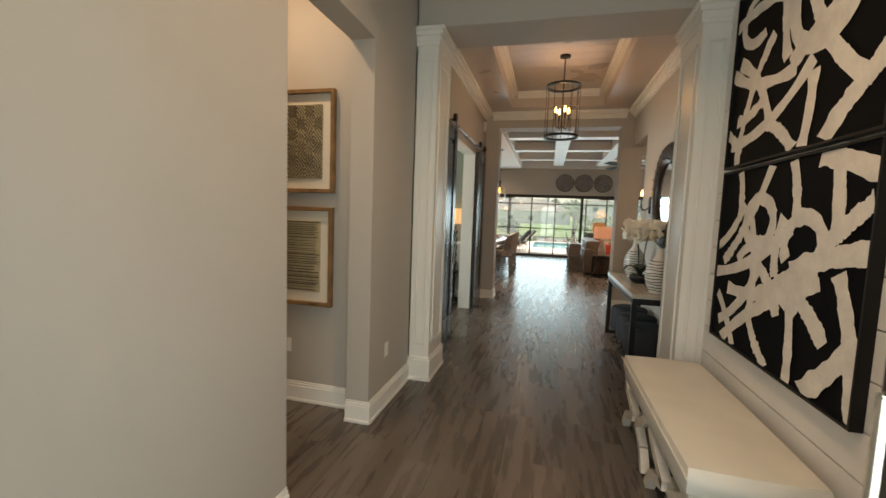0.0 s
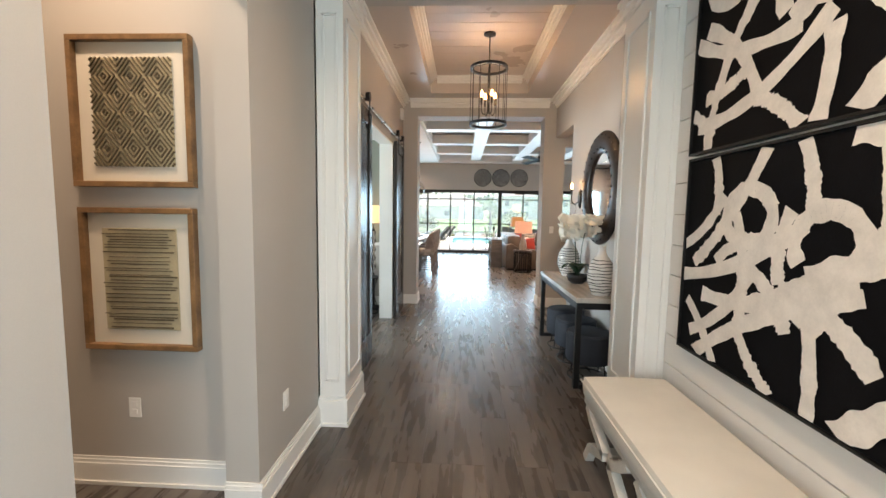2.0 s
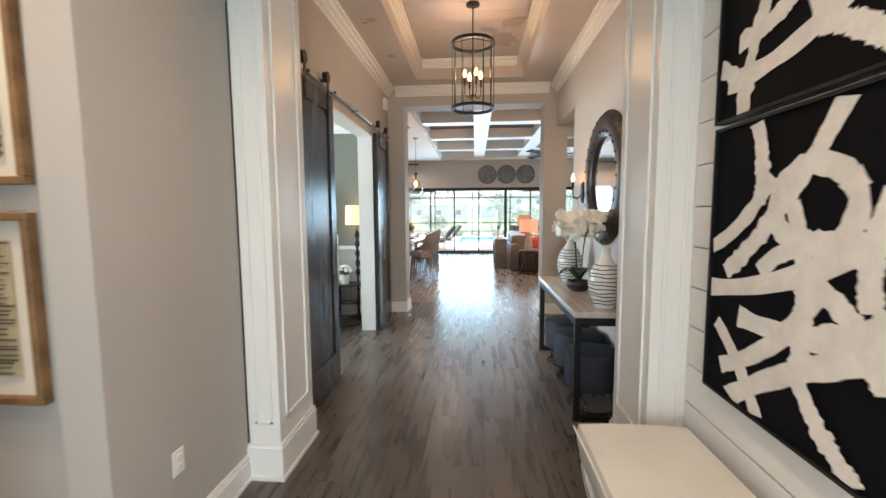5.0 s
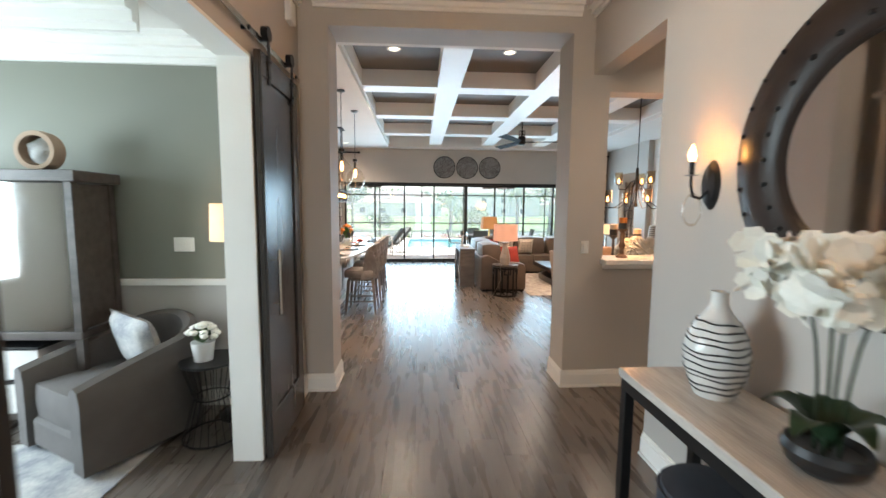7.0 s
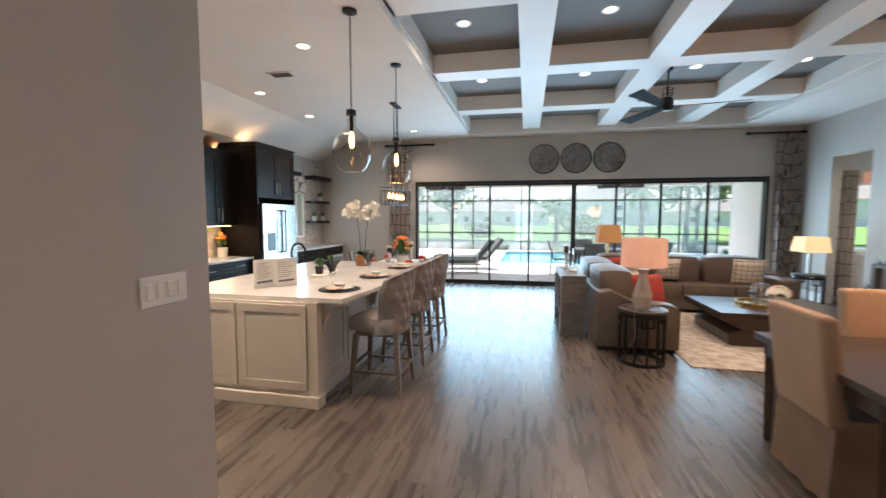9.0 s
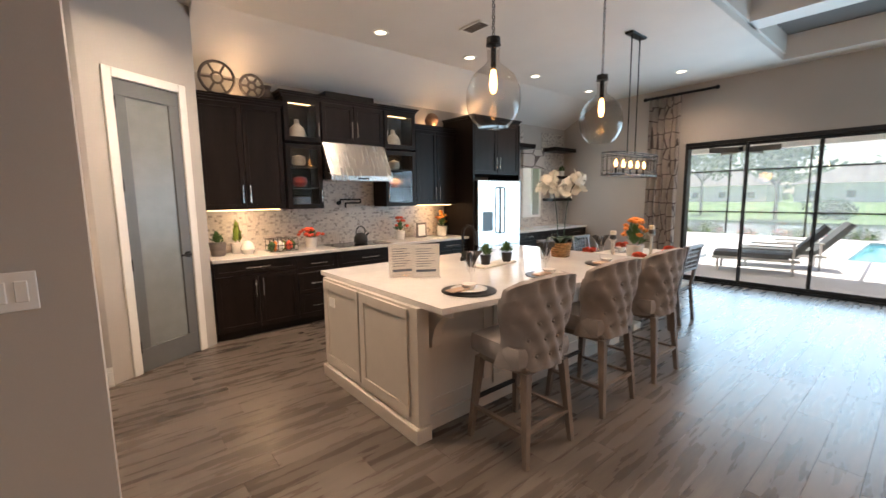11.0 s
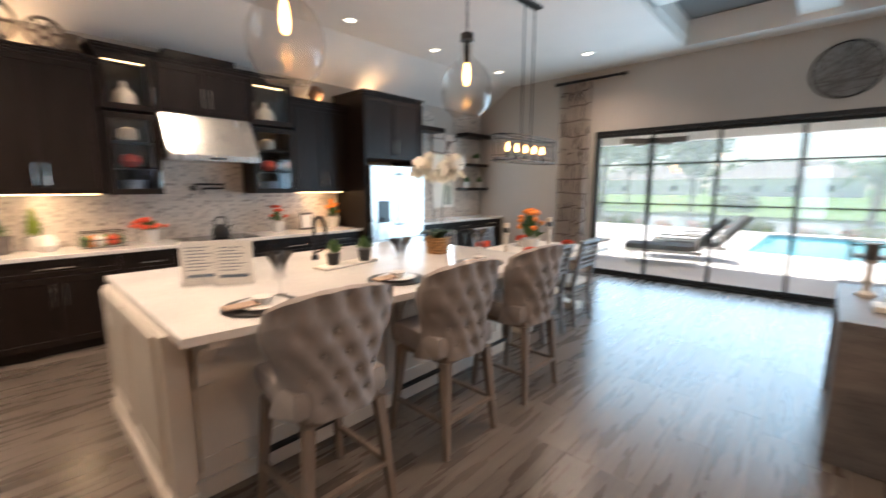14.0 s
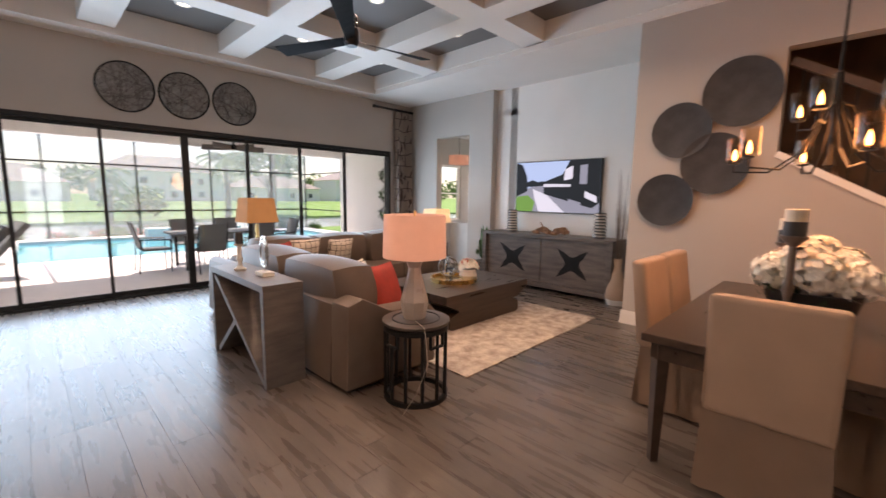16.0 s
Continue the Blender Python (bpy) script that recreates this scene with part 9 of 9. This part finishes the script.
rest_v, rest_f = [], []
rng = random.Random(1)
count = 0



def south_end(x):
    """Where the floor begins, by the outline of the house."""
    if x > 6.3:
        return 13.75
    if x > 1.72:
        return 6.25
    return -0.6 if x > -2.4 else 3.8


for i in range(int(14.6 / PW)):
    x = -4.95 + i * PW
    off = rng.choice((0.0, 0.41, 0.81, 0.2, 0.61))
    y = -0.75 - off
    while y < 16.5:
        inside = (-0.96 <= x <= 1.5 and y < 8.4) or (-2.7 <= x <= 2.4 and 7.4 <= y <= 13.0)
        lo = south_end(x + PW / 2)
        if inside and y >= lo and count < 300:
            p = new("plank", _me)
            p.parent = ob
            p.location = (x, y, 0)
            count += 1
        else:
            n = len(rest_v)
            a, b, c, d = x + 0.0008, max(y, lo) + 0.0008, x + PW - 0.0008, min(y + PL, 16.6) - 0.0008
            if d > b + 0.02:
                rest_v += [(a, b, -0.012), (c, b, -0.012), (c, d, -0.012), (a, d, -0.012), (a, b, 0), (c, b, 0), (c, d, 0), (a, d, 0)]
                rest_f += [(n + 4, n + 5, n + 6, n + 7), (n, n + 1, n + 5, n + 4), (n + 1, n + 2, n + 6, n + 5), (n + 2, n + 3, n + 7, n + 6), (n + 3, n, n + 4, n + 7)]
        y += PL
_me = bpy.data.meshes.new("planks")
_me.from_pydata(rest_v, [], rest_f)
M["plank_rest"] = M["plank"].copy()
nt = M["plank_rest"].node_tree
geo = nt.nodes.new("ShaderNodeNewGeometry")
for n in [n for n in nt.nodes if n.bl_idname == "ShaderNodeObjectInfo"]:
    for l in list(n.outputs["Random"].links):
        nt.links.new(geo.outputs["Random Per Island"], l.to_socket)
_me.materials.append(M["plank_rest"])
p = new("planks", _me)
p.parent = ob
tagged(p, kind="stuff")

# mosaic: small stone tiles in mixed greys and creams
M["tile_rest"] = M["tile"].copy()
nt = M["tile_rest"].node_tree
geo = nt.nodes.new("ShaderNodeNewGeometry")
for n in [n for n in nt.nodes if n.bl_idname == "ShaderNodeObjectInfo"]:
    for l in list(n.outputs["Random"].links):
        nt.links.new(geo.outputs["Random Per Island"], l.to_socket)


def mosaic(parent, axis, face, side, areas):
    v, f = [], []
    rng = random.Random(3)
    for u0, z0, u1, z1 in areas:
        z, row = z0 + 0.002, 0
        while z < z1 - 0.02:
            u = u0 + 0.002
            while u < u1 - 0.012:
                w = rng.choice((0.024, 0.030, 0.042))
                e = min(u + w, u1 - 0.002)
                h = 0.005 + 0.002 * rng.random()
                n = len(v)
                for d, (a, b) in ((0, (u, z)), (0, (e, z)), (0, (e, z + 0.024)), (0, (u, z + 0.024)), (1, (u, z)), (1, (e, z)), (1, (e, z + 0.024)), (1, (u, z + 0.024))):
                    q = face + side * d * h
                    v.append((q, a, b) if axis == "x" else (a, q, b))
                f += [(n + 4, n + 5, n + 6, n + 7), (n, n + 1, n + 5, n + 4), (n + 1, n + 2, n + 6, n + 5), (n + 2, n + 3, n + 7, n + 6), (n + 3, n, n + 4, n + 7)]
                u = e + 0.003
            z += 0.027
    me = bpy.data.meshes.new("mosaic_tiles")
    me.from_pydata(v, [], f)
    me.materials.append(M["tile_rest"])
    t = new("mosaic_tiles", me)
    t.parent = bpy.data.objects[parent]
    tagged(t, kind="stuff")


mosaic("backsplash_west", "x", -4.740, 1, [(9.18, 0.924, 12.92, 1.45), (10.60, 1.45, 11.52, 1.80), (14.07, 0.924, 16.46, 1.12), (15.66, 1.12, 16.46, 2.9), (14.07, 1.12, 15.04, 2.9)])
mosaic("backsplash_south", "y", 7.428, 1, [(-3.59, 0.924, -2.67, 1.45)])
mosaic("backsplash_south", "x", -3.594, 1, [(7.44, 0.924, 8.05, 1.45)])
for k in range(9):
    pot_at = (-6.2 + k * 1.1, 27.9 + 0.12 * (k % 2), -0.32)
    ob = thing("flower_clump", "low clump of coral garden flowers by the deck", "flowers", pot_at, group="garden flowers")
    rng = random.Random(200 + k)
    bm = B()
    leaf_cloud(bm, (0, 0, 0.25), 0.35, 160, rng, 0.05, 0.6)
    part("leaves", bm, "foliage", ob)
    bm = B()
    leaf_cloud(bm, (0, 0, 0.36), 0.33, 60, rng, 0.05, 0.5)
    part("blooms", bm, "coral", ob)
